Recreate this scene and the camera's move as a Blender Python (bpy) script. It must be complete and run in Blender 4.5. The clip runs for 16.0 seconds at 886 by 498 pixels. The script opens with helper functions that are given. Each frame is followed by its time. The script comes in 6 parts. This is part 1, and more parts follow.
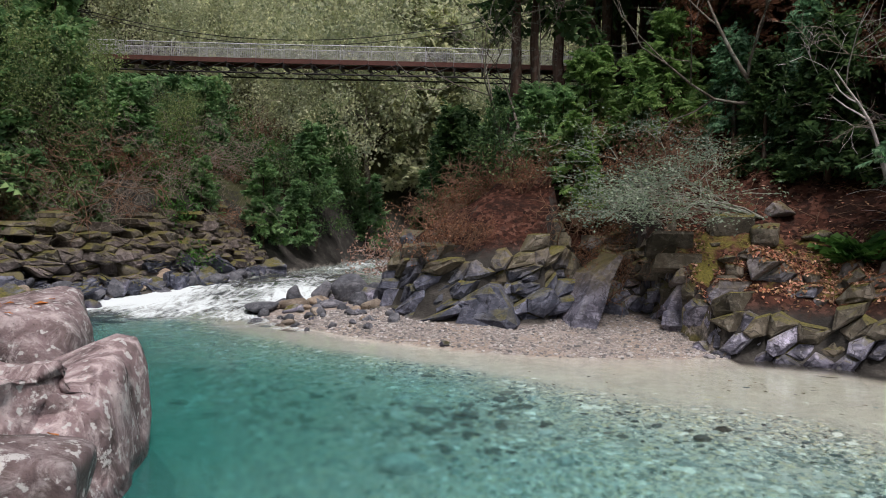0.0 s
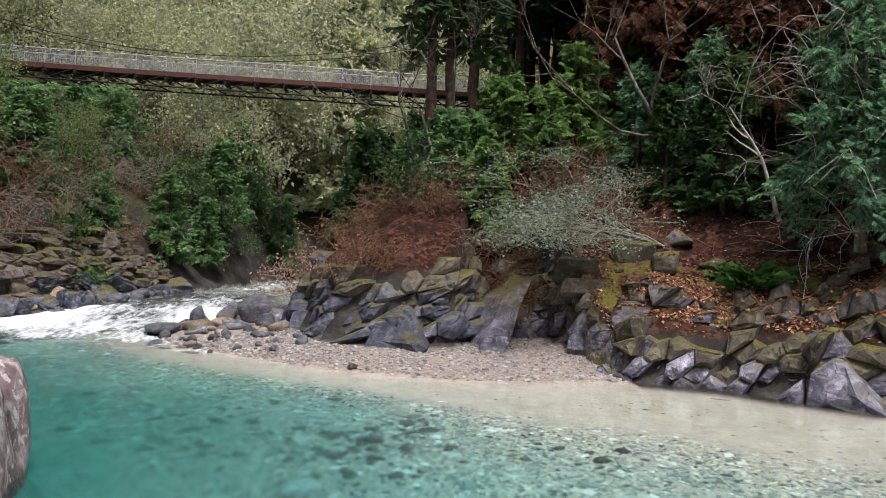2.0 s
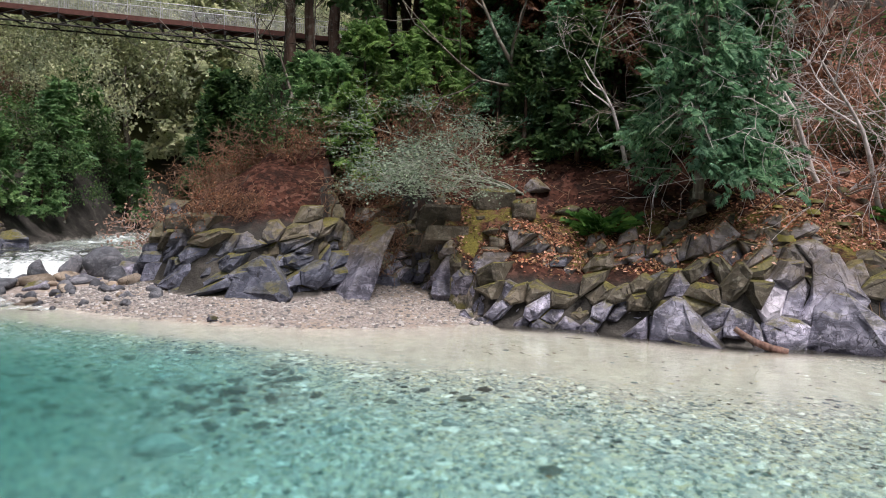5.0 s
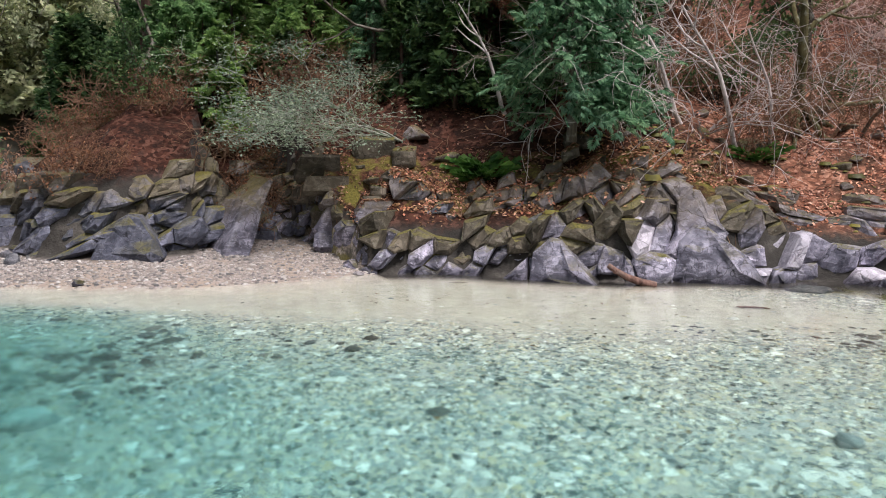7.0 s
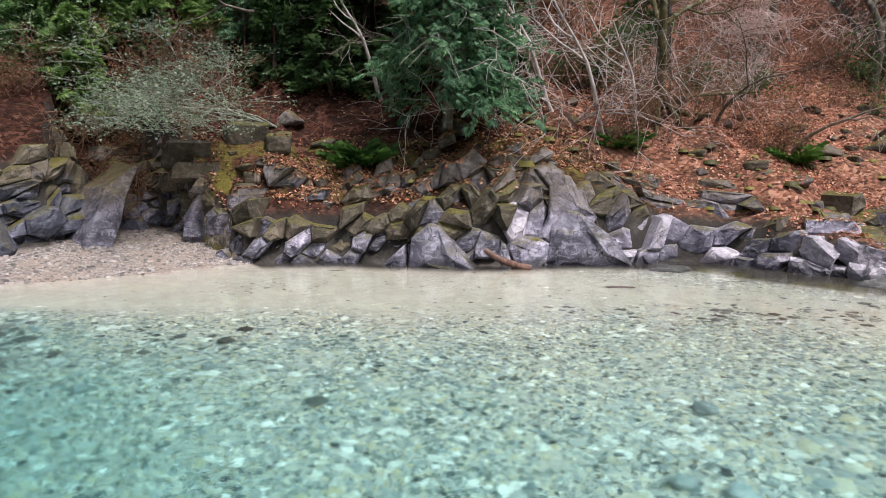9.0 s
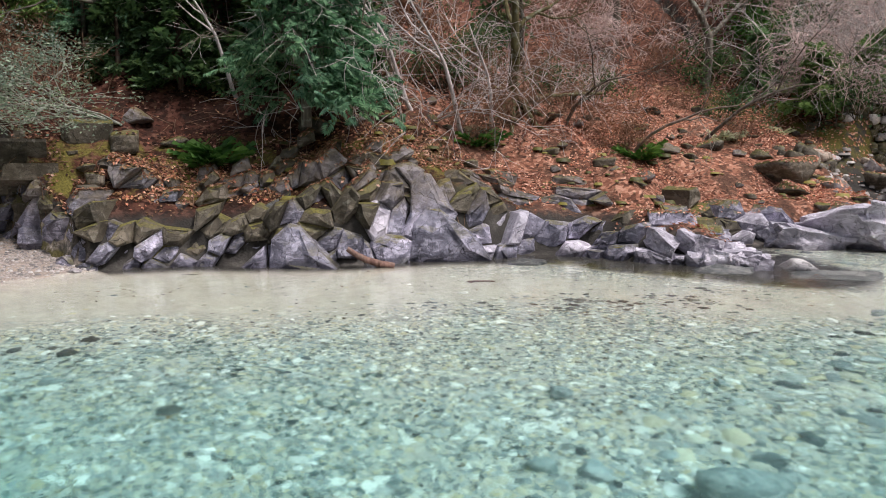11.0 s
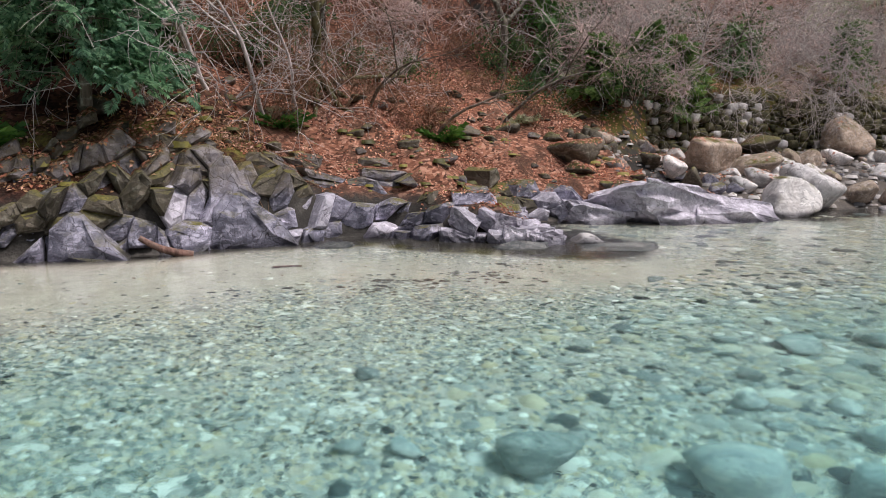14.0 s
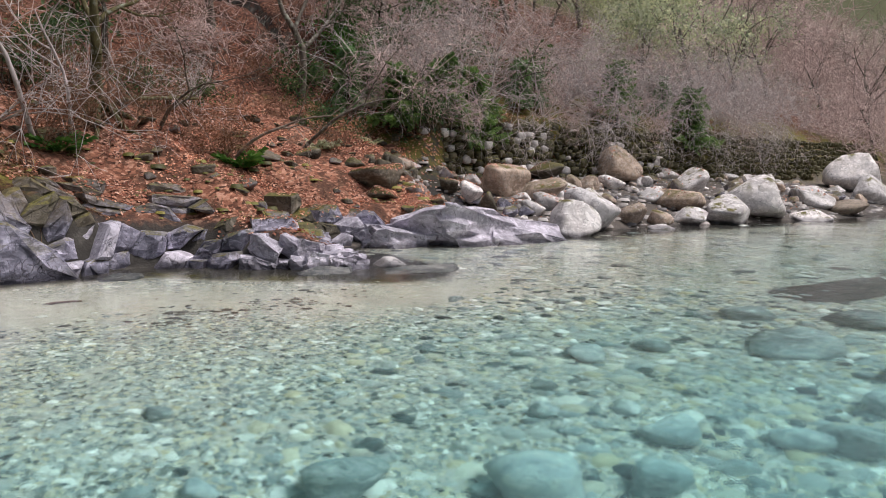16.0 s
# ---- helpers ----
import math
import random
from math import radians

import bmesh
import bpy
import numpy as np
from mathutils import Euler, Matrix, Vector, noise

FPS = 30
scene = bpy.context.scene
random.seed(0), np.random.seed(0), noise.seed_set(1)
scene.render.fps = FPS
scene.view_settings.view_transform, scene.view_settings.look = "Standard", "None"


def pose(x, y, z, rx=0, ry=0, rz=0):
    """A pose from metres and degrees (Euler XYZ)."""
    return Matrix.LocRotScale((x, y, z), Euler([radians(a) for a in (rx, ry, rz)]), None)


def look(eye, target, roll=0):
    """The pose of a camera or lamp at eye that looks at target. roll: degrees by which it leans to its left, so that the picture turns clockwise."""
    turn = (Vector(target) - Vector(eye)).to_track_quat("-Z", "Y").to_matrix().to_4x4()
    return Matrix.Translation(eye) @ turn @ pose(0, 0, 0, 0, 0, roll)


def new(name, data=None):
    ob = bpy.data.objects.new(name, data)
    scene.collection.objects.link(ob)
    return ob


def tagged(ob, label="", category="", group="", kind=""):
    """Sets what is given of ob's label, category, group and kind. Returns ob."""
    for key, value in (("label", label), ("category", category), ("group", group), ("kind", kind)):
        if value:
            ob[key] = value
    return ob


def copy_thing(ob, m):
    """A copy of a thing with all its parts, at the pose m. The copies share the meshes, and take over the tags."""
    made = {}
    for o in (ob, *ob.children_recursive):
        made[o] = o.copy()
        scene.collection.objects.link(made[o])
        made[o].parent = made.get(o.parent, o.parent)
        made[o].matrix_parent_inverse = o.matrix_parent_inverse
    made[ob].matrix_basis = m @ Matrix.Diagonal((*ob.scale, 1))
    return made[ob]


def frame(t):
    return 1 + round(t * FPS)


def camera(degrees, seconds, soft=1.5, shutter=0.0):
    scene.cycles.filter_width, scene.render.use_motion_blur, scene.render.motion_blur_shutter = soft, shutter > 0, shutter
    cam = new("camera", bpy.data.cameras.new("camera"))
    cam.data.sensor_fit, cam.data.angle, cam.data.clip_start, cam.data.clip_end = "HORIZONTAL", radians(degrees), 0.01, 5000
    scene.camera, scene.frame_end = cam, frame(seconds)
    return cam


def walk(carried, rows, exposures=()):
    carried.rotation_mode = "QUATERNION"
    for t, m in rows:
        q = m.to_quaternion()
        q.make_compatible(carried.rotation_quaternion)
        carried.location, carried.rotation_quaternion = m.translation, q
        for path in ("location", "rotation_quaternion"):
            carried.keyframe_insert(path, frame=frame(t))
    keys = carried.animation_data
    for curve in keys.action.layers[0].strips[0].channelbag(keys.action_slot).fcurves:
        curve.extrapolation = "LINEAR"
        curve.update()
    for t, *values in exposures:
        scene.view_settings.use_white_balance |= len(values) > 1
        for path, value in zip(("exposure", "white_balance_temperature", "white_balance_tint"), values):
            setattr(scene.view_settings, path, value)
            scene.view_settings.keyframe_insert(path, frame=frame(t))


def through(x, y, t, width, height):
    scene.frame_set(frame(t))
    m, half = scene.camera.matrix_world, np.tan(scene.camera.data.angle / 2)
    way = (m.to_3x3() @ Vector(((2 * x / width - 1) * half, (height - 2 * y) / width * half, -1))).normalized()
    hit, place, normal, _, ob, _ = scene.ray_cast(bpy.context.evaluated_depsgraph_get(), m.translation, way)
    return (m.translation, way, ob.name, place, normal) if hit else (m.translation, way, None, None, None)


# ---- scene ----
from mathutils.bvhtree import BVHTree

cam = camera(61.7, 16.0, 1.0)
PATH = [
    (0, (0.667, -0.446, 3.203), (0.625, 1.553, 3.151), 1.4),
    (0.5, (0.67, -0.455, 3.188), (0.66, 1.545, 3.192), 1.5),
    (1, (0.69, -0.435, 3.191), (0.727, 1.564, 3.247), 1.7),
    (1.5, (0.732, -0.425, 3.186), (0.832, 1.571, 3.237), 2.2),
    (2, (0.805, -0.395, 3.183), (0.988, 1.597, 3.201), 2.5),
    (2.5, (0.814, -0.371, 3.199), (1.046, 1.616, 3.195), 2.5),
    (3, (0.789, -0.367, 3.206), (1.071, 1.613, 3.189), 2.9),
    (5.5, (0.785, -0.321, 3.102), (1.4, 1.578, 2.972), 1.7),
    (6, (0.866, -0.307, 3.119), (1.542, 1.568, 2.958), 1.2),
    (6.5, (0.883, -0.318, 3.09), (1.628, 1.528, 2.894), 0.6),
    (7, (0.857, -0.274, 3.063), (1.697, 1.527, 2.836), 0.5),
    (7.5, (0.884, -0.271, 3.019), (1.796, 1.492, 2.775), 0.5),
    (8, (0.922, -0.318, 2.983), (1.9, 1.409, 2.735), 0.8),
    (8.5, (0.926, -0.294, 3.008), (1.976, 1.389, 2.754), 0.7),
    (9, (0.949, -0.272, 3.037), (2.064, 1.368, 2.779), 0.6),
    (11.3, (1.069, -0.311, 2.966), (2.501, 1.061, 2.708), 0.2),
    (11.5, (1.094, -0.301, 2.97), (2.551, 1.044, 2.707), 0.1),
    (12, (1.128, -0.316, 2.984), (2.641, 0.963, 2.713), 0.1),
    (12.5, (1.161, -0.312, 2.954), (2.725, 0.904, 2.679), 0.2),
    (13, (1.176, -0.368, 2.967), (2.782, 0.79, 2.68), -0.3),
    (13.5, (1.206, -0.36, 2.94), (2.852, 0.737, 2.648), -0.0),
    (14, (1.235, -0.348, 2.913), (2.933, 0.668, 2.62), 0.3),
    (14.5, (1.28, -0.363, 2.904), (3.057, 0.513, 2.628), 0.9),
    (15, (1.322, -0.361, 2.882), (3.163, 0.381, 2.632), 1.1),
    (15.5, (1.351, -0.357, 2.859), (3.23, 0.289, 2.626), 0.8),
    (16, (1.345, -0.384, 2.86), (3.257, 0.161, 2.641), 0.5),
]
walk(cam, [(t, look(eye, target, roll)) for t, eye, target, roll in PATH],
     exposures=[(0, 0.0), (0.5, 0.1), (1.5, 0.28), (3, 0.38), (6, 0.42), (9, 0.42), (12.5, 0.26), (14.5, 0.15), (16, 0.17)])

# ---- light ----
world = bpy.data.worlds.new("sky")
scene.world = world
world.use_nodes = True
wn = world.node_tree.nodes
sky = wn.new("ShaderNodeTexSky")
sky.sky_type, sky.sun_disc = "NISHITA", False
sky.sun_elevation, sky.sun_rotation = radians(65), radians(162)
sky.air_density, sky.dust_density, sky.ozone_density = 1.0, 4.0, 1.0
soft_sky = wn.new("ShaderNodeHueSaturation")
soft_sky.inputs["Saturation"].default_value = 0.55
world.node_tree.links.new(sky.outputs[0], soft_sky.inputs["Color"])
world.node_tree.links.new(soft_sky.outputs[0], wn["Background"].inputs["Color"])
wn["Background"].inputs["Strength"].default_value = 0.092
sun = new("sun", bpy.data.lights.new("sun", "SUN"))
sun.data.energy, sun.data.angle, sun.data.color = 2.75, radians(15), (1.0, 0.93, 0.92)
sun.matrix_world = look((8.5, -26, 60), (0, 0, 0))


# ---- small arithmetic ----
def lattice(ix, iy, iz, seed):
    h = (ix * 374761393 + iy * 668265263 + iz * 1274126177 + seed * 974634541) & 0xFFFFFFFF
    h = ((h ^ (h >> 13)) * 1103515245) & 0xFFFFFFFF
    return ((h ^ (h >> 16)) & 0xFFFF) / 65535.0


def value_noise(P, scale, seed=0):
    """Smooth noise from -1 to 1 at the rows of P (n x 3)."""
    Q = np.asarray(P, float) / scale
    I = np.floor(Q).astype(np.int64)
    f = Q - I
    f = f * f * (3 - 2 * f)
    out = np.zeros(len(Q))
    for dx in (0, 1):
        for dy in (0, 1):
            for dz in (0, 1):
                w = (f[:, 0] if dx else 1 - f[:, 0]) * (f[:, 1] if dy else 1 - f[:, 1]) * (f[:, 2] if dz else 1 - f[:, 2])
                out += w * lattice(I[:, 0] + dx, I[:, 1] + dy, I[:, 2] + dz, seed)
    return out * 2 - 1


def fractal(P, scale, octaves=4, seed=0):
    return sum(value_noise(P, scale / 2 ** k, seed + k) * 0.5 ** k for k in range(octaves))


def flat3(x, y):
    return np.stack([x, y, np.zeros_like(x)], 1)


def make_mesh(name, V, faces, mats, smooth=True, slots=None):
    """A mesh from vertices and a list of face arrays (each n x 3 or n x 4)."""
    me = bpy.data.meshes.new(name)
    V = np.asarray(V, np.float32)
    faces = [np.asarray(f, np.int32) for f in faces if len(f)]
    me.vertices.add(len(V))
    me.vertices.foreach_set("co", V.ravel())
    loops = np.concatenate([f.ravel() for f in faces])
    sizes = np.concatenate([np.full(len(f), f.shape[1], np.int32) for f in faces])
    me.loops.add(len(loops))
    me.loops.foreach_set("vertex_index", loops)
    me.polygons.add(len(sizes))
    me.polygons.foreach_set("loop_start", np.concatenate([[0], np.cumsum(sizes)[:-1]]).astype(np.int32))
    me.polygons.foreach_set("use_smooth", np.full(len(sizes), smooth))
    for m in mats if isinstance(mats, (list, tuple)) else [mats]:
        me.materials.append(m)
    if slots is not None:
        me.polygons.foreach_set("material_index", np.asarray(slots, np.int32))
    me.update(calc_edges=True)
    me.validate()
    return me


def part(name, me, parent=None, label="", m=None):
    """One mesh object, under a thing or a part."""
    ob = new(name, me)
    if parent is not None:
        ob.parent = parent
    if m is not None:
        ob.matrix_basis = m
    return tagged(ob, label) if label else ob


def attribute(me, name, values):
    me.attributes.new(name, "FLOAT", "POINT").data.foreach_set("value", np.asarray(values, np.float32))


def tubes(segments, sides=None):
    """Tapered tubes along segments (x0 y0 z0 r0 x1 y1 z1 r1): vertices and quads, with fewer sides for thin ones."""
    S = np.asarray(segments, float)
    VV, FF, base = [], [], 0
    groups = [(S[:, 3] > 0.06, 8), ((S[:, 3] <= 0.06) & (S[:, 3] > 0.02), 5), (S[:, 3] <= 0.02, 3)]
    for mask, k in groups:
        T = S[mask]
        if not len(T):
            continue
        k = sides or k
        a, b = T[:, :3], T[:, 4:7]
        d = b - a
        d /= np.maximum(np.linalg.norm(d, axis=1, keepdims=True), 1e-9)
        ref = np.where(np.abs(d[:, 2:3]) < 0.9, [[0, 0, 1.0]], [[1.0, 0, 0]])
        u = np.cross(d, ref)
        u /= np.linalg.norm(u, axis=1, keepdims=True)
        v = np.cross(d, u)
        an = np.arange(k) * 2 * np.pi / k
        ring = u[:, None, :] * np.cos(an)[None, :, None] + v[:, None, :] * np.sin(an)[None, :, None]
        A = a[:, None, :] + ring * T[:, 3][:, None, None]
        B = b[:, None, :] + ring * T[:, 7][:, None, None]
        VV.append(np.concatenate([A, B], 1).reshape(-1, 3))
        i = base + np.arange(len(T))[:, None] * 2 * k
        j, jn = np.arange(k)[None], (np.arange(k)[None] + 1) % k
        FF.append(np.stack([i + j, i + jn, i + k + jn, i + k + j], 2).reshape(-1, 4))
        base += len(T) * 2 * k
    return np.concatenate(VV), np.concatenate(FF)


def turns(n, rng):
    """n random rotation matrices."""
    q = rng.normal(size=(n, 4))
    q /= np.linalg.norm(q, axis=1, keepdims=True)
    w, x, y, z = q.T
    return np.stack([np.stack([1 - 2 * (y * y + z * z), 2 * (x * y - z * w), 2 * (x * z + y * w)], 1),
                     np.stack([2 * (x * y + z * w), 1 - 2 * (x * x + z * z), 2 * (y * z - x * w)], 1),
                     np.stack([2 * (x * z - y * w), 2 * (y * z + x * w), 1 - 2 * (x * x + y * y)], 1)], 1)


def frames_of(fwd, up, rng=None):
    """Rotation matrices whose columns are side, forward, normal."""
    f = fwd / np.linalg.norm(fwd, axis=1, keepdims=True)
    s = np.cross(f, up)
    s /= np.maximum(np.linalg.norm(s, axis=1, keepdims=True), 1e-6)
    n = np.cross(s, f)
    return np.stack([s, f, n], 2)


def scatter(V, F, R, scales, places):
    """Copies of one small mesh, turned, scaled and moved, as one set of vertices and faces."""
    V, F = np.asarray(V, float), np.asarray(F)
    sc = np.asarray(scales, float)
    sc = sc[:, None, None] if sc.ndim == 1 else sc[:, None, :]
    P = np.einsum("nij,nkj->nki", R, V[None] * sc) + np.asarray(places)[:, None, :]
    faces = F[None] + (np.arange(len(P)) * len(V))[:, None, None]
    return P.reshape(-1, 3), faces.reshape(-1, F.shape[1])


# ---- materials ----
def material(name, rough=0.8, spec=0.3):
    m = bpy.data.materials.new(name)
    m.use_nodes = True
    b = m.node_tree.nodes["Principled BSDF"]
    b.inputs["Roughness"].default_value = rough
    b.inputs["Specular IOR Level"].default_value = spec
    return m, m.node_tree.nodes, m.node_tree.links, b


def noise_node(N, L, scale, detail=6, rough=0.6, coord=None, squash=None, distort=0.0):
    n = N.new("ShaderNodeTexNoise")
    n.inputs["Scale"].default_value, n.inputs["Detail"].default_value, n.inputs["Roughness"].default_value = scale, detail, rough
    n.inputs["Distortion"].default_value = distort
    if coord is not None:
        if squash is not None:
            mp = N.new("ShaderNodeMapping")
            mp.inputs["Scale"].default_value = squash
            L.new(coord, mp.inputs["Vector"])
            coord = mp.outputs[0]
        L.new(coord, n.inputs["Vector"])
    return n.outputs["Fac"]


def ramp(N, L, fac, stops):
    r = N.new("ShaderNodeValToRGB")
    while len(r.color_ramp.elements) < len(stops):
        r.color_ramp.elements.new(0.5)
    for e, (p, c) in zip(r.color_ramp.elements, stops):
        e.position, e.color = p, (*c, 1) if len(c) == 3 else c
    L.new(fac, r.inputs["Fac"])
    return r.outputs["Color"]


def mix(N, L, fac, a, b, kind="MIX"):
    m = N.new("ShaderNodeMix")
    m.data_type, m.blend_type = "RGBA", kind
    if isinstance(fac, (int, float)):
        m.inputs["Factor"].default_value = fac
    else:
        L.new(fac, m.inputs["Factor"])
    for sock, v in ((m.inputs[6], a), (m.inputs[7], b)):
        if isinstance(v, tuple):
            sock.default_value = (*v, 1)
        else:
            L.new(v, sock)
    return m.outputs[2]


def maths(N, L, op, a, b=0.0):
    m = N.new("ShaderNodeMath")
    m.operation = op
    for sock, v in zip(m.inputs, (a, b)):
        if isinstance(v, (int, float)):
            sock.default_value = v
        else:
            L.new(v, sock)
    return m.outputs[0]


def bump(N, L, b, height, strength, distance):
    n = N.new("ShaderNodeBump")
    n.inputs["Strength"].default_value, n.inputs["Distance"].default_value = strength, distance
    L.new(height, n.inputs["Height"])
    L.new(n.outputs[0], b.inputs["Normal"])


def step(N, L, fac, lo, hi):
    m = N.new("ShaderNodeMapRange")
    m.inputs["From Min"].default_value, m.inputs["From Max"].default_value = lo, hi
    m.interpolation_type = "SMOOTHSTEP"
    L.new(fac, m.inputs["Value"])
    return m.outputs[0]


def world_pos(N):
    return N.new("ShaderNodeNewGeometry").outputs["Position"]


def rock_material(name, dark, mid, pale, lichen, lichen_amount, moss_amount=0.0, scale=1.0, wet=True, bedding=2.2, cracks=0.7, stain=0.0, stain_z=1.9, patches=0.0, dull=0.55):
    """Weathered stone: veins and stains at two scales, pale lichen spots, moss on upward faces, wet foot."""
    m, N, L, b = material(name, 0.75, 0.35)
    pos = world_pos(N)
    big = noise_node(N, L, 0.9 * scale, 5, 0.65, pos, distort=0.6)
    fine = noise_node(N, L, 9 * scale, 8, 0.7, pos)
    streak = noise_node(N, L, 2.2 * scale, 6, 0.7, pos, (1, 1, bedding), 0.8)
    col = ramp(N, L, big, [(0.3, dark), (0.52, mid), (0.72, pale)])
    col = mix(N, L, step(N, L, streak, 0.45, 0.7), col, pale)
    col = mix(N, L, step(N, L, fine, 0.56, 0.72), col, dark)
    crack = N.new("ShaderNodeTexVoronoi")
    crack.feature = "DISTANCE_TO_EDGE"
    crack.inputs["Scale"].default_value = 1.5 * scale
    warp = N.new("ShaderNodeVectorMath")
    warp.operation = "MULTIPLY_ADD"
    wcol = N.new("ShaderNodeTexNoise")
    wcol.inputs["Scale"].default_value = 1.8 * scale
    L.new(pos, wcol.inputs["Vector"])
    L.new(wcol.outputs["Color"], warp.inputs[0])
    warp.inputs[1].default_value = (0.7, 0.7, 0.7)
    L.new(pos, warp.inputs[2])
    L.new(warp.outputs[0], crack.inputs["Vector"])
    line = step(N, L, crack.outputs["Distance"], 0.018, 0.0)
    line = maths(N, L, "MULTIPLY", line, step(N, L, big, 0.42, 0.6))
    col = mix(N, L, maths(N, L, "MULTIPLY", line, cracks), col, (0.02, 0.02, 0.022))
    splits = N.new("ShaderNodeTexVoronoi")
    splits.feature = "DISTANCE_TO_EDGE"
    splits.inputs["Scale"].default_value = 3.4 * scale
    tilt = N.new("ShaderNodeMapping")
    tilt.inputs["Rotation"].default_value, tilt.inputs["Scale"].default_value = (0.3, 0.5, 0.6), (1.6, 0.9, 0.7)
    L.new(warp.outputs[0], tilt.inputs["Vector"])
    L.new(tilt.outputs[0], splits.inputs["Vector"])
    hair = maths(N, L, "MULTIPLY", step(N, L, splits.outputs["Distance"], 0.03, 0.0), step(N, L, streak, 0.4, 0.55))
    col = mix(N, L, maths(N, L, "MULTIPLY", hair, cracks * 0.8), col, (0.025, 0.024, 0.026))
    shard = N.new("ShaderNodeTexVoronoi")
    shard.inputs["Scale"].default_value = 3.4 * scale
    L.new(tilt.outputs[0], shard.inputs["Vector"])
    face = N.new("ShaderNodeSeparateColor")
    L.new(shard.outputs["Color"], face.inputs[0])
    col = mix(N, L, min(1.0, cracks), col, ramp(N, L, face.outputs[0], [(0.0, (0.7, 0.7, 0.72)), (1.0, (1.25, 1.25, 1.25))]), "MULTIPLY")
    info = N.new("ShaderNodeObjectInfo")
    tone = ramp(N, L, info.outputs["Random"], [(0.0, (dull, dull, dull * 1.03)), (0.5, (0.95, 0.95, 0.95)), (1.0, (1.4, 1.36, 1.36))])
    col = mix(N, L, 0.8, col, tone, "MULTIPLY")
    spots = noise_node(N, L, 5 * scale, 4, 0.5, pos)
    col = mix(N, L, maths(N, L, "MULTIPLY", step(N, L, spots, 0.6, 0.66), lichen_amount), col, lichen)
    if patches:
        col = mix(N, L, maths(N, L, "MULTIPLY", step(N, L, noise_node(N, L, 1.7, 6, 0.75, pos), 0.59, 0.64), patches), col, lichen)
    if moss_amount:
        up = N.new("ShaderNodeSeparateXYZ")
        L.new(N.new("ShaderNodeNewGeometry").outputs["Normal"], up.inputs[0])
        mossy = maths(N, L, "MULTIPLY", step(N, L, up.outputs["Z"], 0.45, 0.9), step(N, L, noise_node(N, L, 1.3, 5, 0.7, pos), 0.5 - 0.12 * moss_amount, 0.62))
        green = ramp(N, L, noise_node(N, L, 14, 4, 0.6, pos), [(0.3, (0.045, 0.043, 0.011)), (0.7, (0.21, 0.185, 0.042))])
        col = mix(N, L, mossy, col, green)
    if stain:
        hz = N.new("ShaderNodeSeparateXYZ")
        L.new(pos, hz.inputs[0])
        high = step(N, L, maths(N, L, "ADD", hz.outputs["Z"], maths(N, L, "MULTIPLY", noise_node(N, L, 1.2, 5, 0.7, pos), 1.6)), stain_z, stain_z + 0.8)
        brown = ramp(N, L, noise_node(N, L, 3.5, 6, 0.7, pos), [(0.3, (0.05, 0.036, 0.02)), (0.5, (0.13, 0.1, 0.045)), (0.7, (0.24, 0.185, 0.1))])
        col = mix(N, L, maths(N, L, "MULTIPLY", high, stain), col, brown)
    if wet:
        z = N.new("ShaderNodeSeparateXYZ")
        L.new(pos, z.inputs[0])
        level = maths(N, L, "ADD", z.outputs["Z"], maths(N, L, "MULTIPLY", fine, 0.16))
        damp = step(N, L, level, 0.36, 0.16)
        col = mix(N, L, damp, col, mix(N, L, 1.0, col, (0.34, 0.34, 0.36), "MULTIPLY"))
        L.new(maths(N, L, "SUBTRACT", 0.75, maths(N, L, "MULTIPLY", damp, 0.45)), b.inputs["Roughness"])
    L.new(col, b.inputs["Base Color"])
    relief = mix(N, L, 0.5, fine, streak)
    if cracks:
        relief = mix(N, L, 0.35, relief, mix(N, L, maths(N, L, "MAXIMUM", line, hair), ramp(N, L, face.outputs[1], [(0.0, (0.35, 0.35, 0.35)), (1.0, (0.75, 0.75, 0.75))]), (0, 0, 0)))
    bump(N, L, b, relief, 0.8, 0.1)
    return m


def bark_material(name, dark, pale, lichen=0.3):
    m, N, L, b = material(name, 0.9, 0.15)
    pos = world_pos(N)
    ridges = noise_node(N, L, 7, 6, 0.7, pos, (1, 1, 0.12))
    col = ramp(N, L, ridges, [(0.35, dark), (0.65, pale)])
    col = mix(N, L, maths(N, L, "MULTIPLY", step(N, L, noise_node(N, L, 4, 5, 0.6, pos), 0.52, 0.62), lichen), col, (0.42, 0.44, 0.38))
    L.new(col, b.inputs["Base Color"])
    bump(N, L, b, ridges, 0.7, 0.05)
    return m


def leaf_material(name, dark, mid, pale, through=0.35, rough=0.55):
    """Foliage, tinted leaf by leaf, that lets some light through."""
    m, N, L, b = material(name, rough, 0.3)
    geo = N.new("ShaderNodeNewGeometry")
    col = ramp(N, L, geo.outputs["Random Per Island"], [(0.0, dark), (0.5, mid), (1.0, pale)])
    tone = ramp(N, L, noise_node(N, L, 0.5, 3, 0.6, geo.outputs["Position"]), [(0.3, (0.6, 0.65, 0.7)), (0.7, (1.2, 1.15, 1.0))])
    col = mix(N, L, 1.0, col, tone, "MULTIPLY")
    L.new(col, b.inputs["Base Color"])
    t = N.new("ShaderNodeBsdfTranslucent")
    L.new(col, t.inputs["Color"])
    s = N.new("ShaderNodeMixShader")
    s.inputs[0].default_value = through
    L.new(b.outputs[0], s.inputs[1])
    L.new(t.outputs[0], s.inputs[2])
    L.new(s.outputs[0], N["Material Output"].inputs["Surface"])
    return m


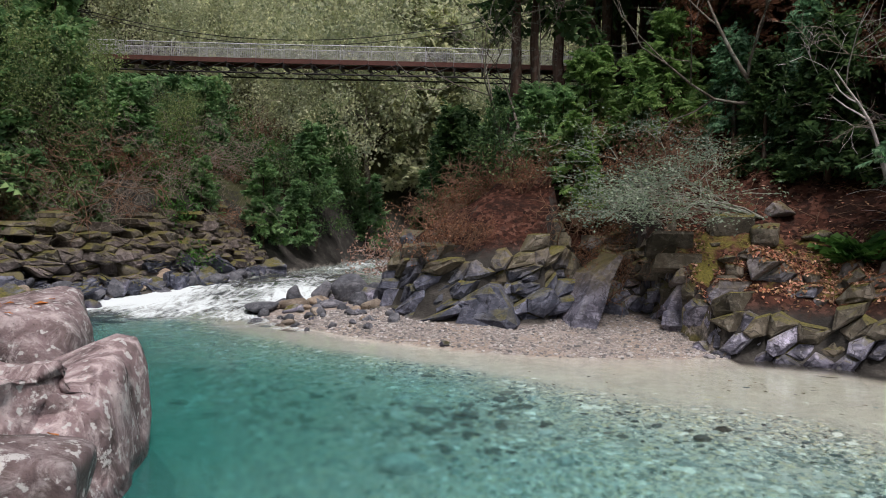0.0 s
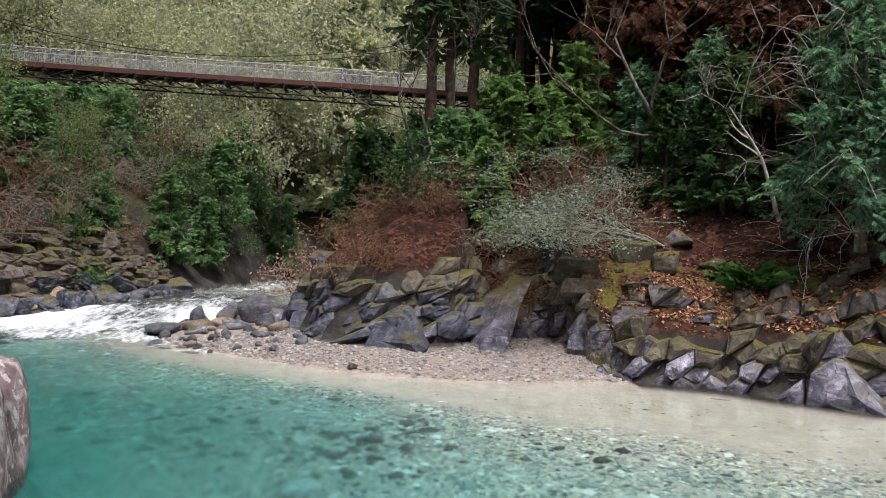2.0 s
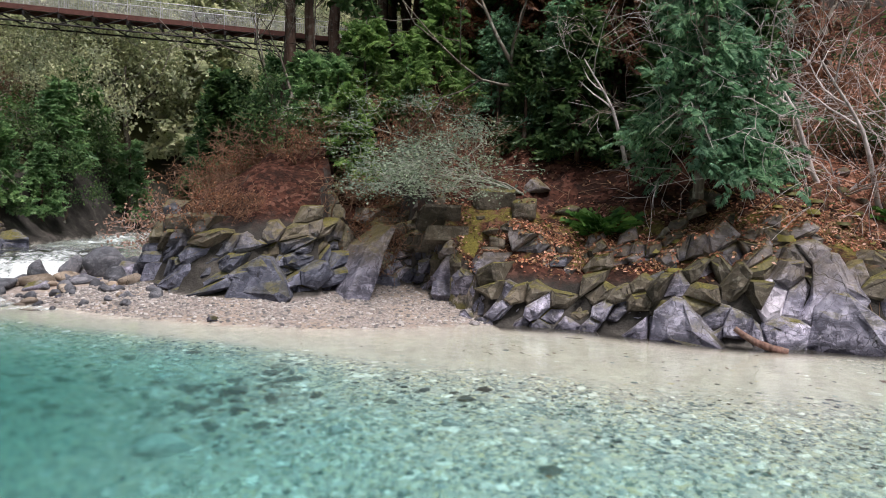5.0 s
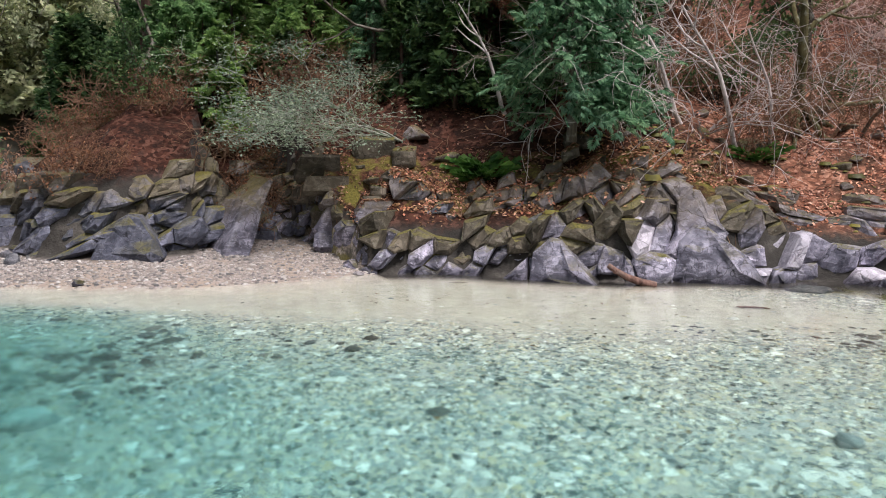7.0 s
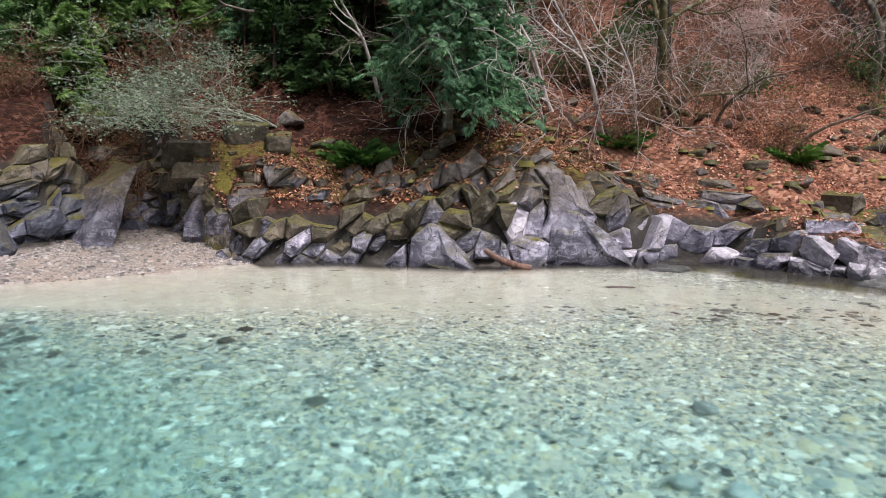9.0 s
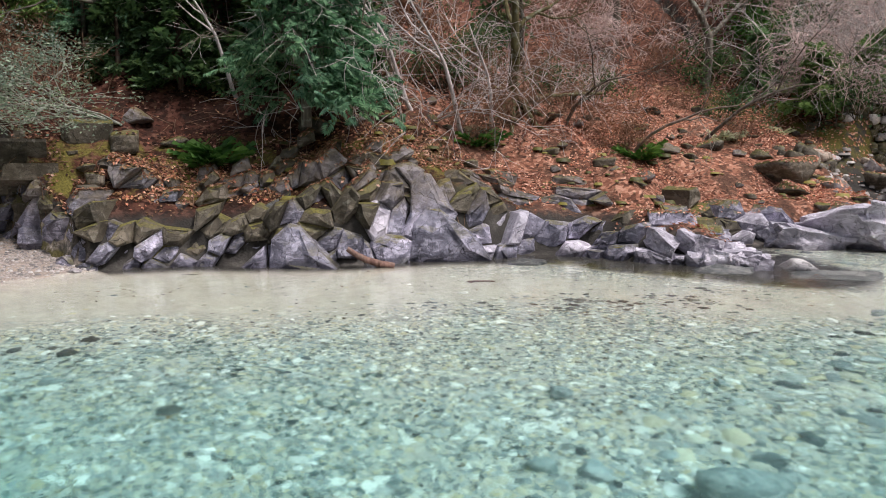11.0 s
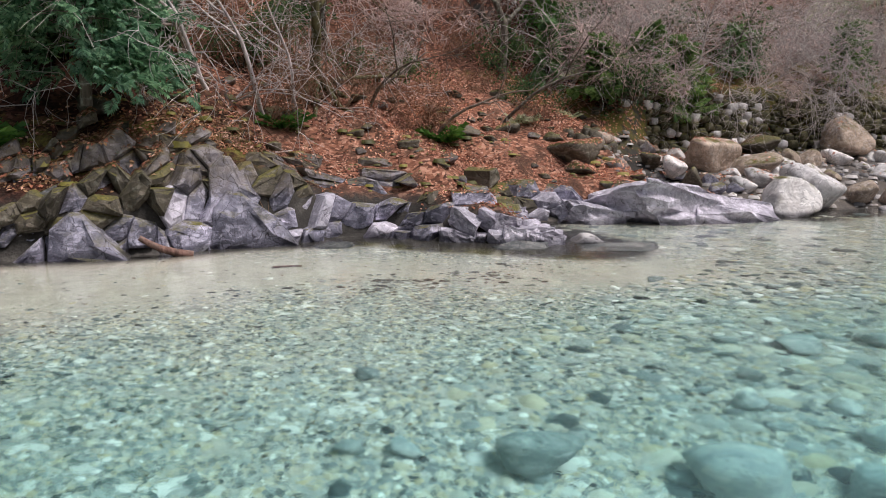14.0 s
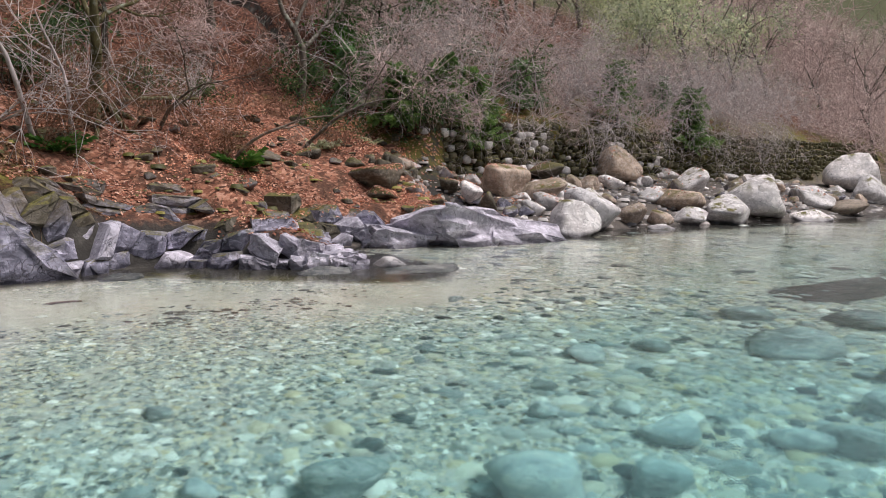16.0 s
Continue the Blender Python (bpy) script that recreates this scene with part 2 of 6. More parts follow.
def plain(name, colour, rough=0.6, metal=0.0, vary=0.25):
    m, N, L, b = material(name, rough, 0.4)
    n = noise_node(N, L, 6, 6, 0.7, world_pos(N))
    L.new(ramp(N, L, n, [(0.3, tuple(c * (1 - vary) for c in colour)), (0.7, tuple(min(1, c * (1 + vary)) for c in colour))]), b.inputs["Base Color"])
    b.inputs["Metallic"].default_value = metal
    return m


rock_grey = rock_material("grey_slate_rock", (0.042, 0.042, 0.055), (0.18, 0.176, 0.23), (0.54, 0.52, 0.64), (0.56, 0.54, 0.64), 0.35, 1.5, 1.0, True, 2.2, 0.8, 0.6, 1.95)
# darker, bluer version of the grey rock, with the crag's shade in its colour
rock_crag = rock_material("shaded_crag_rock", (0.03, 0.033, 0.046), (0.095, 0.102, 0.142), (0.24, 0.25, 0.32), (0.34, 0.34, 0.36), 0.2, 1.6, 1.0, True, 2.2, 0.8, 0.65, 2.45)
rock_bank = rock_material("layered_brown_bedrock", (0.028, 0.023, 0.022), (0.1, 0.082, 0.08), (0.27, 0.23, 0.22), (0.4, 0.37, 0.35), 0.25, 1.2, 1.0, True, 3.0, 0.7, 0.15, 2.2)
rock_moss = rock_material("mossy_rock", (0.04, 0.035, 0.025), (0.1, 0.085, 0.06), (0.2, 0.175, 0.14), (0.36, 0.35, 0.3), 0.3, 2.6)
rock_bare = rock_material("smooth_lavender_rock", (0.15, 0.14, 0.165), (0.42, 0.395, 0.46), (0.72, 0.69, 0.77), (0.68, 0.65, 0.72), 0.3, dull=0.75)
rock_pale = rock_material("pale_river_boulder", (0.36, 0.325, 0.315), (0.64, 0.61, 0.6), (0.86, 0.83, 0.82), (0.88, 0.86, 0.85), 0.35, 0.05, dull=0.85)
rock_brown = rock_material("brown_lichened_boulder", (0.17, 0.125, 0.09), (0.4, 0.31, 0.24), (0.62, 0.52, 0.44), (0.66, 0.64, 0.6), 0.4, 0.5, dull=0.8)
rock_near = rock_material("lichened_purple_boulder", (0.05, 0.036, 0.042), (0.27, 0.195, 0.21), (0.66, 0.57, 0.58), (0.76, 0.75, 0.75), 0.85, 0.0, 1.5, True, 0.9, 0.0, stain=0.15, stain_z=-2.0, patches=0.9)
rock_bed = rock_material("river_bed_stone", (0.09, 0.12, 0.13), (0.28, 0.345, 0.355), (0.56, 0.61, 0.6), (0.6, 0.62, 0.54), 0.3, 0, 1.0, False, cracks=0.0)
rock_shelf = rock_material("drowned_bedrock", (0.022, 0.026, 0.028), (0.075, 0.082, 0.085), (0.2, 0.2, 0.19), (0.25, 0.23, 0.18), 0.3, 0, 0.8, False)
rock_wall = rock_material("mossy_wall_stone", (0.03, 0.03, 0.014), (0.085, 0.08, 0.036), (0.22, 0.2, 0.13), (0.5, 0.48, 0.42), 0.3, 2.6)
rock_dark = rock_material("wet_dark_stone", (0.035, 0.037, 0.046), (0.1, 0.104, 0.122), (0.24, 0.24, 0.265), (0.34, 0.34, 0.35), 0.2, 0.0)
rock_tan = rock_material("tan_river_stone", (0.2, 0.15, 0.11), (0.36, 0.29, 0.22), (0.5, 0.42, 0.34), (0.55, 0.5, 0.45), 0.2, 0)
bark_cedar = bark_material("cedar_bark", (0.05, 0.032, 0.025), (0.16, 0.1, 0.08), 0.15)
bark_grey = bark_material("grey_bark", (0.07, 0.058, 0.048), (0.21, 0.18, 0.15), 0.45)
bark_dark = bark_material("dark_bark", (0.03, 0.025, 0.02), (0.09, 0.07, 0.055), 0.35)
bark_moss = bark_material("mossy_bark", (0.05, 0.045, 0.02), (0.16, 0.14, 0.07), 0.35)
twig_white = bark_material("whitish_lichened_twigs", (0.36, 0.31, 0.31), (0.78, 0.71, 0.7), 0.2)
twig_grey = bark_material("grey_tan_twigs", (0.16, 0.13, 0.11), (0.38, 0.31, 0.26), 0.2)
twig_pink = bark_material("pinkish_twigs", (0.44, 0.31, 0.29), (0.84, 0.69, 0.65), 0.1)
twig_brown = bark_material("brown_twigs", (0.1, 0.055, 0.035), (0.3, 0.18, 0.12), 0.1)
twig_lichen = bark_material("lichened_twigs", (0.2, 0.21, 0.175), (0.44, 0.46, 0.4), 0.5)
leaf_cypress = leaf_material("cypress_foliage", (0.08, 0.17, 0.075), (0.19, 0.35, 0.15), (0.34, 0.51, 0.25), 0.48)
leaf_hinoki = leaf_material("blue_green_cypress_foliage", (0.055, 0.14, 0.08), (0.18, 0.36, 0.215), (0.34, 0.54, 0.35), 0.5)
leaf_dead = leaf_material("dead_brown_sprays", (0.05, 0.024, 0.017), (0.15, 0.068, 0.045), (0.32, 0.15, 0.09), 0.35)
# leaves under the trees: the canopy's shade is put into this dark colour
leaf_shaded = leaf_material("shaded_fallen_leaves", (0.022, 0.008, 0.006), (0.07, 0.024, 0.016), (0.18, 0.07, 0.045), 0.15)
leaf_tan = leaf_material("tan_fallen_leaves", (0.07, 0.036, 0.018), (0.23, 0.115, 0.055), (0.5, 0.31, 0.18), 0.15)
leaf_dark = leaf_material("dark_evergreen_leaves", (0.03, 0.07, 0.03), (0.08, 0.155, 0.06), (0.15, 0.235, 0.09), 0.4)
# yellow-green made paler and greyer: the far slope's haze is in this colour
leaf_light = leaf_material("hazy_yellow_green_leaves", (0.32, 0.38, 0.24), (0.56, 0.6, 0.4), (0.76, 0.77, 0.57), 0.5)
leaf_mid = leaf_material("mid_green_leaves", (0.09, 0.14, 0.05), (0.2, 0.28, 0.11), (0.36, 0.43, 0.2), 0.45)
leaf_fresh = leaf_material("fresh_green_leaves", (0.03, 0.1, 0.02), (0.07, 0.19, 0.035), (0.13, 0.27, 0.06), 0.4)
leaf_fir = leaf_material("bright_fir_sprays", (0.08, 0.16, 0.05), (0.19, 0.33, 0.1), (0.33, 0.47, 0.18), 0.5)
leaf_grey = leaf_material("grey_green_leaves", (0.14, 0.2, 0.14), (0.25, 0.33, 0.25), (0.38, 0.46, 0.37), 0.3)
leaf_rust = leaf_material("withered_brown_leaves", (0.14, 0.06, 0.035), (0.28, 0.13, 0.075), (0.42, 0.23, 0.15), 0.3)
leaf_pink = leaf_material("pale_pinkish_leaves", (0.28, 0.15, 0.11), (0.42, 0.25, 0.2), (0.55, 0.36, 0.3), 0.3)
leaf_litter = leaf_material("fallen_leaves", (0.2, 0.06, 0.038), (0.56, 0.225, 0.145), (0.9, 0.57, 0.45), 0.15)


# ---- the ground, one sheet with the river bed ----
# right bank from upstream to downstream: x, y, width and height of the flat, width and height of the cliff, slope above
BANK_R = np.array([
    (4, 62, 0, 0, 3, 4, .7), (.5, 50, 0, 0, 1.5, 2.4, .55), (-1.4, 40, 0, 0, 1.0, 2.4, .52), (-1.1, 33.5, .2, .1, 1.2, 2.2, .5), (-3.0, 30.6, 2.6, .4, 1.0, 2.0, .5), (-5.4, 28.6, 4.7, .45, 1.0, 1.9, .52),
    (-6.9, 26.2, 6.2, .5, 1, 1.8, .55), (-5.2, 23.6, 4.8, .5, 1, 1.8, .6), (-3.7, 22.3, 3.3, .5, 1, 1.8, .6), (-2.06, 20.8, 2.3, .5, .9, 1.8, .6),
    (.26, 19.4, 2.3, .5, .9, 1.8, .6), (2.74, 18.55, 3.2, .55, 1.0, 1.9, .62), (4.9, 18.5, 5.2, .65, 1.6, 1.5, .64), (7.2, 18.95, 4.4, .65, 1.2, 1.2, .62), (7.78, 19.05, 4.2, .65, 1.0, 1.2, .62),
    (7.85, 19.07, .05, .02, .5, 1.1, .62), (9.9, 18.35, .0, 0, .5, 1.0, .66), (10.9, 17.5, 0, 0, .5, 1.05, .66), (12.35, 16.06, 0, 0, .6, 1.1, .66), (13.6, 15.35, 0, 0, .7, 1.2, .68),
    (15.4, 14.85, 0, 0, 1.0, 1.7, .6), (16.8, 13.85, 0, 0, 1.2, 1.9, .55), (18.7, 13.45, 0, 0, .9, 1.0, .56), (19.7, 12.3, 0, 0, .8, .95, .56), (19.5, 10.7, 0, 0, 1.2, .9, .55),
    (20.4, 8.4, 0, 0, .8, .5, .4), (20.7, 7.3, 0, 0, .8, .3, .3), (21.6, 8.4, 0, 0, .9, .5, .4), (23.5, 10.2, .0, 0, 1.0, .8, .45), (25.5, 10.7, .3, .05, 1.2, .9, .45), (27.2, 8.4, .8, .15, 1.6, .8, .42),
    (28.8, 5.5, 1, .2, 3, 1.0, .3), (32.7, 3.75, 4, .6, 5, 1.6, .5), (36.4, 2.0, 9.5, 2.5, .7, 3.0, .5), (40.8, -1.3, 9.5, 2.5, .6, 3.2, .5), (45.2, -5.5, 9.5, 2.5, .6, 3.2, .5), (50, -10.4, 9.5, 2.4, .6, 3.2, .5),
    (58, -15.2, 9.5, 2.4, .6, 3.0, .5), (80, -29, 9, 2.0, .8, 2.5, .5), (150, -75, 9, 2.0, 2, 2, .6)])
# left and near bank from upstream to downstream
BANK_L = np.array([
    (-4, 66, 0, 0, 3, 4, .72), (-7.5, 50, .6, .3, 2, 3, .66), (-9.5, 40, 1, .5, 2.5, 2.5, .64), (-10.2, 33, 2.5, .8, 2.5, 2.2, .64), (-13.6, 28.5, 4, .9, 3, 2, .7), (-14.4, 24, 5, 1.0, 3, 2, .65),
    (-13, 18, 5, .9, 3, 2, .6), (-8.5, 12.5, 2.5, .8, 2, 1.2, .5), (-6.0, 9.6, 1.5, .6, 2, 1.2, .5), (-4.0, 5.5, 1.5, .6, 2, 1.0, .5), (-2.0, 2.4, .6, .4, 1, 1.0, .3), (0.0, 1.3, .2, .2, .8, 1.2, .25), (1.8, 0.6, .2, .2, .8, 1.2, .3),
    (3.0, -2.5, .5, .3, 1, 1.0, .35), (6, -8, 1, .4, 1, .8, .4), (14, -15, 3, .8, 2, 1, .45), (30, -26, 4, 1, 2, 1.5, .5), (60, -42, 5, 1.2, 2, 2, .5), (150, -100, 5, 1.2, 2, 2, .6)])


def bank_profile(P, B):
    """Distance to a bank line, and the profile's numbers at the nearest place on it."""
    best = np.full(len(P), 1e9)
    par = np.zeros((len(P), 5))
    for a, b in zip(B[:-1], B[1:]):
        d = b[:2] - a[:2]
        s = np.clip(((P - a[:2]) @ d) / (d @ d), 0, 1)
        r = np.linalg.norm(P - (a[:2] + s[:, None] * d), axis=1)
        near = r < best
        best = np.where(near, r, best)
        par[near] = (a[2:] + s[:, None] * (b[2:] - a[2:]))[near]
    return best, par


def in_river(P):
    poly = np.concatenate([BANK_R[:, :2], BANK_L[::-1, :2]])
    inside = np.zeros(len(P), bool)
    for (x0, y0), (x1, y1) in zip(poly, np.roll(poly, -1, 0)):
        if y0 == y1:
            continue
        cross = (y0 > P[:, 1]) != (y1 > P[:, 1])
        inside ^= cross & (P[:, 0] < (x1 - x0) * (P[:, 1] - y0) / (y1 - y0) + x0)
    return inside


def smooth(a, lo, hi):
    t = np.clip((a - lo) / (hi - lo), 0, 1)
    return t * t * (3 - 2 * t)


def water_z(x, y):
    """The height of the water: level in the pool, climbing over the rapids upstream."""
    along = y + 0.25 * (x + 8)
    return 0.6 * smooth(along, 24.5, 34.5) + 0.006 * np.maximum(along - 34, 0)


def ground(x, y):
    """Height, and masks of litter, shingle and rock."""
    P = np.stack([x, y], 1)
    P3 = flat3(x, y)
    dR, pR = bank_profile(P, BANK_R)
    dL, pL = bank_profile(P, BANK_L)
    river = in_river(P)
    far_side = dL < dR
    d = np.minimum(dR, dL)
    par = np.where((dR < dL)[:, None], pR, pL)
    wf, hf, wc, hc, sl = par.T
    rough = fractal(P3, 1.6, 4, 3)
    broad = fractal(P3, 9.0, 3, 11)
    dd = d + 0.18 * rough * smooth(d, 0.15, 1.0)
    z = hf * np.clip(dd / np.maximum(wf, 1e-3), 0, 1) ** 0.85
    z = z + hc * smooth(dd, wf - 0.05, wf + wc)
    above = np.maximum(dd - wf - 0.6 * wc, 0)
    z = z + sl * above * (1 - 0.35 * smooth(above, 30, 120)) + broad * smooth(above, 1, 12) * 0.9 + rough * 0.13 * smooth(above, 0, 1.5)
    z = z + far_side * smooth(d, .4, 2.5) * smooth(y, 14, 20) * (.45 * fractal(P3, 2.4, 4, 61) + .5 * np.abs(fractal(P3, 5.0, 3, 63)))
    flatness = (1 - smooth(dd, wf - 0.6, wf - 0.1)) * smooth(wf, 0.05, 0.6)
    z = z + value_noise(P3, 0.8, 5) * 0.05 * flatness * smooth(d, 0.2, 1)
    z += water_z(x, y) * (1 - smooth(d, 6, 14))
    # the bed: sand shelving from the right bank, a deep pool below the rapids, a rock shelf by the point
    dR = dR * (1 + 1.6 * smooth(-x, -5.5, 1.0) * smooth(y, 11, 16))
    depth = 0.34 * smooth(dR, 0, 2.6) + 0.62 * smooth(dR, 2.0, 9.5) + 0.4 * smooth(dR, 8, 18)
    pool = np.exp(-(((x + 4.5) / 6.5) ** 2 + ((y - 10) / 7.0) ** 2)) + 0.55 * np.exp(-(((x + 9) / 4.0) ** 2 + ((y - 19) / 5) ** 2))
    depth = depth + 1.9 * np.minimum(pool, 1.1) * smooth(dR, 1.5, 7)
    depth = depth + .32 * np.exp(-((x - 11.5) / 6.0) ** 2 - ((y + 1.5) / 4.5) ** 2)
    depth = depth * smooth(dL, -0.2, 1.4) + 0.06 * fractal(P3, 1.3, 3, 21) * smooth(d, 0.3, 1.5) + 0.1 * fractal(P3, 5, 2, 23) * smooth(d, 1, 4)
    rapid = smooth(y + 0.25 * (x + 8), 23, 26)
    depth = depth * (1 - rapid) + rapid * np.minimum(depth + .3, .9)
    bed = water_z(x, y) - np.maximum(depth, 0.015 * smooth(d, 0, .1))
    z = np.where(river, bed, z)
    litter = np.where(river, 0, smooth(dd, wf + wc * 0.75, wf + wc + 0.5))
    shingle = np.where(river, smooth(d + 3 * wf * (1 - smooth(x, 29, 32)) - 1.5 * smooth(x, 16, 19), .6, 1.5), flatness * (1 - 0.8 * smooth(x, 27, 31)) * ~far_side)
    mossy = smooth(4.5 - d, 0, 2) * smooth(d, .8, 1.6) * smooth(x, 6.5, 8) * (1 - smooth(x, 17.5, 20)) + smooth(d, 7, 9) * (1 - smooth(d, 13, 16)) * smooth(x, 34, 38)
    litter = np.where(river, 0, np.maximum(litter, smooth(x, 19, 21) * (1 - smooth(x, 31, 34)) * smooth(d, .7, 1.5)))
    return z, litter, shingle, river, d, depth, mossy, wf


def floor_light(x):
    """Bright leaves lie on the open slope; the wood beyond has its shade painted in."""
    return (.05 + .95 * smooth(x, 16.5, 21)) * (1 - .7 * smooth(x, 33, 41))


def growing(lo, hi, fine, far, grow=1.16):
    mid = list(np.arange(lo, hi + 1e-6, fine))
    stepp, right, left = fine, [], []
    a = hi
    while a < far:
        stepp *= grow
        a += stepp
        right.append(a)
    stepp, a = fine, lo
    while a > -far:
        stepp *= grow
        a -= stepp
        left.append(a)
    return np.array(left[::-1] + mid + right)


gx, gy = growing(-15, 48, 0.22, 900), growing(-8, 34, 0.22, 900)
GX, GY = np.meshgrid(gx, gy)
gz, g_litter, g_shingle, g_river, g_d, g_depth, g_moss, g_flat = ground(GX.ravel(), GY.ravel())
gz = np.minimum(gz, 95 + 8 * fractal(flat3(GX.ravel(), GY.ravel()), 60, 3, 31))
nx, ny = len(gx), len(gy)
idx = np.arange(nx * ny).reshape(ny, nx)
quads = np.stack([idx[:-1, :-1], idx[:-1, 1:], idx[1:, 1:], idx[1:, :-1]], 2).reshape(-1, 4)


def cell_of(x, y):
    """The grid cell of a place, and how far in it lies."""
    i = min(max(int(np.searchsorted(gx, x)) - 1, 0), nx - 2)
    j = min(max(int(np.searchsorted(gy, y)) - 1, 0), ny - 2)
    return i, j, (x - gx[i]) / (gx[i + 1] - gx[i]), (y - gy[j]) / (gy[j + 1] - gy[j])


def ground_at(x, y):
    i, j, f, g = cell_of(x, y)
    a = j * nx + i
    return float((gz[a] * (1 - f) + gz[a + 1] * f) * (1 - g) + (gz[a + nx] * (1 - f) + gz[a + nx + 1] * f) * g)


def ground_info(x, y):
    """Height, litter, in the river or not, and distance from the water's edge."""
    i, j, f, g = cell_of(x, y)
    a = (j + (g > .5)) * nx + i + (f > .5)
    return ground_at(x, y), float(g_litter[a]), bool(g_river[a]), float(g_d[a])


def ground_material():
    m, N, L, b = material("forest_floor_and_shingle", 0.9, 0.2)
    pos = world_pos(N)
    att = {}
    for key in ("litter", "shingle", "under", "mossy", "wild", "cobbled", "floor_lit"):
        a = N.new("ShaderNodeAttribute")
        a.attribute_name = key
        att[key] = a.outputs["Fac"]
    fine = noise_node(N, L, 14, 6, 0.7, pos)
    mid = noise_node(N, L, 1.4, 6, 0.65, pos)
    # near black, so gaps between blocks carry crevice shade in the colour
    rock = ramp(N, L, mid, [(0.3, (0.018, 0.017, 0.016)), (0.55, (0.05, 0.046, 0.042)), (0.75, (0.12, 0.11, 0.1))])
    soil = ramp(N, L, fine, [(0.3, (0.03, 0.017, 0.012)), (0.5, (0.085, 0.042, 0.028)), (0.7, (0.2, 0.1, 0.065))])
    moss = ramp(N, L, fine, [(0.3, (0.06, 0.055, 0.014)), (0.7, (0.2, 0.17, 0.04))])
    rock = mix(N, L, maths(N, L, "MULTIPLY", att["mossy"], step(N, L, noise_node(N, L, 1.7, 6, 0.7, pos), 0.38, 0.56)), rock, moss)
    wild = ramp(N, L, fine, [(0.3, (0.035, 0.04, 0.018)), (0.55, (0.085, 0.09, 0.04)), (0.75, (0.16, 0.15, 0.075))])
    leafage = N.new("ShaderNodeTexVoronoi")
    leafage.inputs["Scale"].default_value = 8.5
    L.new(pos, leafage.inputs["Vector"])
    pick = N.new("ShaderNodeSeparateColor")
    L.new(leafage.outputs["Color"], pick.inputs[0])
    leafy = ramp(N, L, pick.outputs[0], [(0.0, (0.05, 0.022, 0.014)), (0.35, (0.2, 0.08, 0.05)), (0.7, (0.4, 0.18, 0.115)), (1.0, (0.62, 0.35, 0.25))])
    soil = mix(N, L, maths(N, L, "MULTIPLY", step(N, L, noise_node(N, L, 1.1, 5, 0.7, pos), 0.36, 0.54), 0.85), soil, leafy)
    # painted shade: the floor under the trees is multiplied darker
    soil = mix(N, L, att["floor_lit"], mix(N, L, 1.0, soil, (0.2, 0.16, 0.16), "MULTIPLY"), soil)
    soil = mix(N, L, step(N, L, maths(N, L, "ADD", noise_node(N, L, 0.7, 6, 0.7, pos), maths(N, L, "MULTIPLY", att["mossy"], 0.2)), 0.62, 0.74), soil, moss)
    soil = mix(N, L, att["wild"], soil, wild)
    col = mix(N, L, att["litter"], rock, soil)
    cells = N.new("ShaderNodeTexVoronoi")
    cells.inputs["Scale"].default_value = 16
    L.new(pos, cells.inputs["Vector"])
    grain = N.new("ShaderNodeSeparateColor")
    L.new(cells.outputs["Color"], grain.inputs[0])
    gravel = ramp(N, L, grain.outputs[0], [(0.0, (0.2, 0.17, 0.155)), (0.5, (0.32, 0.275, 0.25)), (1.0, (0.46, 0.41, 0.39))])
    sand = ramp(N, L, noise_node(N, L, 60, 3, 0.6, pos), [(0.3, (0.3, 0.24, 0.2)), (0.7, (0.43, 0.355, 0.3))])
    shore = mix(N, L, step(N, L, noise_node(N, L, 0.8, 4, 0.6, pos), 0.42, 0.62), gravel, sand)
    bedsand = ramp(N, L, noise_node(N, L, 3, 6, 0.65, pos), [(0.3, (0.38, 0.36, 0.315)), (0.7, (0.52, 0.495, 0.445))])
    small = N.new("ShaderNodeTexVoronoi")
    small.inputs["Scale"].default_value = 22
    L.new(pos, small.inputs["Vector"])
    tone = N.new("ShaderNodeSeparateColor")
    L.new(small.outputs["Color"], tone.inputs[0])
    stones = ramp(N, L, tone.outputs[0], [(0.0, (0.025, 0.03, 0.035)), (0.2, (0.13, 0.16, 0.17)), (0.45, (0.34, 0.37, 0.36)), (0.65, (0.5, 0.5, 0.45)), (0.88, (0.5, 0.43, 0.28)), (1.0, (0.88, 0.88, 0.84))])
    big_cells = N.new("ShaderNodeTexVoronoi")
    big_cells.inputs["Scale"].default_value = 6
    L.new(pos, big_cells.inputs["Vector"])
    tone2 = N.new("ShaderNodeSeparateColor")
    L.new(big_cells.outputs["Color"], tone2.inputs[0])
    stones = mix(N, L, step(N, L, tone2.outputs[1], 0.84, 0.9), stones, ramp(N, L, tone2.outputs[0], [(0.0, (0.12, 0.14, 0.14)), (0.6, (0.5, 0.52, 0.5)), (1.0, (0.85, 0.85, 0.82))]))
    bedsand = mix(N, L, maths(N, L, "MULTIPLY", att["cobbled"], step(N, L, noise_node(N, L, 0.9, 5, 0.65, pos), 0.28, 0.46)), bedsand, stones)
    slope = N.new("ShaderNodeSeparateXYZ")
    L.new(N.new("ShaderNodeNewGeometry").outputs["True Normal"], slope.inputs[0])
    steep = maths(N, L, "MULTIPLY", step(N, L, slope.outputs["Z"], 0.72, 0.5), step(N, L, noise_node(N, L, 2.4, 6, 0.7, pos), 0.35, 0.55))
    col = mix(N, L, att["shingle"], col, shore)
    col = mix(N, L, att["under"], col, bedsand)
    col = mix(N, L, steep, col, rock)
    L.new(col, b.inputs["Base Color"])
    bump(N, L, b, mix(N, L, 0.5, fine, cells.outputs["Distance"]), 0.6, 0.05)
    return m


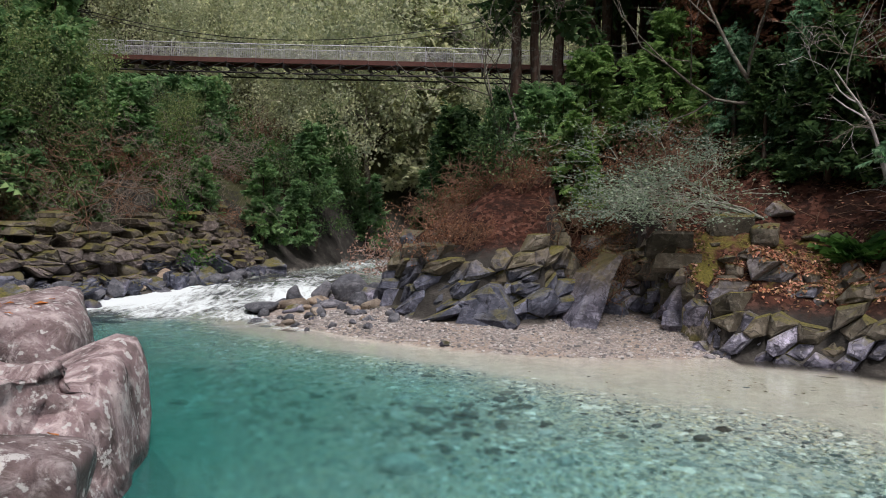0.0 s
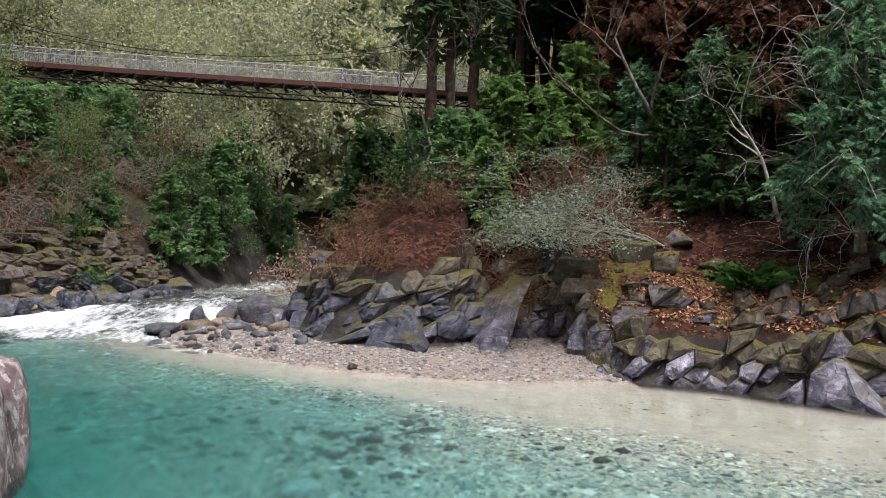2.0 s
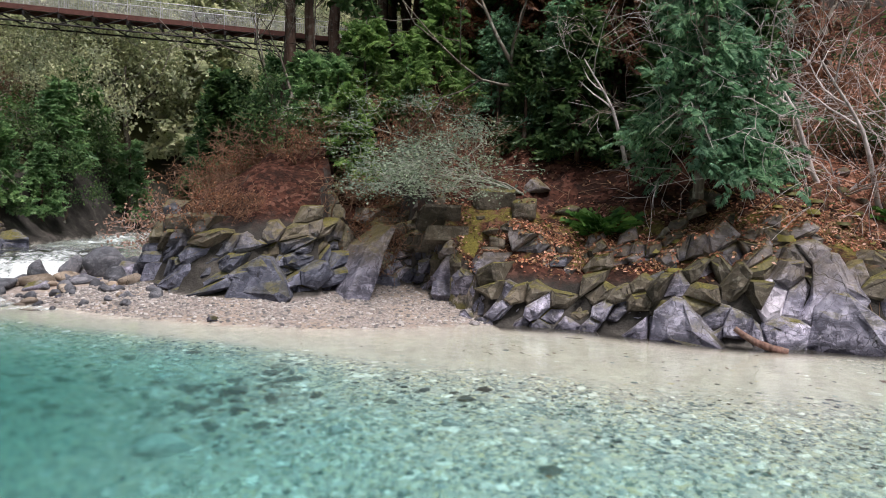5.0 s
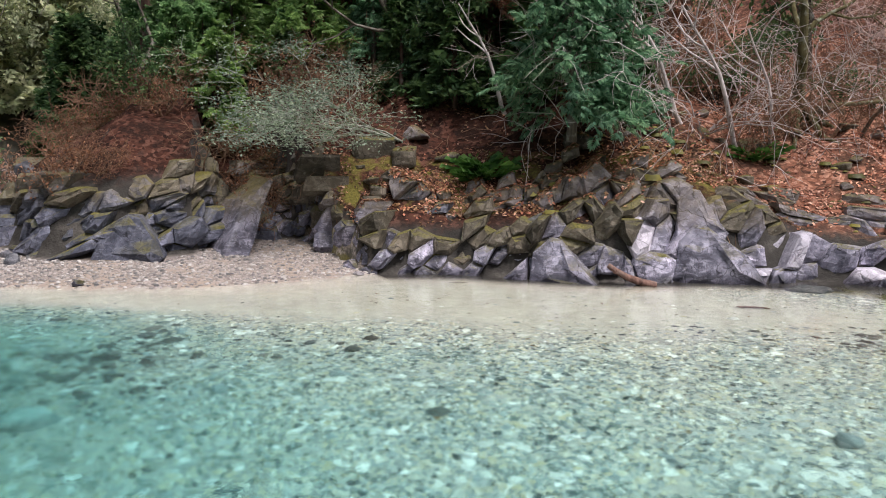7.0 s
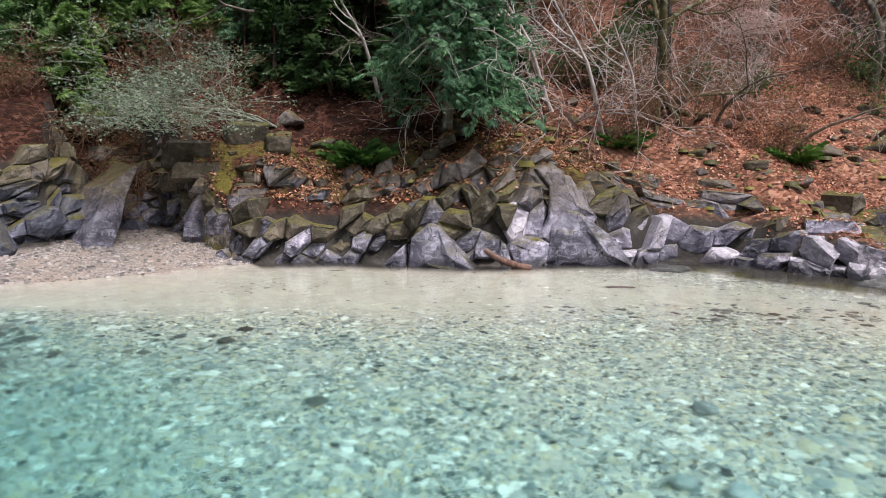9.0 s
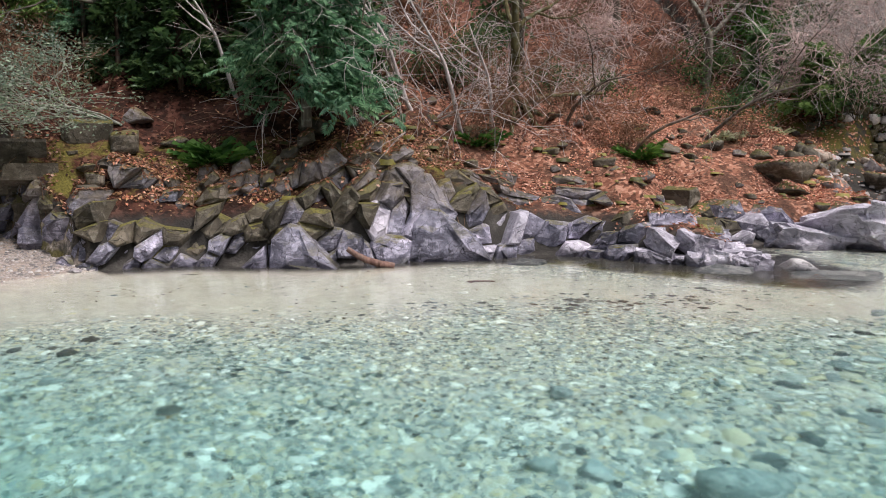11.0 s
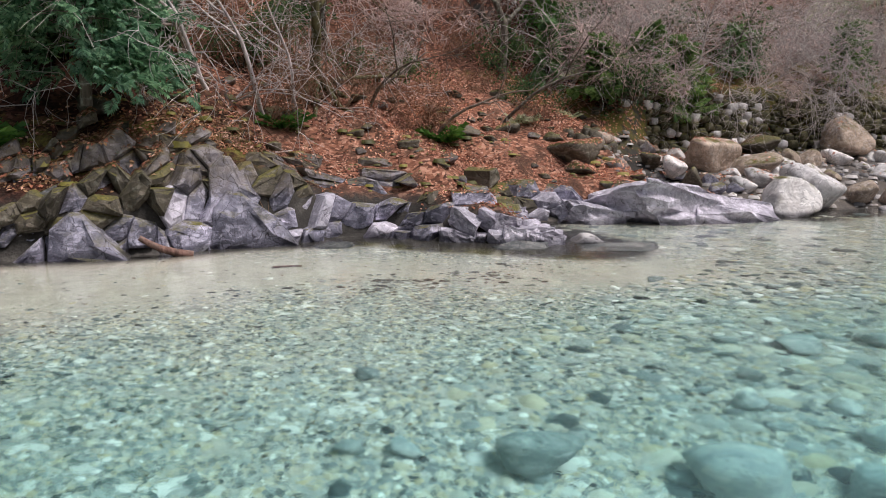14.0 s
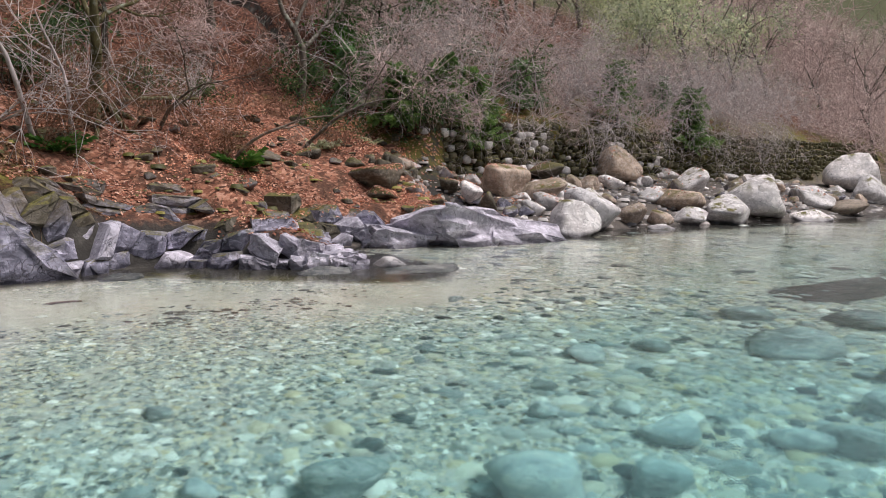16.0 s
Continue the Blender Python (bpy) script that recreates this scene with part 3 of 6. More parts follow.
ground_me = make_mesh("ground", np.stack([GX.ravel(), GY.ravel(), gz], 1), [quads], ground_material())
attribute(ground_me, "litter", g_litter)
attribute(ground_me, "shingle", g_shingle)
attribute(ground_me, "under", g_river * g_shingle)
attribute(ground_me, "mossy", g_moss)
attribute(ground_me, "cobbled", np.maximum(smooth(g_depth, .5, .8), smooth(GX.ravel() + .5 * GY.ravel(), 20, 23) * (g_depth > .1)))
# low where the wood's shade is painted on the ground
attribute(ground_me, "floor_lit", floor_light(GX.ravel()))
attribute(ground_me, "wild", np.maximum(1 - smooth(GX.ravel() - 0.12 * GY.ravel(), -7.0, -4.0), smooth(GX.ravel(), 90, 115)))
tagged(new("ground", ground_me), "steep leaf-littered banks, shingle and pale sandy river bed", "ground", kind="structure")


# ---- the water ----
def water_material():
    m, N, L, b = material("clear_turquoise_water")
    N.remove(b)
    pos = world_pos(N)
    deep = N.new("ShaderNodeAttribute")
    deep.attribute_name = "depth"
    white = N.new("ShaderNodeAttribute")
    white.attribute_name = "foam"
    ripples = mix(N, L, 0.4, noise_node(N, L, 2.6, 5, 0.6, pos, (1.0, 1.5, 1)), noise_node(N, L, 9, 4, 0.6, pos))
    nb = N.new("ShaderNodeBump")
    nb.inputs["Strength"].default_value, nb.inputs["Distance"].default_value = 0.19, 0.05
    L.new(ripples, nb.inputs["Height"])
    tint = ramp(N, L, maths(N, L, "MULTIPLY", deep.outputs["Fac"], 0.333), [(0.0, (1, 1, 1)), (0.1, (0.92, 0.985, 0.96)), (0.25, (0.86, 0.945, 0.935)), (0.42, (0.64, 0.87, 0.865)), (0.6, (0.4, 0.75, 0.75)), (1.0, (0.06, 0.38, 0.355))])
    body = ramp(N, L, maths(N, L, "MULTIPLY", deep.outputs["Fac"], 0.333), [(0.0, (0.4, 0.45, 0.43)), (0.4, (0.19, 0.42, 0.41)), (1.0, (0.02, 0.19, 0.17))])
    clear = N.new("ShaderNodeBsdfRefraction")
    clear.inputs["IOR"].default_value, clear.inputs["Roughness"].default_value = 1.33, 0.0
    L.new(tint, clear.inputs["Color"])
    milk = N.new("ShaderNodeBsdfDiffuse")
    L.new(body, milk.inputs["Color"])
    s1 = N.new("ShaderNodeMixShader")
    L.new(ramp(N, L, maths(N, L, "MULTIPLY", deep.outputs["Fac"], 0.333), [(0.0, (0, 0, 0)), (0.3, (0.0, 0.0, 0.0)), (0.6, (0.16, 0.17, 0.17)), (1.0, (0.6, 0.6, 0.6))]), s1.inputs[0])
    L.new(clear.outputs[0], s1.inputs[1])
    L.new(milk.outputs[0], s1.inputs[2])
    shine = N.new("ShaderNodeBsdfGlossy")
    shine.inputs["Roughness"].default_value = 0.04
    fres = N.new("ShaderNodeFresnel")
    fres.inputs["IOR"].default_value = 1.33
    for sh in (clear, shine, fres):
        L.new(nb.outputs[0], sh.inputs["Normal"])
    s2 = N.new("ShaderNodeMixShader")
    L.new(fres.outputs[0], s2.inputs[0])
    L.new(s1.outputs[0], s2.inputs[1])
    L.new(shine.outputs[0], s2.inputs[2])
    foam = N.new("ShaderNodeBsdfDiffuse")
    foam.inputs["Color"].default_value = (0.74, 0.8, 0.82, 1)
    streaks = mix(N, L, 0.22, noise_node(N, L, 1.4, 8, 0.72, pos, (1.5, 0.5, 1), 1.4), noise_node(N, L, 6.5, 6, 0.7, pos, (1.4, 0.6, 1), 0.8))
    amount = step(N, L, maths(N, L, "ADD", streaks, maths(N, L, "MULTIPLY", white.outputs["Fac"], 0.42)), 0.66, 0.93)
    s3 = N.new("ShaderNodeMixShader")
    L.new(maths(N, L, "MULTIPLY", amount, step(N, L, white.outputs["Fac"], 0.02, 0.2)), s3.inputs[0])
    L.new(s2.outputs[0], s3.inputs[1])
    L.new(foam.outputs[0], s3.inputs[2])
    L.new(s3.outputs[0], N["Material Output"].inputs["Surface"])
    return m


wx, wy = growing(-15, 48, 0.3, 160), growing(-14, 50, 0.3, 120)
WX, WY = np.meshgrid(wx, wy)
fx, fy = WX.ravel(), WY.ravel()
P2 = np.stack([fx, fy], 1)
in_w = in_river(P2)
w_edge = np.minimum(bank_profile(P2, BANK_R)[0], bank_profile(P2, BANK_L)[0])
w_depth = ground(fx, fy)[5]
along = fy + 0.25 * (fx + 8)
w_foam = smooth(along + .8 * fractal(flat3(fx, fy), 2.5, 3, 47), 22.4, 25.4) * (1 - 0.5 * smooth(along, 30, 34)) * (.88 + .4 * fractal(flat3(fx, fy * .5), 3, 2, 49))
chop = (0.07 * fractal(flat3(fx, fy * 0.6), 1.0, 3, 41) + 0.09 * fractal(flat3(fx * 0.5, fy), 2.4, 2, 43)) * w_foam + 0.012 * fractal(flat3(fx, fy), 1.5, 2, 45)
W = np.stack([fx, fy, water_z(fx, fy) + chop], 1)
nwx, nwy = len(wx), len(wy)
wi = np.arange(nwx * nwy).reshape(nwy, nwx)
wq = np.stack([wi[:-1, :-1], wi[:-1, 1:], wi[1:, 1:], wi[1:, :-1]], 2).reshape(-1, 4)
keep = (in_w | (w_edge < 0.7))[wq].any(1)
used, inv = np.unique(wq[keep], return_inverse=True)
water_me = make_mesh("water", W[used], [inv.reshape(-1, 4)], water_material())
attribute(water_me, "depth", np.clip(np.where(in_w, w_depth, 0.0), 0, 4)[used])
attribute(water_me, "foam", w_foam[used])
water = tagged(new("water", water_me), "clear turquoise river water with white rapids upstream", "water", kind="structure")
water.visible_shadow = False


# ---- stones ----
def ico(sub):
    bm = bmesh.new()
    bmesh.ops.create_icosphere(bm, subdivisions=sub, radius=1)
    V = np.array([v.co for v in bm.verts])
    F = np.array([[v.index for v in f.verts] for f in bm.faces])
    bm.free()
    return V, F


ICO = {k: ico(k) for k in (1, 2, 3, 4, 5)}


def stone_shape(seed, sub, planes, sharp, box=0.0, rough=0.03):
    """A worn stone: the rounded hull of some planes; box pulls it to a block."""
    rng = np.random.default_rng(seed)
    D, F = ICO[sub]
    n = rng.normal(size=(planes, 3))
    n /= np.linalg.norm(n, axis=1, keepdims=True)
    o = rng.uniform(0.75, 1.05, planes)
    if box:
        axes = np.concatenate([np.eye(3), -np.eye(3)]) + rng.normal(size=(6, 3)) * 0.16
        axes /= np.linalg.norm(axes, axis=1, keepdims=True)
        n = np.concatenate([axes, n])
        o = np.concatenate([rng.uniform(0.62, 0.8, 6), o + 0.12])
    t = np.maximum(D @ n.T, 0) / o
    r = np.maximum((t ** sharp).sum(1), 1e-9) ** (-1 / sharp)
    r = np.minimum(r, 1.5)
    V = D * r[:, None]
    V *= (1 + rough * fractal(V + seed, 0.7, 3, seed))[:, None]
    return V / np.abs(V).max(0), F


def stone_mesh(name, seed, sub, planes, sharp, mat, box=0.0, rough=0.03, flat_shade=False):
    V, F = stone_shape(seed, sub, planes, sharp, box, rough)
    return make_mesh(name, V, [F], mat, not flat_shade)


def block_mesh(name, seed, mat, cuts=7, worn=0.045, rugged=0):
    """A jointed block: a skewed box with corners split off, edges worn."""
    rng = np.random.default_rng(seed)
    n = np.concatenate([np.eye(3), -np.eye(3)]) + rng.normal(size=(6, 3)) * 0.13
    c = rng.normal(size=(cuts, 3))
    n = np.concatenate([n, c])
    n /= np.linalg.norm(n, axis=1, keepdims=True)
    o = np.concatenate([rng.uniform(0.75, 0.95, 6), rng.uniform(0.85, 1.2, cuts)])
    bm = bmesh.new()
    k = len(n)
    for a in range(k):
        for b in range(a + 1, k):
            for e in range(b + 1, k):
                M = n[[a, b, e]]
                if abs(np.linalg.det(M)) < 0.05:
                    continue
                p = np.linalg.solve(M, o[[a, b, e]])
                if (n @ p <= o + 1e-6).all():
                    bm.verts.new(p)
    bmesh.ops.remove_doubles(bm, verts=bm.verts[:], dist=0.02)
    hull = bmesh.ops.convex_hull(bm, input=bm.verts[:])
    bmesh.ops.delete(bm, geom=[v for v in bm.verts if not v.link_faces], context="VERTS")
    bmesh.ops.dissolve_limit(bm, angle_limit=0.06, verts=bm.verts[:], edges=bm.edges[:])
    bmesh.ops.bevel(bm, geom=bm.edges[:], offset=worn, segments=2, profile=0.6, affect="EDGES", clamp_overlap=True)
    bmesh.ops.triangulate(bm, faces=bm.faces[:])
    bmesh.ops.subdivide_edges(bm, edges=[e for e in bm.edges if e.calc_length() > 0.5], cuts=1, use_grid_fill=False)
    bmesh.ops.triangulate(bm, faces=bm.faces[:])
    for k in range(rugged):
        bmesh.ops.subdivide_edges(bm, edges=[e for e in bm.edges if e.calc_length() > 0.46 / (1 + .6 * k)], cuts=1)
        bmesh.ops.triangulate(bm, faces=bm.faces[:])
    if rugged:
        bm.normal_update()
        for v in bm.verts:
            flake = noise.cell(v.co * 2.3 + Vector((seed, 1, 2))) - .5
            v.co += v.normal * (.09 * flake + .07 * noise.noise(v.co * 3.1 + Vector((0, seed, 0))) + .035 * noise.noise(v.co * 8))
    for v in bm.verts:
        v.co += Vector(noise.noise_vector(v.co * 1.7 + Vector((seed, 0, 0)))) * 0.07
    bmesh.ops.recalc_face_normals(bm, faces=bm.faces[:])
    me = bpy.data.meshes.new(name)
    bm.to_mesh(me)
    bm.free()
    me.materials.append(mat)
    return me


def place(me, name, x, y, z, sx, sy, sz, rz=0.0, rx=0.0, ry=0.0, label="", category="", group="", parent=None):
    ob = new(name, me)
    ob.matrix_basis = pose(x, y, z, rx, ry, rz) @ Matrix.Diagonal((sx, sy, sz, 1))
    if parent is not None:
        ob.parent = parent
    return tagged(ob, label, category, group)


boulder_pale = [stone_mesh("pale_boulder", 10 + k, 4, 9, 9, rock_pale, 0, 0.05) for k in range(5)]
boulder_brown = [stone_mesh("brown_boulder", 30 + k, 4, 9, 10, rock_brown, 0, 0.05) for k in range(4)]
boulder_moss = [stone_mesh("mossy_boulder", 40 + k, 4, 10, 9, rock_moss, 0, 0.06) for k in range(3)]
boulder_bed = [stone_mesh("bed_boulder", 50 + k, 3, 9, 7, rock_bed, 0, 0.04) for k in range(4)]
boulder_dark = [stone_mesh("dark_stone", 60 + k, 3, 10, 10, rock_dark, 0, 0.04) for k in range(5)]
pool_dark = [stone_mesh("drowned_stone", 330 + k, 2, 9, 10, rock_shelf, 0, 0.06) for k in range(4)]
boulder_tan = [stone_mesh("tan_stone", 70 + k, 3, 9, 8, rock_tan, 0, 0.04) for k in range(3)]
boulder_grey = [stone_mesh("grey_boulder", 80 + k, 4, 11, 14, rock_grey, 0, 0.06) for k in range(4)]
block_pale = [block_mesh("rock_block", 170 + k, rock_bare, 8, .05, 1) for k in range(6)]
block_crag = [block_mesh("rock_block", 120 + k, rock_crag, 8, .03, 2) for k in range(10)]
block_moss = [stone_mesh("rock_block", 140 + k, 3, 9, 13, rock_moss, 1, 0.11) for k in range(8)]

# boulders of the downstream bank: mesh, x, y, foot, width, height
for kind, x, y, foot, w, h, label in [
        (boulder_pale[0], 33.9, 3.2, -.2, 2.9, 2.0, "large white rounded boulder at the water's edge"),
        (boulder_pale[1], 36.6, 2.4, .1, 2.5, 2.2, "grey rounded boulder among pale boulders"),
        (boulder_brown[0], 38.7, 7.2, 1.7, 2.7, 2.2, "round brown lichened boulder on the bank"),
        (boulder_moss[0], 31.5, 11.3, 1.85, 2.5, 1.35, "flat boulder covered in yellow-green moss"),
        (boulder_grey[0], 32.0, 9.7, 1.35, 1.4, 1.0, "small pointed grey stone on fallen leaves"),
        (boulder_moss[1], 44.5, 5.9, 2.3, 2.2, 1.1, "mossy boulder with pale lichen below the wall"),
        (boulder_brown[1], 39.5, 5.2, 1.2, 3.0, 1.4, "broad brown boulder strewn with leaves"),
        (boulder_brown[2], 49.0, 1.8, 2.1, 3.1, 2.6, "tall brownish boulder against the stone wall"),
        (boulder_brown[3], 44.5, -1.4, .6, 3.2, 1.6, "brown flat-topped boulder on the bank"),
        (boulder_pale[2], 49.8, -2.4, 1.1, 2.7, 2.2, "pale peaked boulder behind a brown one"),
        (boulder_pale[3], 47.8, -6.0, .1, 4.4, 2.9, "huge pale slanting boulder strewn with leaves"),
        (boulder_pale[1], 43.8, -4.4, -.1, 2.9, 1.9, "grey rounded boulder at the water's edge"),
        (boulder_pale[4], 48.6, -8.9, -.2, 2.9, 1.2, "low white boulder at the water's edge"),
        (boulder_pale[2], 54.4, -10.2, .4, 3.4, 1.7, "pale long boulder on the bank"),
        (boulder_pale[0], 67.0, -15.8, 1.0, 5.0, 3.8, "very large white boulder far downstream"),
        (boulder_pale[3], 61.9, -15.2, .4, 3.2, 2.6, "pale boulder far downstream"),
        (boulder_pale[4], 38.9, -.6, -.15, 1.7, .55, "low white stone in the shallows"),
        (boulder_pale[2], 41.8, -2.2, 0, 1.6, 1.1, "pale grey boulder on the bank"),
        (boulder_brown[1], 38.9, .7, .2, 1.6, 1.2, "mottled boulder on the bank"),
        (boulder_tan[0], 54.0, -12.2, .1, 3.4, 1.4, "tan boulder at the water's edge"),
        (boulder_moss[2], 34.7, 7.0, .9, .85, 1.1, "mossy upright stone under a round boulder"),
        (boulder_grey[1], 34.4, 5.9, .7, .8, .55, "small grey stone wedged between boulders"),
        (boulder_moss[0], 36.6, 9.4, 1.7, .95, .8, "small mossy stone on the bank"),
        (boulder_pale[1], 36.0, 8.1, 1.3, 1.2, 1.1, "pale stone below a round boulder"),
        (boulder_pale[0], 21.7, 7.0, -.12, 1.15, .42, "flat white stone just above the water"),
        (boulder_grey[2], 30.2, 8.6, .6, 1.5, .9, "grey stone above a smooth slab")]:
    place(kind, "boulder", x, y, foot + h * 0.33, w / 2 * 1.1, w / 2 * 0.95, h / 2 * 1.08, x * 37 % 360, label=label, category="boulder", group="boulders of the downstream bank")
rng = np.random.default_rng(4)
for k in range(230):
    s = rng.uniform(0, 1)
    x, y = 33 + s * 26 + rng.uniform(0, 6), 4.6 - s * 20 + rng.uniform(0.0, 8)
    zz = ground_at(x, y)
    if not -0.3 < zz < 3.2:
        continue
    r = rng.uniform(0.2, 0.95) * rng.uniform(.4, 1)
    kind = [boulder_pale, boulder_pale, boulder_brown, boulder_grey][k % 4]
    place(kind[k % len(kind)], "boulder", x, y, zz + r * 0.2, r, r * rng.uniform(.7, 1), r * rng.uniform(.5, .8), rng.uniform(0, 360), label="weathered stone between the large boulders", category="boulder", group="boulders of the downstream bank")

# the near boulders
near_a = stone_mesh("near_boulder", 203, 5, 12, 13, rock_near, 1, 0.1)
near_b = stone_mesh("near_boulder", 206, 5, 11, 16, rock_near, 1, 0.15)
place(near_a, "near_boulder", -5.1, 8.5, -.9, 2.1, 1.9, 2.1, 12, 0, -15, label="big rounded boulder, purplish grey with white lichen", category="boulder")
near_c = block_mesh("near_boulder", 161, rock_near, 8, .08, 3)
near_c.polygons.foreach_set("use_smooth", np.ones(len(near_c.polygons), bool))
place(near_c, "near_boulder", -4.6, 7.6, .85, 1.05, .95, .7, 70, 4, -6, label="wedged lichened block overhanging a dark cleft", category="boulder")
place(near_b, "near_boulder", -7.85, 12.2, .1, 2.3, 2.1, 1.9, 25, label="big angular boulder with orange fallen leaves on top", category="boulder")
place(near_a, "near_boulder", -3.75, 6.0, .4, 1.15, .95, 1.0, 200, label="low lichened boulder beside a bigger one", category="boulder")

# sunken boulders: x, y, width
for k, (x, y, w) in enumerate([(8.9, 2.9, 1.25), (9.5, .7, 1.45), (11.8, -.8, 1.05), (16.8, -2.9, 2.4), (15.1, .8, 1.05), (19.4, -4.8, 2.0), (19.2, -2.5, 1.5), (16.2, -.5, .95), (12.1, -3.2, 1.15),
                              (7.9, 4.9, .42), (12.0, 1.1, .6), (12.4, -.1, .55), (8.2, 4.4, .5), (10.2, -.5, .95), (13, 1.15, .56), (12.1, -2.4, .9), (11, -1.5, .5), (-.2, 12.4, 1.0), (9.9, 6.2, .5), (13.6, -4.2, 1.3), (15.2, -4.9, 1.5)]):
    x, y = 1.3 + .925 * (x - 1.3), -.35 + .925 * (y + .35)
    zz = ground_at(x, y)
    place(boulder_bed[k % 4], "sunken_boulder", x, y, min(zz + w * 0.22, -.15 - w * .36), w / 2, w / 2 * 0.85, w * 0.36, 53 * k, label="rounded boulder lying on the river bed under water", category="boulder", group="sunken boulders")
rng = np.random.default_rng(12)
for k in range(110):
    x, y = rng.uniform(8, 22), rng.uniform(-7, 4.5)
    w = rng.uniform(.18, .62) * rng.uniform(.6, 1)
    zz = ground_at(x, y)
    if zz < -.25 - w * .3:
        place(boulder_bed[k % 4], "sunken_boulder", x, y, zz + w * .1, w / 2, w / 2 * rng.uniform(.7, 1), w * .3, 47 * k, label="small rounded stone on the river bed under water", category="boulder", group="sunken boulders")
for k in range(100):
    x = rng.normal(-.4, 2.4)
    y = 13.9 - .46 * x + rng.normal(0, 1.0)
    zz = ground_at(x, y)
    w = rng.uniform(.14, .62) * rng.uniform(.4, 1)
    if zz < -.3 - .2 * w:
        place((pool_dark if k % 3 else boulder_bed)[k % 4], "sunken_boulder", x, y, min(zz + w * .1, -.12 - w * .36), w / 2, w / 2 * rng.uniform(.4, .9), w * .36, 71 * k, rng.uniform(-25, 25), rng.uniform(-25, 25), label="dark angular stone sunk in the green pool", category="boulder", group="dark stones of the pool")
ledge_under = stone_mesh("drowned_ledge", 315, 4, 14, 16, rock_shelf, 0, 0.12)
for x, y, w, l in [(21.6, -4.6, 8.0, 2.6), (16.9, 12.6, 1.5, .9), (21.0, 6.1, 3.6, 1.9), (19.6, 8.2, 2.2, 1.2)]:
    zz = ground_at(x, y)
    place(ledge_under, "sunken_ledge", x, y, zz - .02, w / 2, l / 2, .24, -35, label="dark flat rock ledge under shallow water", category="rock ledge", group="sunken ledges")

# stones of the bar and of both sides of the rapids
rng = np.random.default_rng(8)
for k in range(230):
    if k < 130:
        x, y = rng.uniform(-7.2, -.8), rng.uniform(21.6, 31)
    elif k < 150:
        x, y = rng.uniform(-11, -5), rng.uniform(25, 33)
    else:
        x, y = rng.uniform(-18, -9.5), rng.uniform(19, 37)
    zz, _, riv, dist = ground_info(x, y)
    if k < 130 and (riv and dist > .8):
        continue
    if k >= 150 and (zz > 2.4 or (riv and dist > 1.2)):
        continue
    r = rng.uniform(.14, .5) * (1 if k < 130 else 1.25) * (0.6 + 0.4 * rng.random())
    if k < 130:
        r *= .6 + .6 * smooth(np.float64(y), 22, 27)
    kind = [boulder_dark, boulder_dark, boulder_grey, boulder_tan, boulder_dark][k % 5]
    place(kind[k % len(kind)], "river_stone", x, y, (zz if not riv or k < 150 else zz + .15) + r * .25, r * rng.uniform(.9, 1.4), r, r * rng.uniform(.55, .85), rng.uniform(0, 360),
          label=["wet dark grey river stone on the bar", "wet dark river stone on the bar", "grey river stone on the bar", "tan river stone on the bar", "rounded dark river stone on the bar"][k % 5], category="stone", group="stones beside the rapids")
for x, y, w, h in [(-7.4, 27.6, 1.1, .7), (-5.3, 26.5, 1.0, .9), (-3.5, 27.6, 2.0, 1.1), (-10.6, 30.5, 1.3, .9), (-2.7, 25.5, .9, .6), (-4.6, 28.3, .9, .8), (-6.4, 26.2, 1.8, .45), (-13.0, 27, 1.4, 1.3), (-12.0, 29.3, 1.6, 1.1)]:
    place(boulder_dark[int(w * 10) % 5] if x > -9 else boulder_grey[int(w * 10) % 4], "river_stone", x, y, ground_at(x, y) + h * .35, w / 2, w / 2 * .8, h * .55, x * 40, label="larger dark boulder standing in the rapids", category="stone", group="stones beside the rapids")
place(boulder_grey[3], "river_stone", .33, 19.6, .1, .2, .15, .11, 10, label="lone grey stone at the edge of the sand", category="stone")
place(boulder_pale[3], "river_stone", 7.35, 19.05, .05, .2, .12, .08, 0, label="small white stone at the edge of the sand", category="stone")


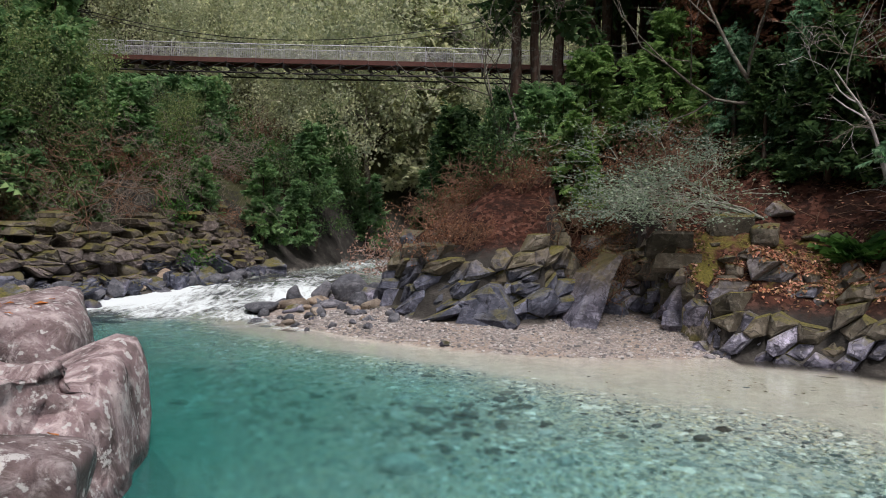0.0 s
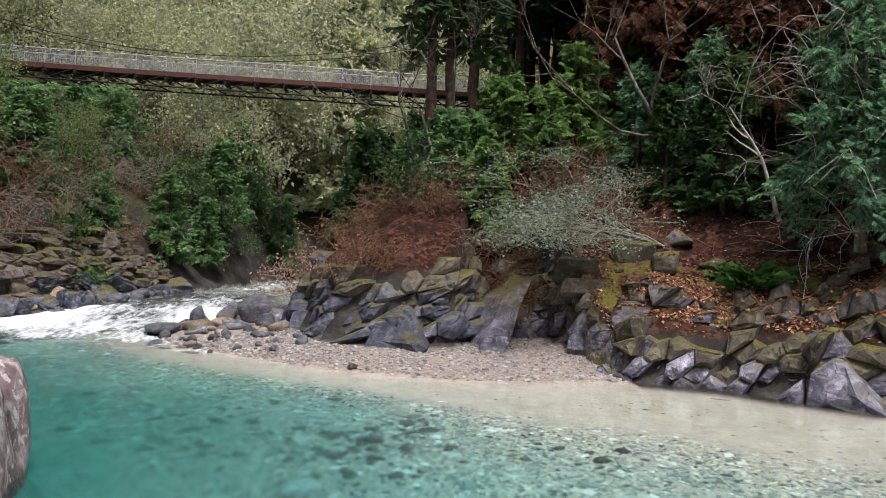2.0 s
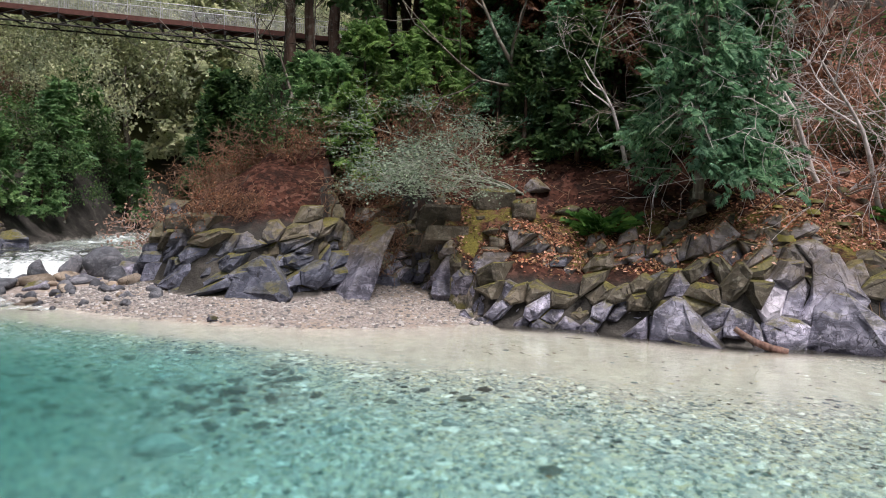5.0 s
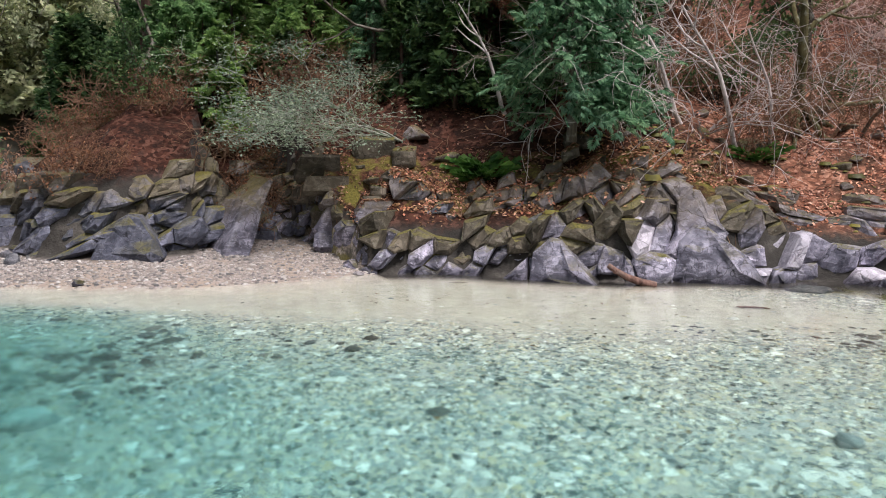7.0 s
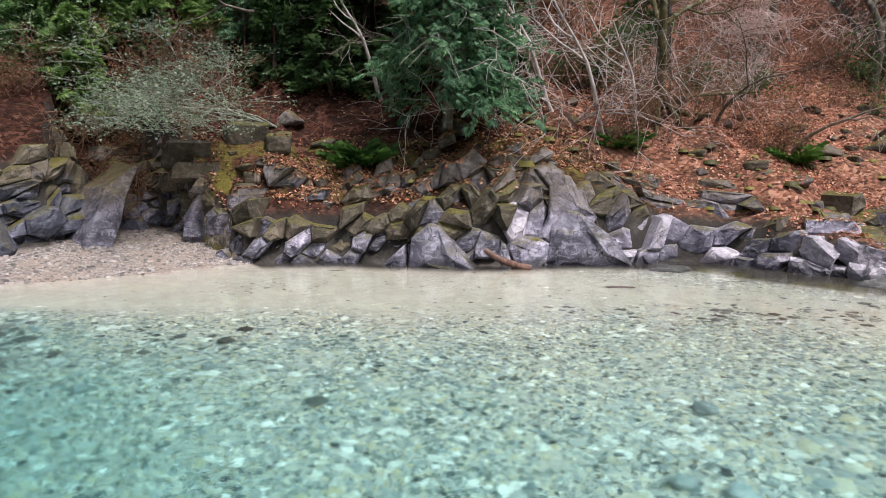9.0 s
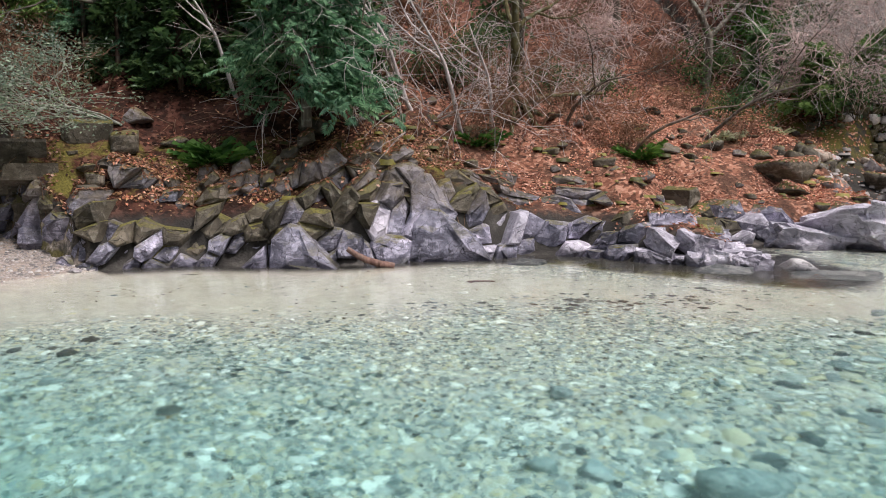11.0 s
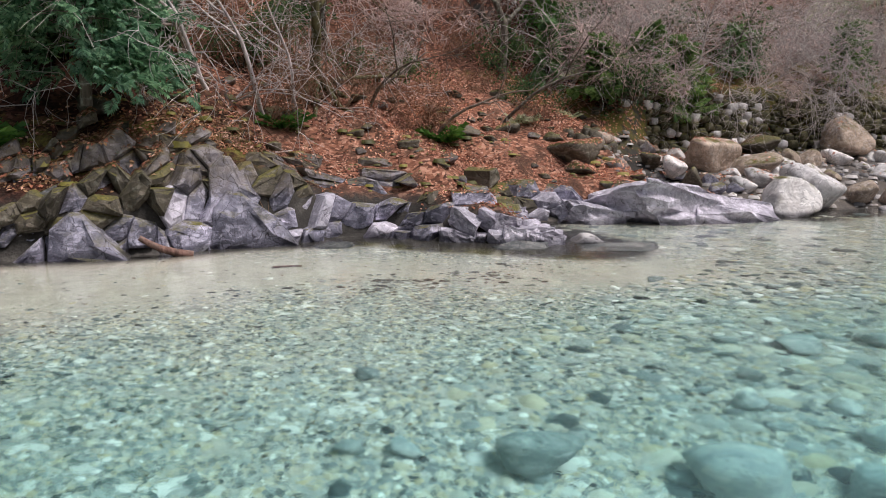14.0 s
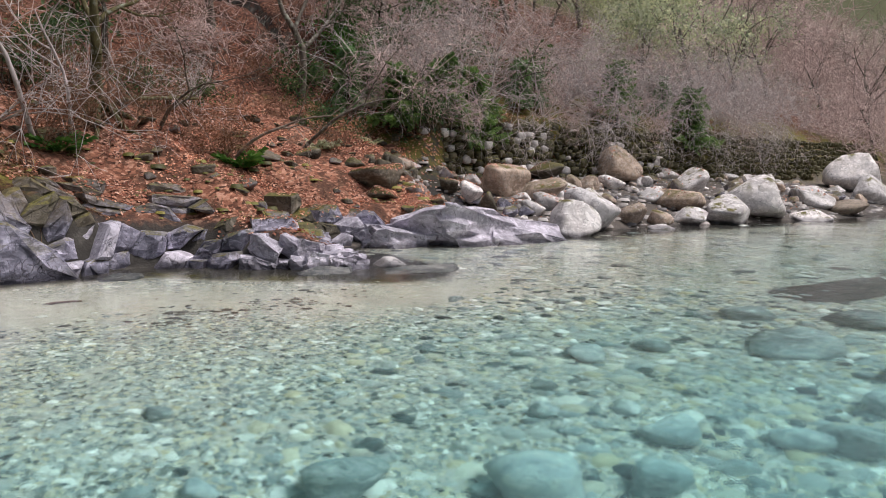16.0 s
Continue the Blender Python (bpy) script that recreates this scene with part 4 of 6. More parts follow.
# ---- fractured rock outcrops ----
def outcrop(name, label, line, meshes, per_metre, rows, size, lean, seed, back=0.55, lift=0.0, tall=(.5, 1.1), jumble=1.0):
    """Blocks in rows along a line, each row higher and further back, leaning along one dip."""
    rng = np.random.default_rng(seed)
    thing = tagged(new(name), label, "rock outcrop")
    line = np.array(line, float)
    seg = np.linalg.norm(np.diff(line[:, :2], axis=0), axis=1)
    total = seg.sum()
    for row in range(rows):
        n = max(2, int(total * per_metre * (1 - 0.08 * row)))
        for k in range(n):
            s = (k + rng.uniform(-.3, .3) + .5) / n * total
            i = min(np.searchsorted(np.cumsum(seg), s), len(seg) - 1)
            f = np.clip((s - (np.cumsum(seg)[i] - seg[i])) / seg[i], 0, 1)
            a, b = line[i], line[i + 1]
            t = (b[:2] - a[:2]) / seg[i]
            inward = np.array([-t[1], t[0]])
            hgt = a[2] + f * (b[2] - a[2])
            p = a[:2] + f * (b[:2] - a[:2]) + inward * (0.16 + back * row + rng.uniform(-.16, .16))
            zz = lift + hgt * (row + rng.uniform(.1, .6)) / rows
            g = ground_at(p[0], p[1])
            zz = max(min(zz, g + 0.15), g - 0.25)
            w = size * (rng.uniform(.6, 1.45) if jumble < 1.2 else .4 + 1.25 * rng.random() ** 1.7)
            rz = math.degrees(math.atan2(t[1], t[0])) + rng.uniform(-9, 9) * jumble
            place(meshes[rng.integers(len(meshes))], "rock_block", p[0], p[1], zz, w * .6, w * rng.uniform(.5, .8), size * rng.uniform(*tall) * (1 - .17 * row * (jumble > 1.2)), rz, rng.uniform(-9, 9) * jumble, lean + rng.uniform(-7, 7) * jumble, parent=thing)
    return thing


def joint_blocks(line, cell, lean, seed, back, rough, drop, ragged):
    """Cells of a jointed rock face: a skewed, uneven lattice cut into touching polygons. Yields corners and numbers of each."""
    rng = np.random.default_rng(seed)
    line = np.array(line, float)
    seg = np.linalg.norm(np.diff(line[:, :2], axis=0), axis=1)
    run = np.concatenate([[0], np.cumsum(seg)])
    a, c = cell
    shear = math.tan(radians(lean))
    top = line[:, 3].max()
    Q, real = [], []
    for j in range(-1, int(top / c) + 3):
        for i in range(int(-shear * top / a) - 3, int(run[-1] / a) + 4):
            q = np.array([i + .5 * (j % 2) + rng.uniform(-.42, .42), j + .5 + rng.uniform(-.42, .42)])
            v = q[1] * c
            u = q[0] * a + v * shear
            h = np.interp(u, run, line[:, 3]) * rng.uniform(1 - ragged, 1 + .4 * ragged)
            inside = 0 <= u <= run[-1] and v < h
            if inside and rng.random() < drop:
                continue
            Q.append(q)
            real.append(inside)
    Q = np.array(Q)
    for k in np.where(real)[0]:
        poly = [np.array(p) + Q[k] for p in ((-1.5, -1.5), (1.5, -1.5), (1.5, 1.5), (-1.5, 1.5))]
        away = Q - Q[k]
        reach = np.hypot(away[:, 0], away[:, 1])
        for d in away[(reach > 1e-6) & (reach < 3.2)]:
            mid = (Q[k] + d / 2) @ d
            out = []
            for p, r in zip(poly, poly[1:] + poly[:1]):
                sp, sr = p @ d - mid, r @ d - mid
                if sp <= 0:
                    out.append(p)
                if sp * sr < 0:
                    out.append(p + (r - p) * (sp / (sp - sr)))
            poly = out
        poly = np.array([(p[0] * a + p[1] * c * shear, p[1] * c) for p in poly])
        keep_ = np.linalg.norm(poly - np.roll(poly, 1, 0), axis=1) > .05 * min(a, c)
        if keep_.sum() > 2:
            yield poly[keep_], rng


def rock_cell(poly, mapped, w0, tilt, depth, rng, mat, bulge=.12):
    """One block: a prism with a chamfered, faceted front face. mapped turns along, up, in into a place."""
    mid = poly.mean(0)
    size = math.sqrt(max(np.ptp(poly[:, 0]) * np.ptp(poly[:, 1]), .01))
    n = len(poly)

    def w(p):
        return w0 + tilt[0] * (p[0] - mid[0]) + tilt[1] * (p[1] - mid[1])
    outer = [mid + (p - mid) * .998 for p in poly]
    bevel = .06 + .05 * rng.random()
    inner = [mid + (p - mid) * (1 - bevel / max(np.linalg.norm(p - mid), .15)) for p in poly]
    half = [mid + (p - mid) * rng.uniform(.35, .6) for p in poly]
    apex = mid + (poly[rng.integers(n)] - mid) * rng.uniform(0, .25)
    P = [mapped(*p, w0 + depth) for p in outer]
    P += [mapped(*p, w(p) + bevel * rng.uniform(.5, 1.3)) for p in outer]
    P += [mapped(*p, w(p) + rng.normal() * .03 * size) for p in inner]
    P += [mapped(*p, w(p) - size * rng.uniform(-.25, 1) * bulge) for p in half]
    P.append(mapped(*apex, w(apex) - size * rng.uniform(0, 1) * bulge))
    F = [tuple(range(n))[::-1]]
    for k in range(n):
        m = (k + 1) % n
        for r in range(2):
            F.append((r * n + k, r * n + m, (r + 1) * n + m, (r + 1) * n + k))
        F += [(2 * n + k, 2 * n + m, 3 * n + k), (2 * n + m, 3 * n + m, 3 * n + k), (3 * n + k, 3 * n + m, 4 * n)]
    P = np.array(P)
    at = P.mean(0)
    me = bpy.data.meshes.new("rock_block")
    me.from_pydata((P - at).tolist(), [], F)
    me.materials.append(mat)
    return me, at


def cliff(label, line, mats, cell, lean, seed, back=.3, rough=.2, drop=.22, ragged=.25, depth=1.1, top_mats=None, bulge=.12):
    """A jointed rock face along a line of x, y, foot, height; the blocks touch, lean along one dip and step back upwards."""
    line = np.array([(x, y, ground_at(x, y) - .25 if z is None else z, h) for x, y, z, h in line], float)
    seg = np.diff(line[:, :2], axis=0)
    run = np.concatenate([[0], np.cumsum(np.linalg.norm(seg, axis=1))])
    way = seg / np.linalg.norm(seg, axis=1, keepdims=True)
    way = np.concatenate([way[:1], way[:-1] + way[1:], way[-1:]])
    way /= np.linalg.norm(way, axis=1, keepdims=True)
    thing = tagged(new("rock_outcrop"), label, "rock outcrop")

    def mapped(u, v, w):
        x, y, z, tx, ty = (np.interp(u, run, q) for q in (*line[:, :3].T, *way.T))
        return np.array([x - ty * w, y + tx * w, z + v])

    def face_of(u, v):
        """How far in the bank reaches that height."""
        for w in np.arange(-.9, 3.4, .08):
            p = mapped(u, v, w)
            if ground_at(p[0], p[1]) >= p[2]:
                return min(w, back * max(v, 0) + .5)
        return back * max(v, 0)
    for poly, rng in joint_blocks(line, cell, lean, seed, back, rough, drop, ragged):
        mid = poly.mean(0)
        high = mid[1] / max(np.interp(mid[0], run, line[:, 3]), .1)
        pool_ = top_mats if top_mats and rng.random() < (high - .25) * 1.9 else mats
        v = max(mid[1], .4)
        hill = face_of(mid[0], v)
        slope = min(max((face_of(mid[0], v + .3) - hill) / .3, 0), 1.6)
        face = min(slope, .28) + rng.normal() * .16
        w0 = hill - .12 - .5 * np.ptp(poly[:, 1]) * max(slope - face, 0) + rng.normal() * rough * cell[1]
        me, at = rock_cell(poly, mapped, w0, (rng.normal() * .22, face), depth, rng, pool_[rng.integers(len(pool_))], bulge)
        ob = new("rock_block", me)
        ob.location, ob.parent = at, thing
    return thing


def slab(label, x, y, z, rz, width, height, seed, mat, peak=.3, fall=.45, lean=.2, depth=1.0, shear=0.0):
    """A single large joint block with a flat face: highest at peak along its width, falling off to one side."""
    rng = np.random.default_rng(seed)
    poly = np.array([(-.5, 0), (.42, 0), (.5, .14), (.3, 1 - fall), (peak - .5 + .16, .97), (peak - .5, 1.0), (-.47, .72)]) * (width, height)
    poly[:, 0] += poly[:, 1] * shear
    M = np.array(pose(x, y, z, 0, 0, rz))

    def mapped(u, v, w):
        return M[:3, :3] @ np.array([u, w, v]) + M[:3, 3]
    me, at = rock_cell(poly, mapped, 0, (rng.normal() * .1, lean), depth, rng, mat, .13)
    ob = new("rock_slab", me)
    ob.location = at
    return tagged(ob, label, "rock slab")


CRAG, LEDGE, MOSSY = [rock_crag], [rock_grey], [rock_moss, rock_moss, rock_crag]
cliff("jointed crag of blue-grey rock behind the shingle, shade in its colour", [(-1.2, 40, .2, 3.0), (-1.2, 33, .2, 3.0), (-1.2, 28, .3, 2.9), (-1.1, 24.9, .3, 2.8), (-.5, 23.2, .3, 2.6), (.5, 22.1, .3, 2.5), (2.0, 21.5, .3, 2.5), (3.6, 21.7, .3, 2.8), (5.0, 22.5, .35, 3.1), (5.7, 23.7, .4, 2.9)], CRAG, (.6, .46), 38, 1, .42, .34, .4, .2, 1.8, [rock_crag, rock_moss])
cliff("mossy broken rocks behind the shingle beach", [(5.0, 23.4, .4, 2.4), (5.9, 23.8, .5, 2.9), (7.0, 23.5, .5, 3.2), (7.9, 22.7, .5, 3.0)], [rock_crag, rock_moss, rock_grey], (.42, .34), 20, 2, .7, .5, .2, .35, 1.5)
cliff("grey jointed rock ledge rising from the river", [(7.8, 23.0, .4, 3.3), (7.5, 21.4, .3, 2.8), (7.6, 19.8, -.1, 2.2), (8.1, 18.95, -.25, 2.0), (9.9, 18.3, -.3, 1.95), (10.9, 17.45, -.3, 2.0), (12.35, 16.0, -.3, 2.2), (13.7, 15.3, -.3, 2.6)], LEDGE, (.46, .48), 22, 3, .3, .3, .36, .3, 1.3, [rock_moss, rock_moss, rock_grey])
cliff("pale grey fractured rock ledge with big slabs", [(13.5, 15.35, -.3, 2.8), (15.4, 14.8, -.3, 3.1), (16.8, 13.8, -.3, 2.7), (18.7, 13.35, -.3, 1.9), (19.6, 12.2, -.3, 1.7), (19.5, 10.7, -.3, 1.4)], [rock_grey, rock_grey, rock_bare], (.58, .58), 24, 4, .42, .3, .36, .3, 1.4, [rock_grey, rock_moss])
cliff("mossy brown rock steps above the ledge", [(8.9, 21.4, None, .9), (10.2, 19.7, None, .9), (11.8, 18.4, None, 1.2), (13.2, 17.4, None, 1.5), (14.6, 16.9, None, 1.7), (16.4, 16.1, None, 1.2)], [rock_moss, rock_grey, rock_crag], (.42, .36), 20, 5, .75, .4, .3, .4, 1.3)
cliff("tilted grey bedrock showing through the fallen leaves", [(17.6, 15.2, None, .8), (18.9, 14.6, None, 1.1), (20.3, 14.0, None, .9), (21.3, 12.6, None, .6)], LEDGE, (.8, .3), -38, 8, .85, .35, .3, .4, .9)
outcrop("rock_outcrop", "low tongue of pale lavender boulders running into the river", [(19.5, 10.7, .9), (20.1, 8.6, .6), (20.7, 7.5, .4), (21.4, 8.3, .5), (23.4, 10.1, .8)], block_pale, 2.2, 2, .58, 12, 6, .5, 0.0, (.35, .7))
cliff("rough grey rocks around a small inlet", [(21.6, 8.5, -.3, 1.0), (23.4, 10.0, -.3, 1.7), (25.5, 10.6, -.3, 1.8), (27.2, 8.4, -.25, 1.6), (28.7, 6.0, -.25, 1.2)], [rock_grey, rock_bare, rock_bare], (.55, .42), 18, 7, .6, .35, .35, .35, 1.3, [rock_grey, rock_moss])
cliff("dark layered bedrock with golden moss beside the rapids", [(-18.5, 23.0, .1, 2.8), (-15.2, 26.2, .3, 2.8), (-13.3, 29.3, .5, 3.0), (-11.2, 32.4, .7, 3.1), (-9.8, 36, .8, 3.2), (-9.3, 41, .9, 3.4)], [rock_bank], (.6, .28), -18, 9, .95, .6, .4, .4, 1.8, [rock_bank, rock_moss])
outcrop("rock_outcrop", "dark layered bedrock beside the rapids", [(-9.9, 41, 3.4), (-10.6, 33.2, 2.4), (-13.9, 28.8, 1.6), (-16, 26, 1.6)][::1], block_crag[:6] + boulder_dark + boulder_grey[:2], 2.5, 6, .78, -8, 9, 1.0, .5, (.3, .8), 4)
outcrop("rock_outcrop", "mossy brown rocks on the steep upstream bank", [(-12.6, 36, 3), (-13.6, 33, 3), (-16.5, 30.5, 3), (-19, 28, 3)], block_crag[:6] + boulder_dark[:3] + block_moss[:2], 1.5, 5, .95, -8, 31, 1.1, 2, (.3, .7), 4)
outcrop("rock_outcrop", "mossy boulders heaped below the wall's end", [(33.6, 10.4, 2.0), (35.0, 11.0, 2.4), (37.2, 11.2, 2.6)], block_moss, 1.6, 4, .6, 10, 12, .5, .8)
slabs = [block_mesh("rock_slab", 150 + k, rock_bare, 9, .04, 2) for k in range(3)]
place(slabs[1], "rock_slab", 26.9, 8.7, .0, 1.5, 1.2, .8, -50, 0, 10, label="fissured grey bedrock above the water", category="rock slab")
place(slabs[2], "rock_slab", 30.2, 4.7, -.1, 2.3, 1.4, .75, -43, 0, 12, label="low pale bedrock sloping into the water", category="rock slab")
place(slabs[0], "rock_slab", 29.9, 6.3, .1, 3.8, 2.2, 1.2, -43, 0, 9, label="smooth sloping grey bedrock slab with a rusty wet stain", category="rock slab")
slab("large flat-faced grey slab of the ledge", 15.75, 14.25, -.25, -38, 2.3, 1.75, 71, rock_grey, .2, .45, .25)
slab("pointed grey slab above the ledge", 15.7, 14.95, 1.1, -38, 1.35, 1.35, 72, rock_grey, .3, .6, .35)
slab("pale cracked block at the waterline of the ledge", 11.95, 15.95, -.25, -44, 1.9, 1.35, 73, rock_grey, .25, .6, .3)
slab("tilted grey pillar of the crag", 4.3, 21.65, .3, 14, .85, 2.3, 74, rock_grey, .7, .25, .25, 1.6, .55)
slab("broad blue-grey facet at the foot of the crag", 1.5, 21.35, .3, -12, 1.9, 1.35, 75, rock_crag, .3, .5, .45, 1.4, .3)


# ---- plants ----
def grow(rng, p, d, length, r, level, out, tips, spread=0.6, kids=4, rise=0.1, wobble=0.22, steps=5, shrink=0.62, fine=0.004, limbs=None, twig=2):
    """Branches as tapered segments; tips gathers the places where leaves may sit."""
    p, d = np.array(p, float), np.array(d, float)
    d /= np.linalg.norm(d)
    stepl = length / steps
    spots = []
    for k in range(steps):
        r1 = r * (1 - 0.75 * (k + 1) / steps) + fine
        r0 = r * (1 - 0.75 * k / steps) + fine
        q = p + d * stepl
        out.append((*p, r0, *q, r1))
        spots.append((q, d.copy(), r1))
        p = q
        d = d + rng.normal(size=3) * wobble + np.array([0, 0, rise])
        d /= np.linalg.norm(d)
    tips.append((p, d, level))
    if level == 0:
        return
    for k in range(kids):
        if limbs is not None:
            out = []
            limbs.append(out)
        q, dd, rr = spots[min(steps - 1, int(steps * (0.3 + 0.7 * (k + rng.random()) / kids)))]
        side = rng.normal(size=3)
        side -= dd * (side @ dd)
        side /= np.linalg.norm(side)
        nd = dd * (1 - spread) + side * spread
        grow(rng, q, nd, length * shrink * rng.uniform(.7, 1.2), max(rr * 0.65, 0.005), level - 1, out, tips, spread, kids, rise, wobble, (twig if level == 1 else max(3, steps - 2)), shrink, fine, None, twig)


# one flat spray of scale foliage, and one bent leaf
def frond(pairs=5):
    V, F = [], []
    for k in range(pairs):
        y = 0.1 + 0.8 * k / pairs
        ln = 0.42 * (1 - 0.55 * k / pairs)
        for sgn in (-1, 1):
            i = len(V)
            V += [(0, y - 0.06, 0), (sgn * ln, y + 0.22, -0.09), (sgn * ln * 0.45, y + 0.2, 0.03)]
            F.append((i, i + 1, i + 2))
            i = len(V)
            V += [(0, y - 0.06, 0), (sgn * ln * 0.5, y + 0.0, -0.03), (sgn * ln, y + 0.2, -0.09)]
            F.append((i, i + 1, i + 2))
    i = len(V)
    V += [(-0.07, 0.7, 0), (0.07, 0.7, 0), (0, 1.08, -0.06)]
    F.append((i, i + 1, i + 2))
    return np.array(V, float), np.array(F)


FROND = frond()


def far_frond():
    V, F = [], []
    for k, (y, ln) in enumerate([(.1, .5), (.4, .42), (.68, .28)]):
        for sgn in (-1, 1):
            i = len(V)
            V += [(0, y - .08, 0), (sgn * ln, y + .2, -.1), (sgn * ln * .3, y + .34, .03)]
            F.append((i, i + 1, i + 2))
    i = len(V)
    V += [(-.1, .65, 0), (.1, .65, 0), (0, 1.1, -.06)]
    F.append((i, i + 1, i + 2))
    return np.array(V, float), np.array(F)


FAR_FROND = far_frond()


def fan():
    """A flat jagged fan of cypress scale leaves, its tips hanging."""
    V, F = [], []
    for k in range(5):
        y, ln = .02 + .17 * k, .46 * (1 - .13 * k)
        for sgn in (-1, 1):
            i = len(V)
            V += [(0, y - .04, 0), (sgn * ln * .62, y + .03, -.05), (sgn * ln, y + .27, -.16), (sgn * ln * .36, y + .23, .02)]
            F += [(i, i + 1, i + 2), (i, i + 2, i + 3)]
    i = len(V)
    V += [(-.13, .72, 0), (.13, .72, 0), (0, 1.1, -.14)]
    F.append((i, i + 1, i + 2))
    return np.array(V, float), np.array(F)


FAN = fan()
LEAF = (np.array([(0, 0, 0), (0.28, 0.45, 0.08), (0, 1, -0.06), (-0.28, 0.45, 0.08)], float), np.array([(0, 1, 2), (0, 2, 3)]))


def conifer(seed, height, bare, reach, density, leaf, bark, droop=-0.35, size=0.62, spread_out=1.0, spray=None, low=0.9, sprays=3, thick=1.0):
    """An evergreen with layered, drooping flat sprays."""
    rng = np.random.default_rng(seed)
    thing = new("conifer_tree")
    segs = []
    r0 = (height * 0.017 + 0.05) * thick
    n = 10
    pts = [np.array([0.04 * height * 0.1 * rng.normal(), 0.04 * height * 0.1 * rng.normal(), height * k / n]) for k in range(n + 1)]
    pts[0][:] = (0, 0, -0.5)
    for k in range(n):
        segs.append((*pts[k], r0 * (1 - 0.92 * k / n), *pts[k + 1], r0 * (1 - 0.92 * (k + 1) / n)))
    places, fwds, scl = [], [], []
    for k in range(density):
        f = bare + (1 - bare) * rng.random() ** low
        z = f * height
        L = reach * (1 - 0.8 * (f - bare) / (1 - bare)) * rng.uniform(.6, 1.1)
        a = rng.uniform(0, 2 * np.pi)
        out = np.array([np.cos(a), np.sin(a), 0.12])
        base = np.array([0, 0, z])
        m = 4
        prev = base
        for j in range(1, m + 1):
            q = base + out * L * j / m + np.array([0, 0, droop * L * 0.55 * (j / m) ** 2])
            segs.append((*prev, 0.018 * (1 - j / m) + 0.006, *q, 0.018 * (1 - (j + .5) / m) + 0.006))
            for rep in range(sprays if j > 1 else 1):
                side = rng.normal(size=3) * 0.55
                places.append(q + rng.normal(size=3) * 0.12 * spread_out)
                fwds.append(out + side + np.array([0, 0, droop * rng.uniform(.3, 1.6)]))
                scl.append(size * rng.uniform(.6, 1.25))
            prev = q
    V, F = tubes(segs)
    part("trunk", make_mesh("conifer_trunk", V, [F], bark), thing)
    ups = np.array([0, 0, 1.0])[None] + rng.normal(size=(len(places), 3)) * 0.45
    R = frames_of(np.array(fwds), ups)
    V, F = scatter(*(spray or FAR_FROND), R, np.array(scl), np.array(places))
    part("crown", make_mesh("conifer_crown", V, [F], leaf, False), thing)
    return thing


def leafy_tree(seed, height, leaf, bark, levels=3, leaves=10, size=0.2, spread=0.6, lean=(0, 0), kids=4, r=None, cloud=0.35, name="broadleaf_tree", fine=0.004, rise=0.06, wobble=0.16, twig=2):
    """A branching tree or shrub; leaves=0 leaves it bare."""
    rng = np.random.default_rng(seed)
    thing = new(name)
    segs, tips = [], []
    limbs = []
    grow(rng, (0, 0, -0.4), (lean[0], lean[1], 1), height * 0.62, r or height * 0.022, levels, segs, tips, spread, kids, rise, wobble, 7, 0.62, fine, limbs, twig)
    V, F = tubes(segs)
    part("trunk", make_mesh("tree_trunk", V, [F], bark), thing)
    for limb in limbs:
        V, F = tubes(limb)
        part("limb", make_mesh("tree_limb", V, [F], bark), thing)
    if leaves:
        P = np.array([t[0] for t in tips if t[2] <= 1])
        n = len(P) * leaves
        C = np.repeat(P, leaves, 0) + rng.normal(size=(n, 3)) * cloud
        fw = rng.normal(size=(n, 3)) + np.array([0, 0, -0.4])
        R = frames_of(fw, rng.normal(size=(n, 3)) * 0.7 + np.array([0, 0, 1.0]))
        V, F = scatter(*LEAF, R, size * rng.uniform(.6, 1.3, n), C)
        part("crown", make_mesh("tree_crown", V, [F], leaf, False), thing)
    return thing


def shrub(seed, height, bark, stems=7, levels=2, leaf=None, leaves=6, size=0.1, spread=0.65, flat=0.6, kids=5, lean=(0, 0), cloud=0.12, r=0.03, name="shrub", fine=0.004, rise=0.0, up=(.5, 1.1), hang=None, twig=2):
    """Many stems from one root, fanning out."""
    rng = np.random.default_rng(seed)
    thing = new(name)
    tips = []
    segs = []
    for k in range(stems):
        if not leaf:
            segs = []
        a = rng.uniform(0, 2 * np.pi)
        d = (np.cos(a) * flat + lean[0], np.sin(a) * flat + lean[1], rng.uniform(*up))
        grow(rng, (0, 0, -0.15), d, height * rng.uniform(.5, .8), r * rng.uniform(.6, 1.1), levels, segs, tips, spread, kids, rise, 0.22, 5, 0.62, fine, None, twig)
        if not leaf or k == stems - 1:
            if hang is not None:
                segs = [q for q in segs if q[6] > hang]
                tips = [q for q in tips if q[0][2] > hang]
            V, F = tubes(segs)
            part("stem", make_mesh("shrub_stem", V, [F], bark), thing)
    if leaf:
        P = np.array([t[0] for t in tips])
        n = len(P) * leaves
        C = np.repeat(P, leaves, 0) + rng.normal(size=(n, 3)) * cloud
        R = frames_of(rng.normal(size=(n, 3)), rng.normal(size=(n, 3)) * 0.6 + np.array([0, 0, 1.0]))
        V, F = scatter(*LEAF, R, size * rng.uniform(.6, 1.3, n), C)
        part("foliage", make_mesh("shrub_foliage", V, [F], leaf, False), thing)
    return thing


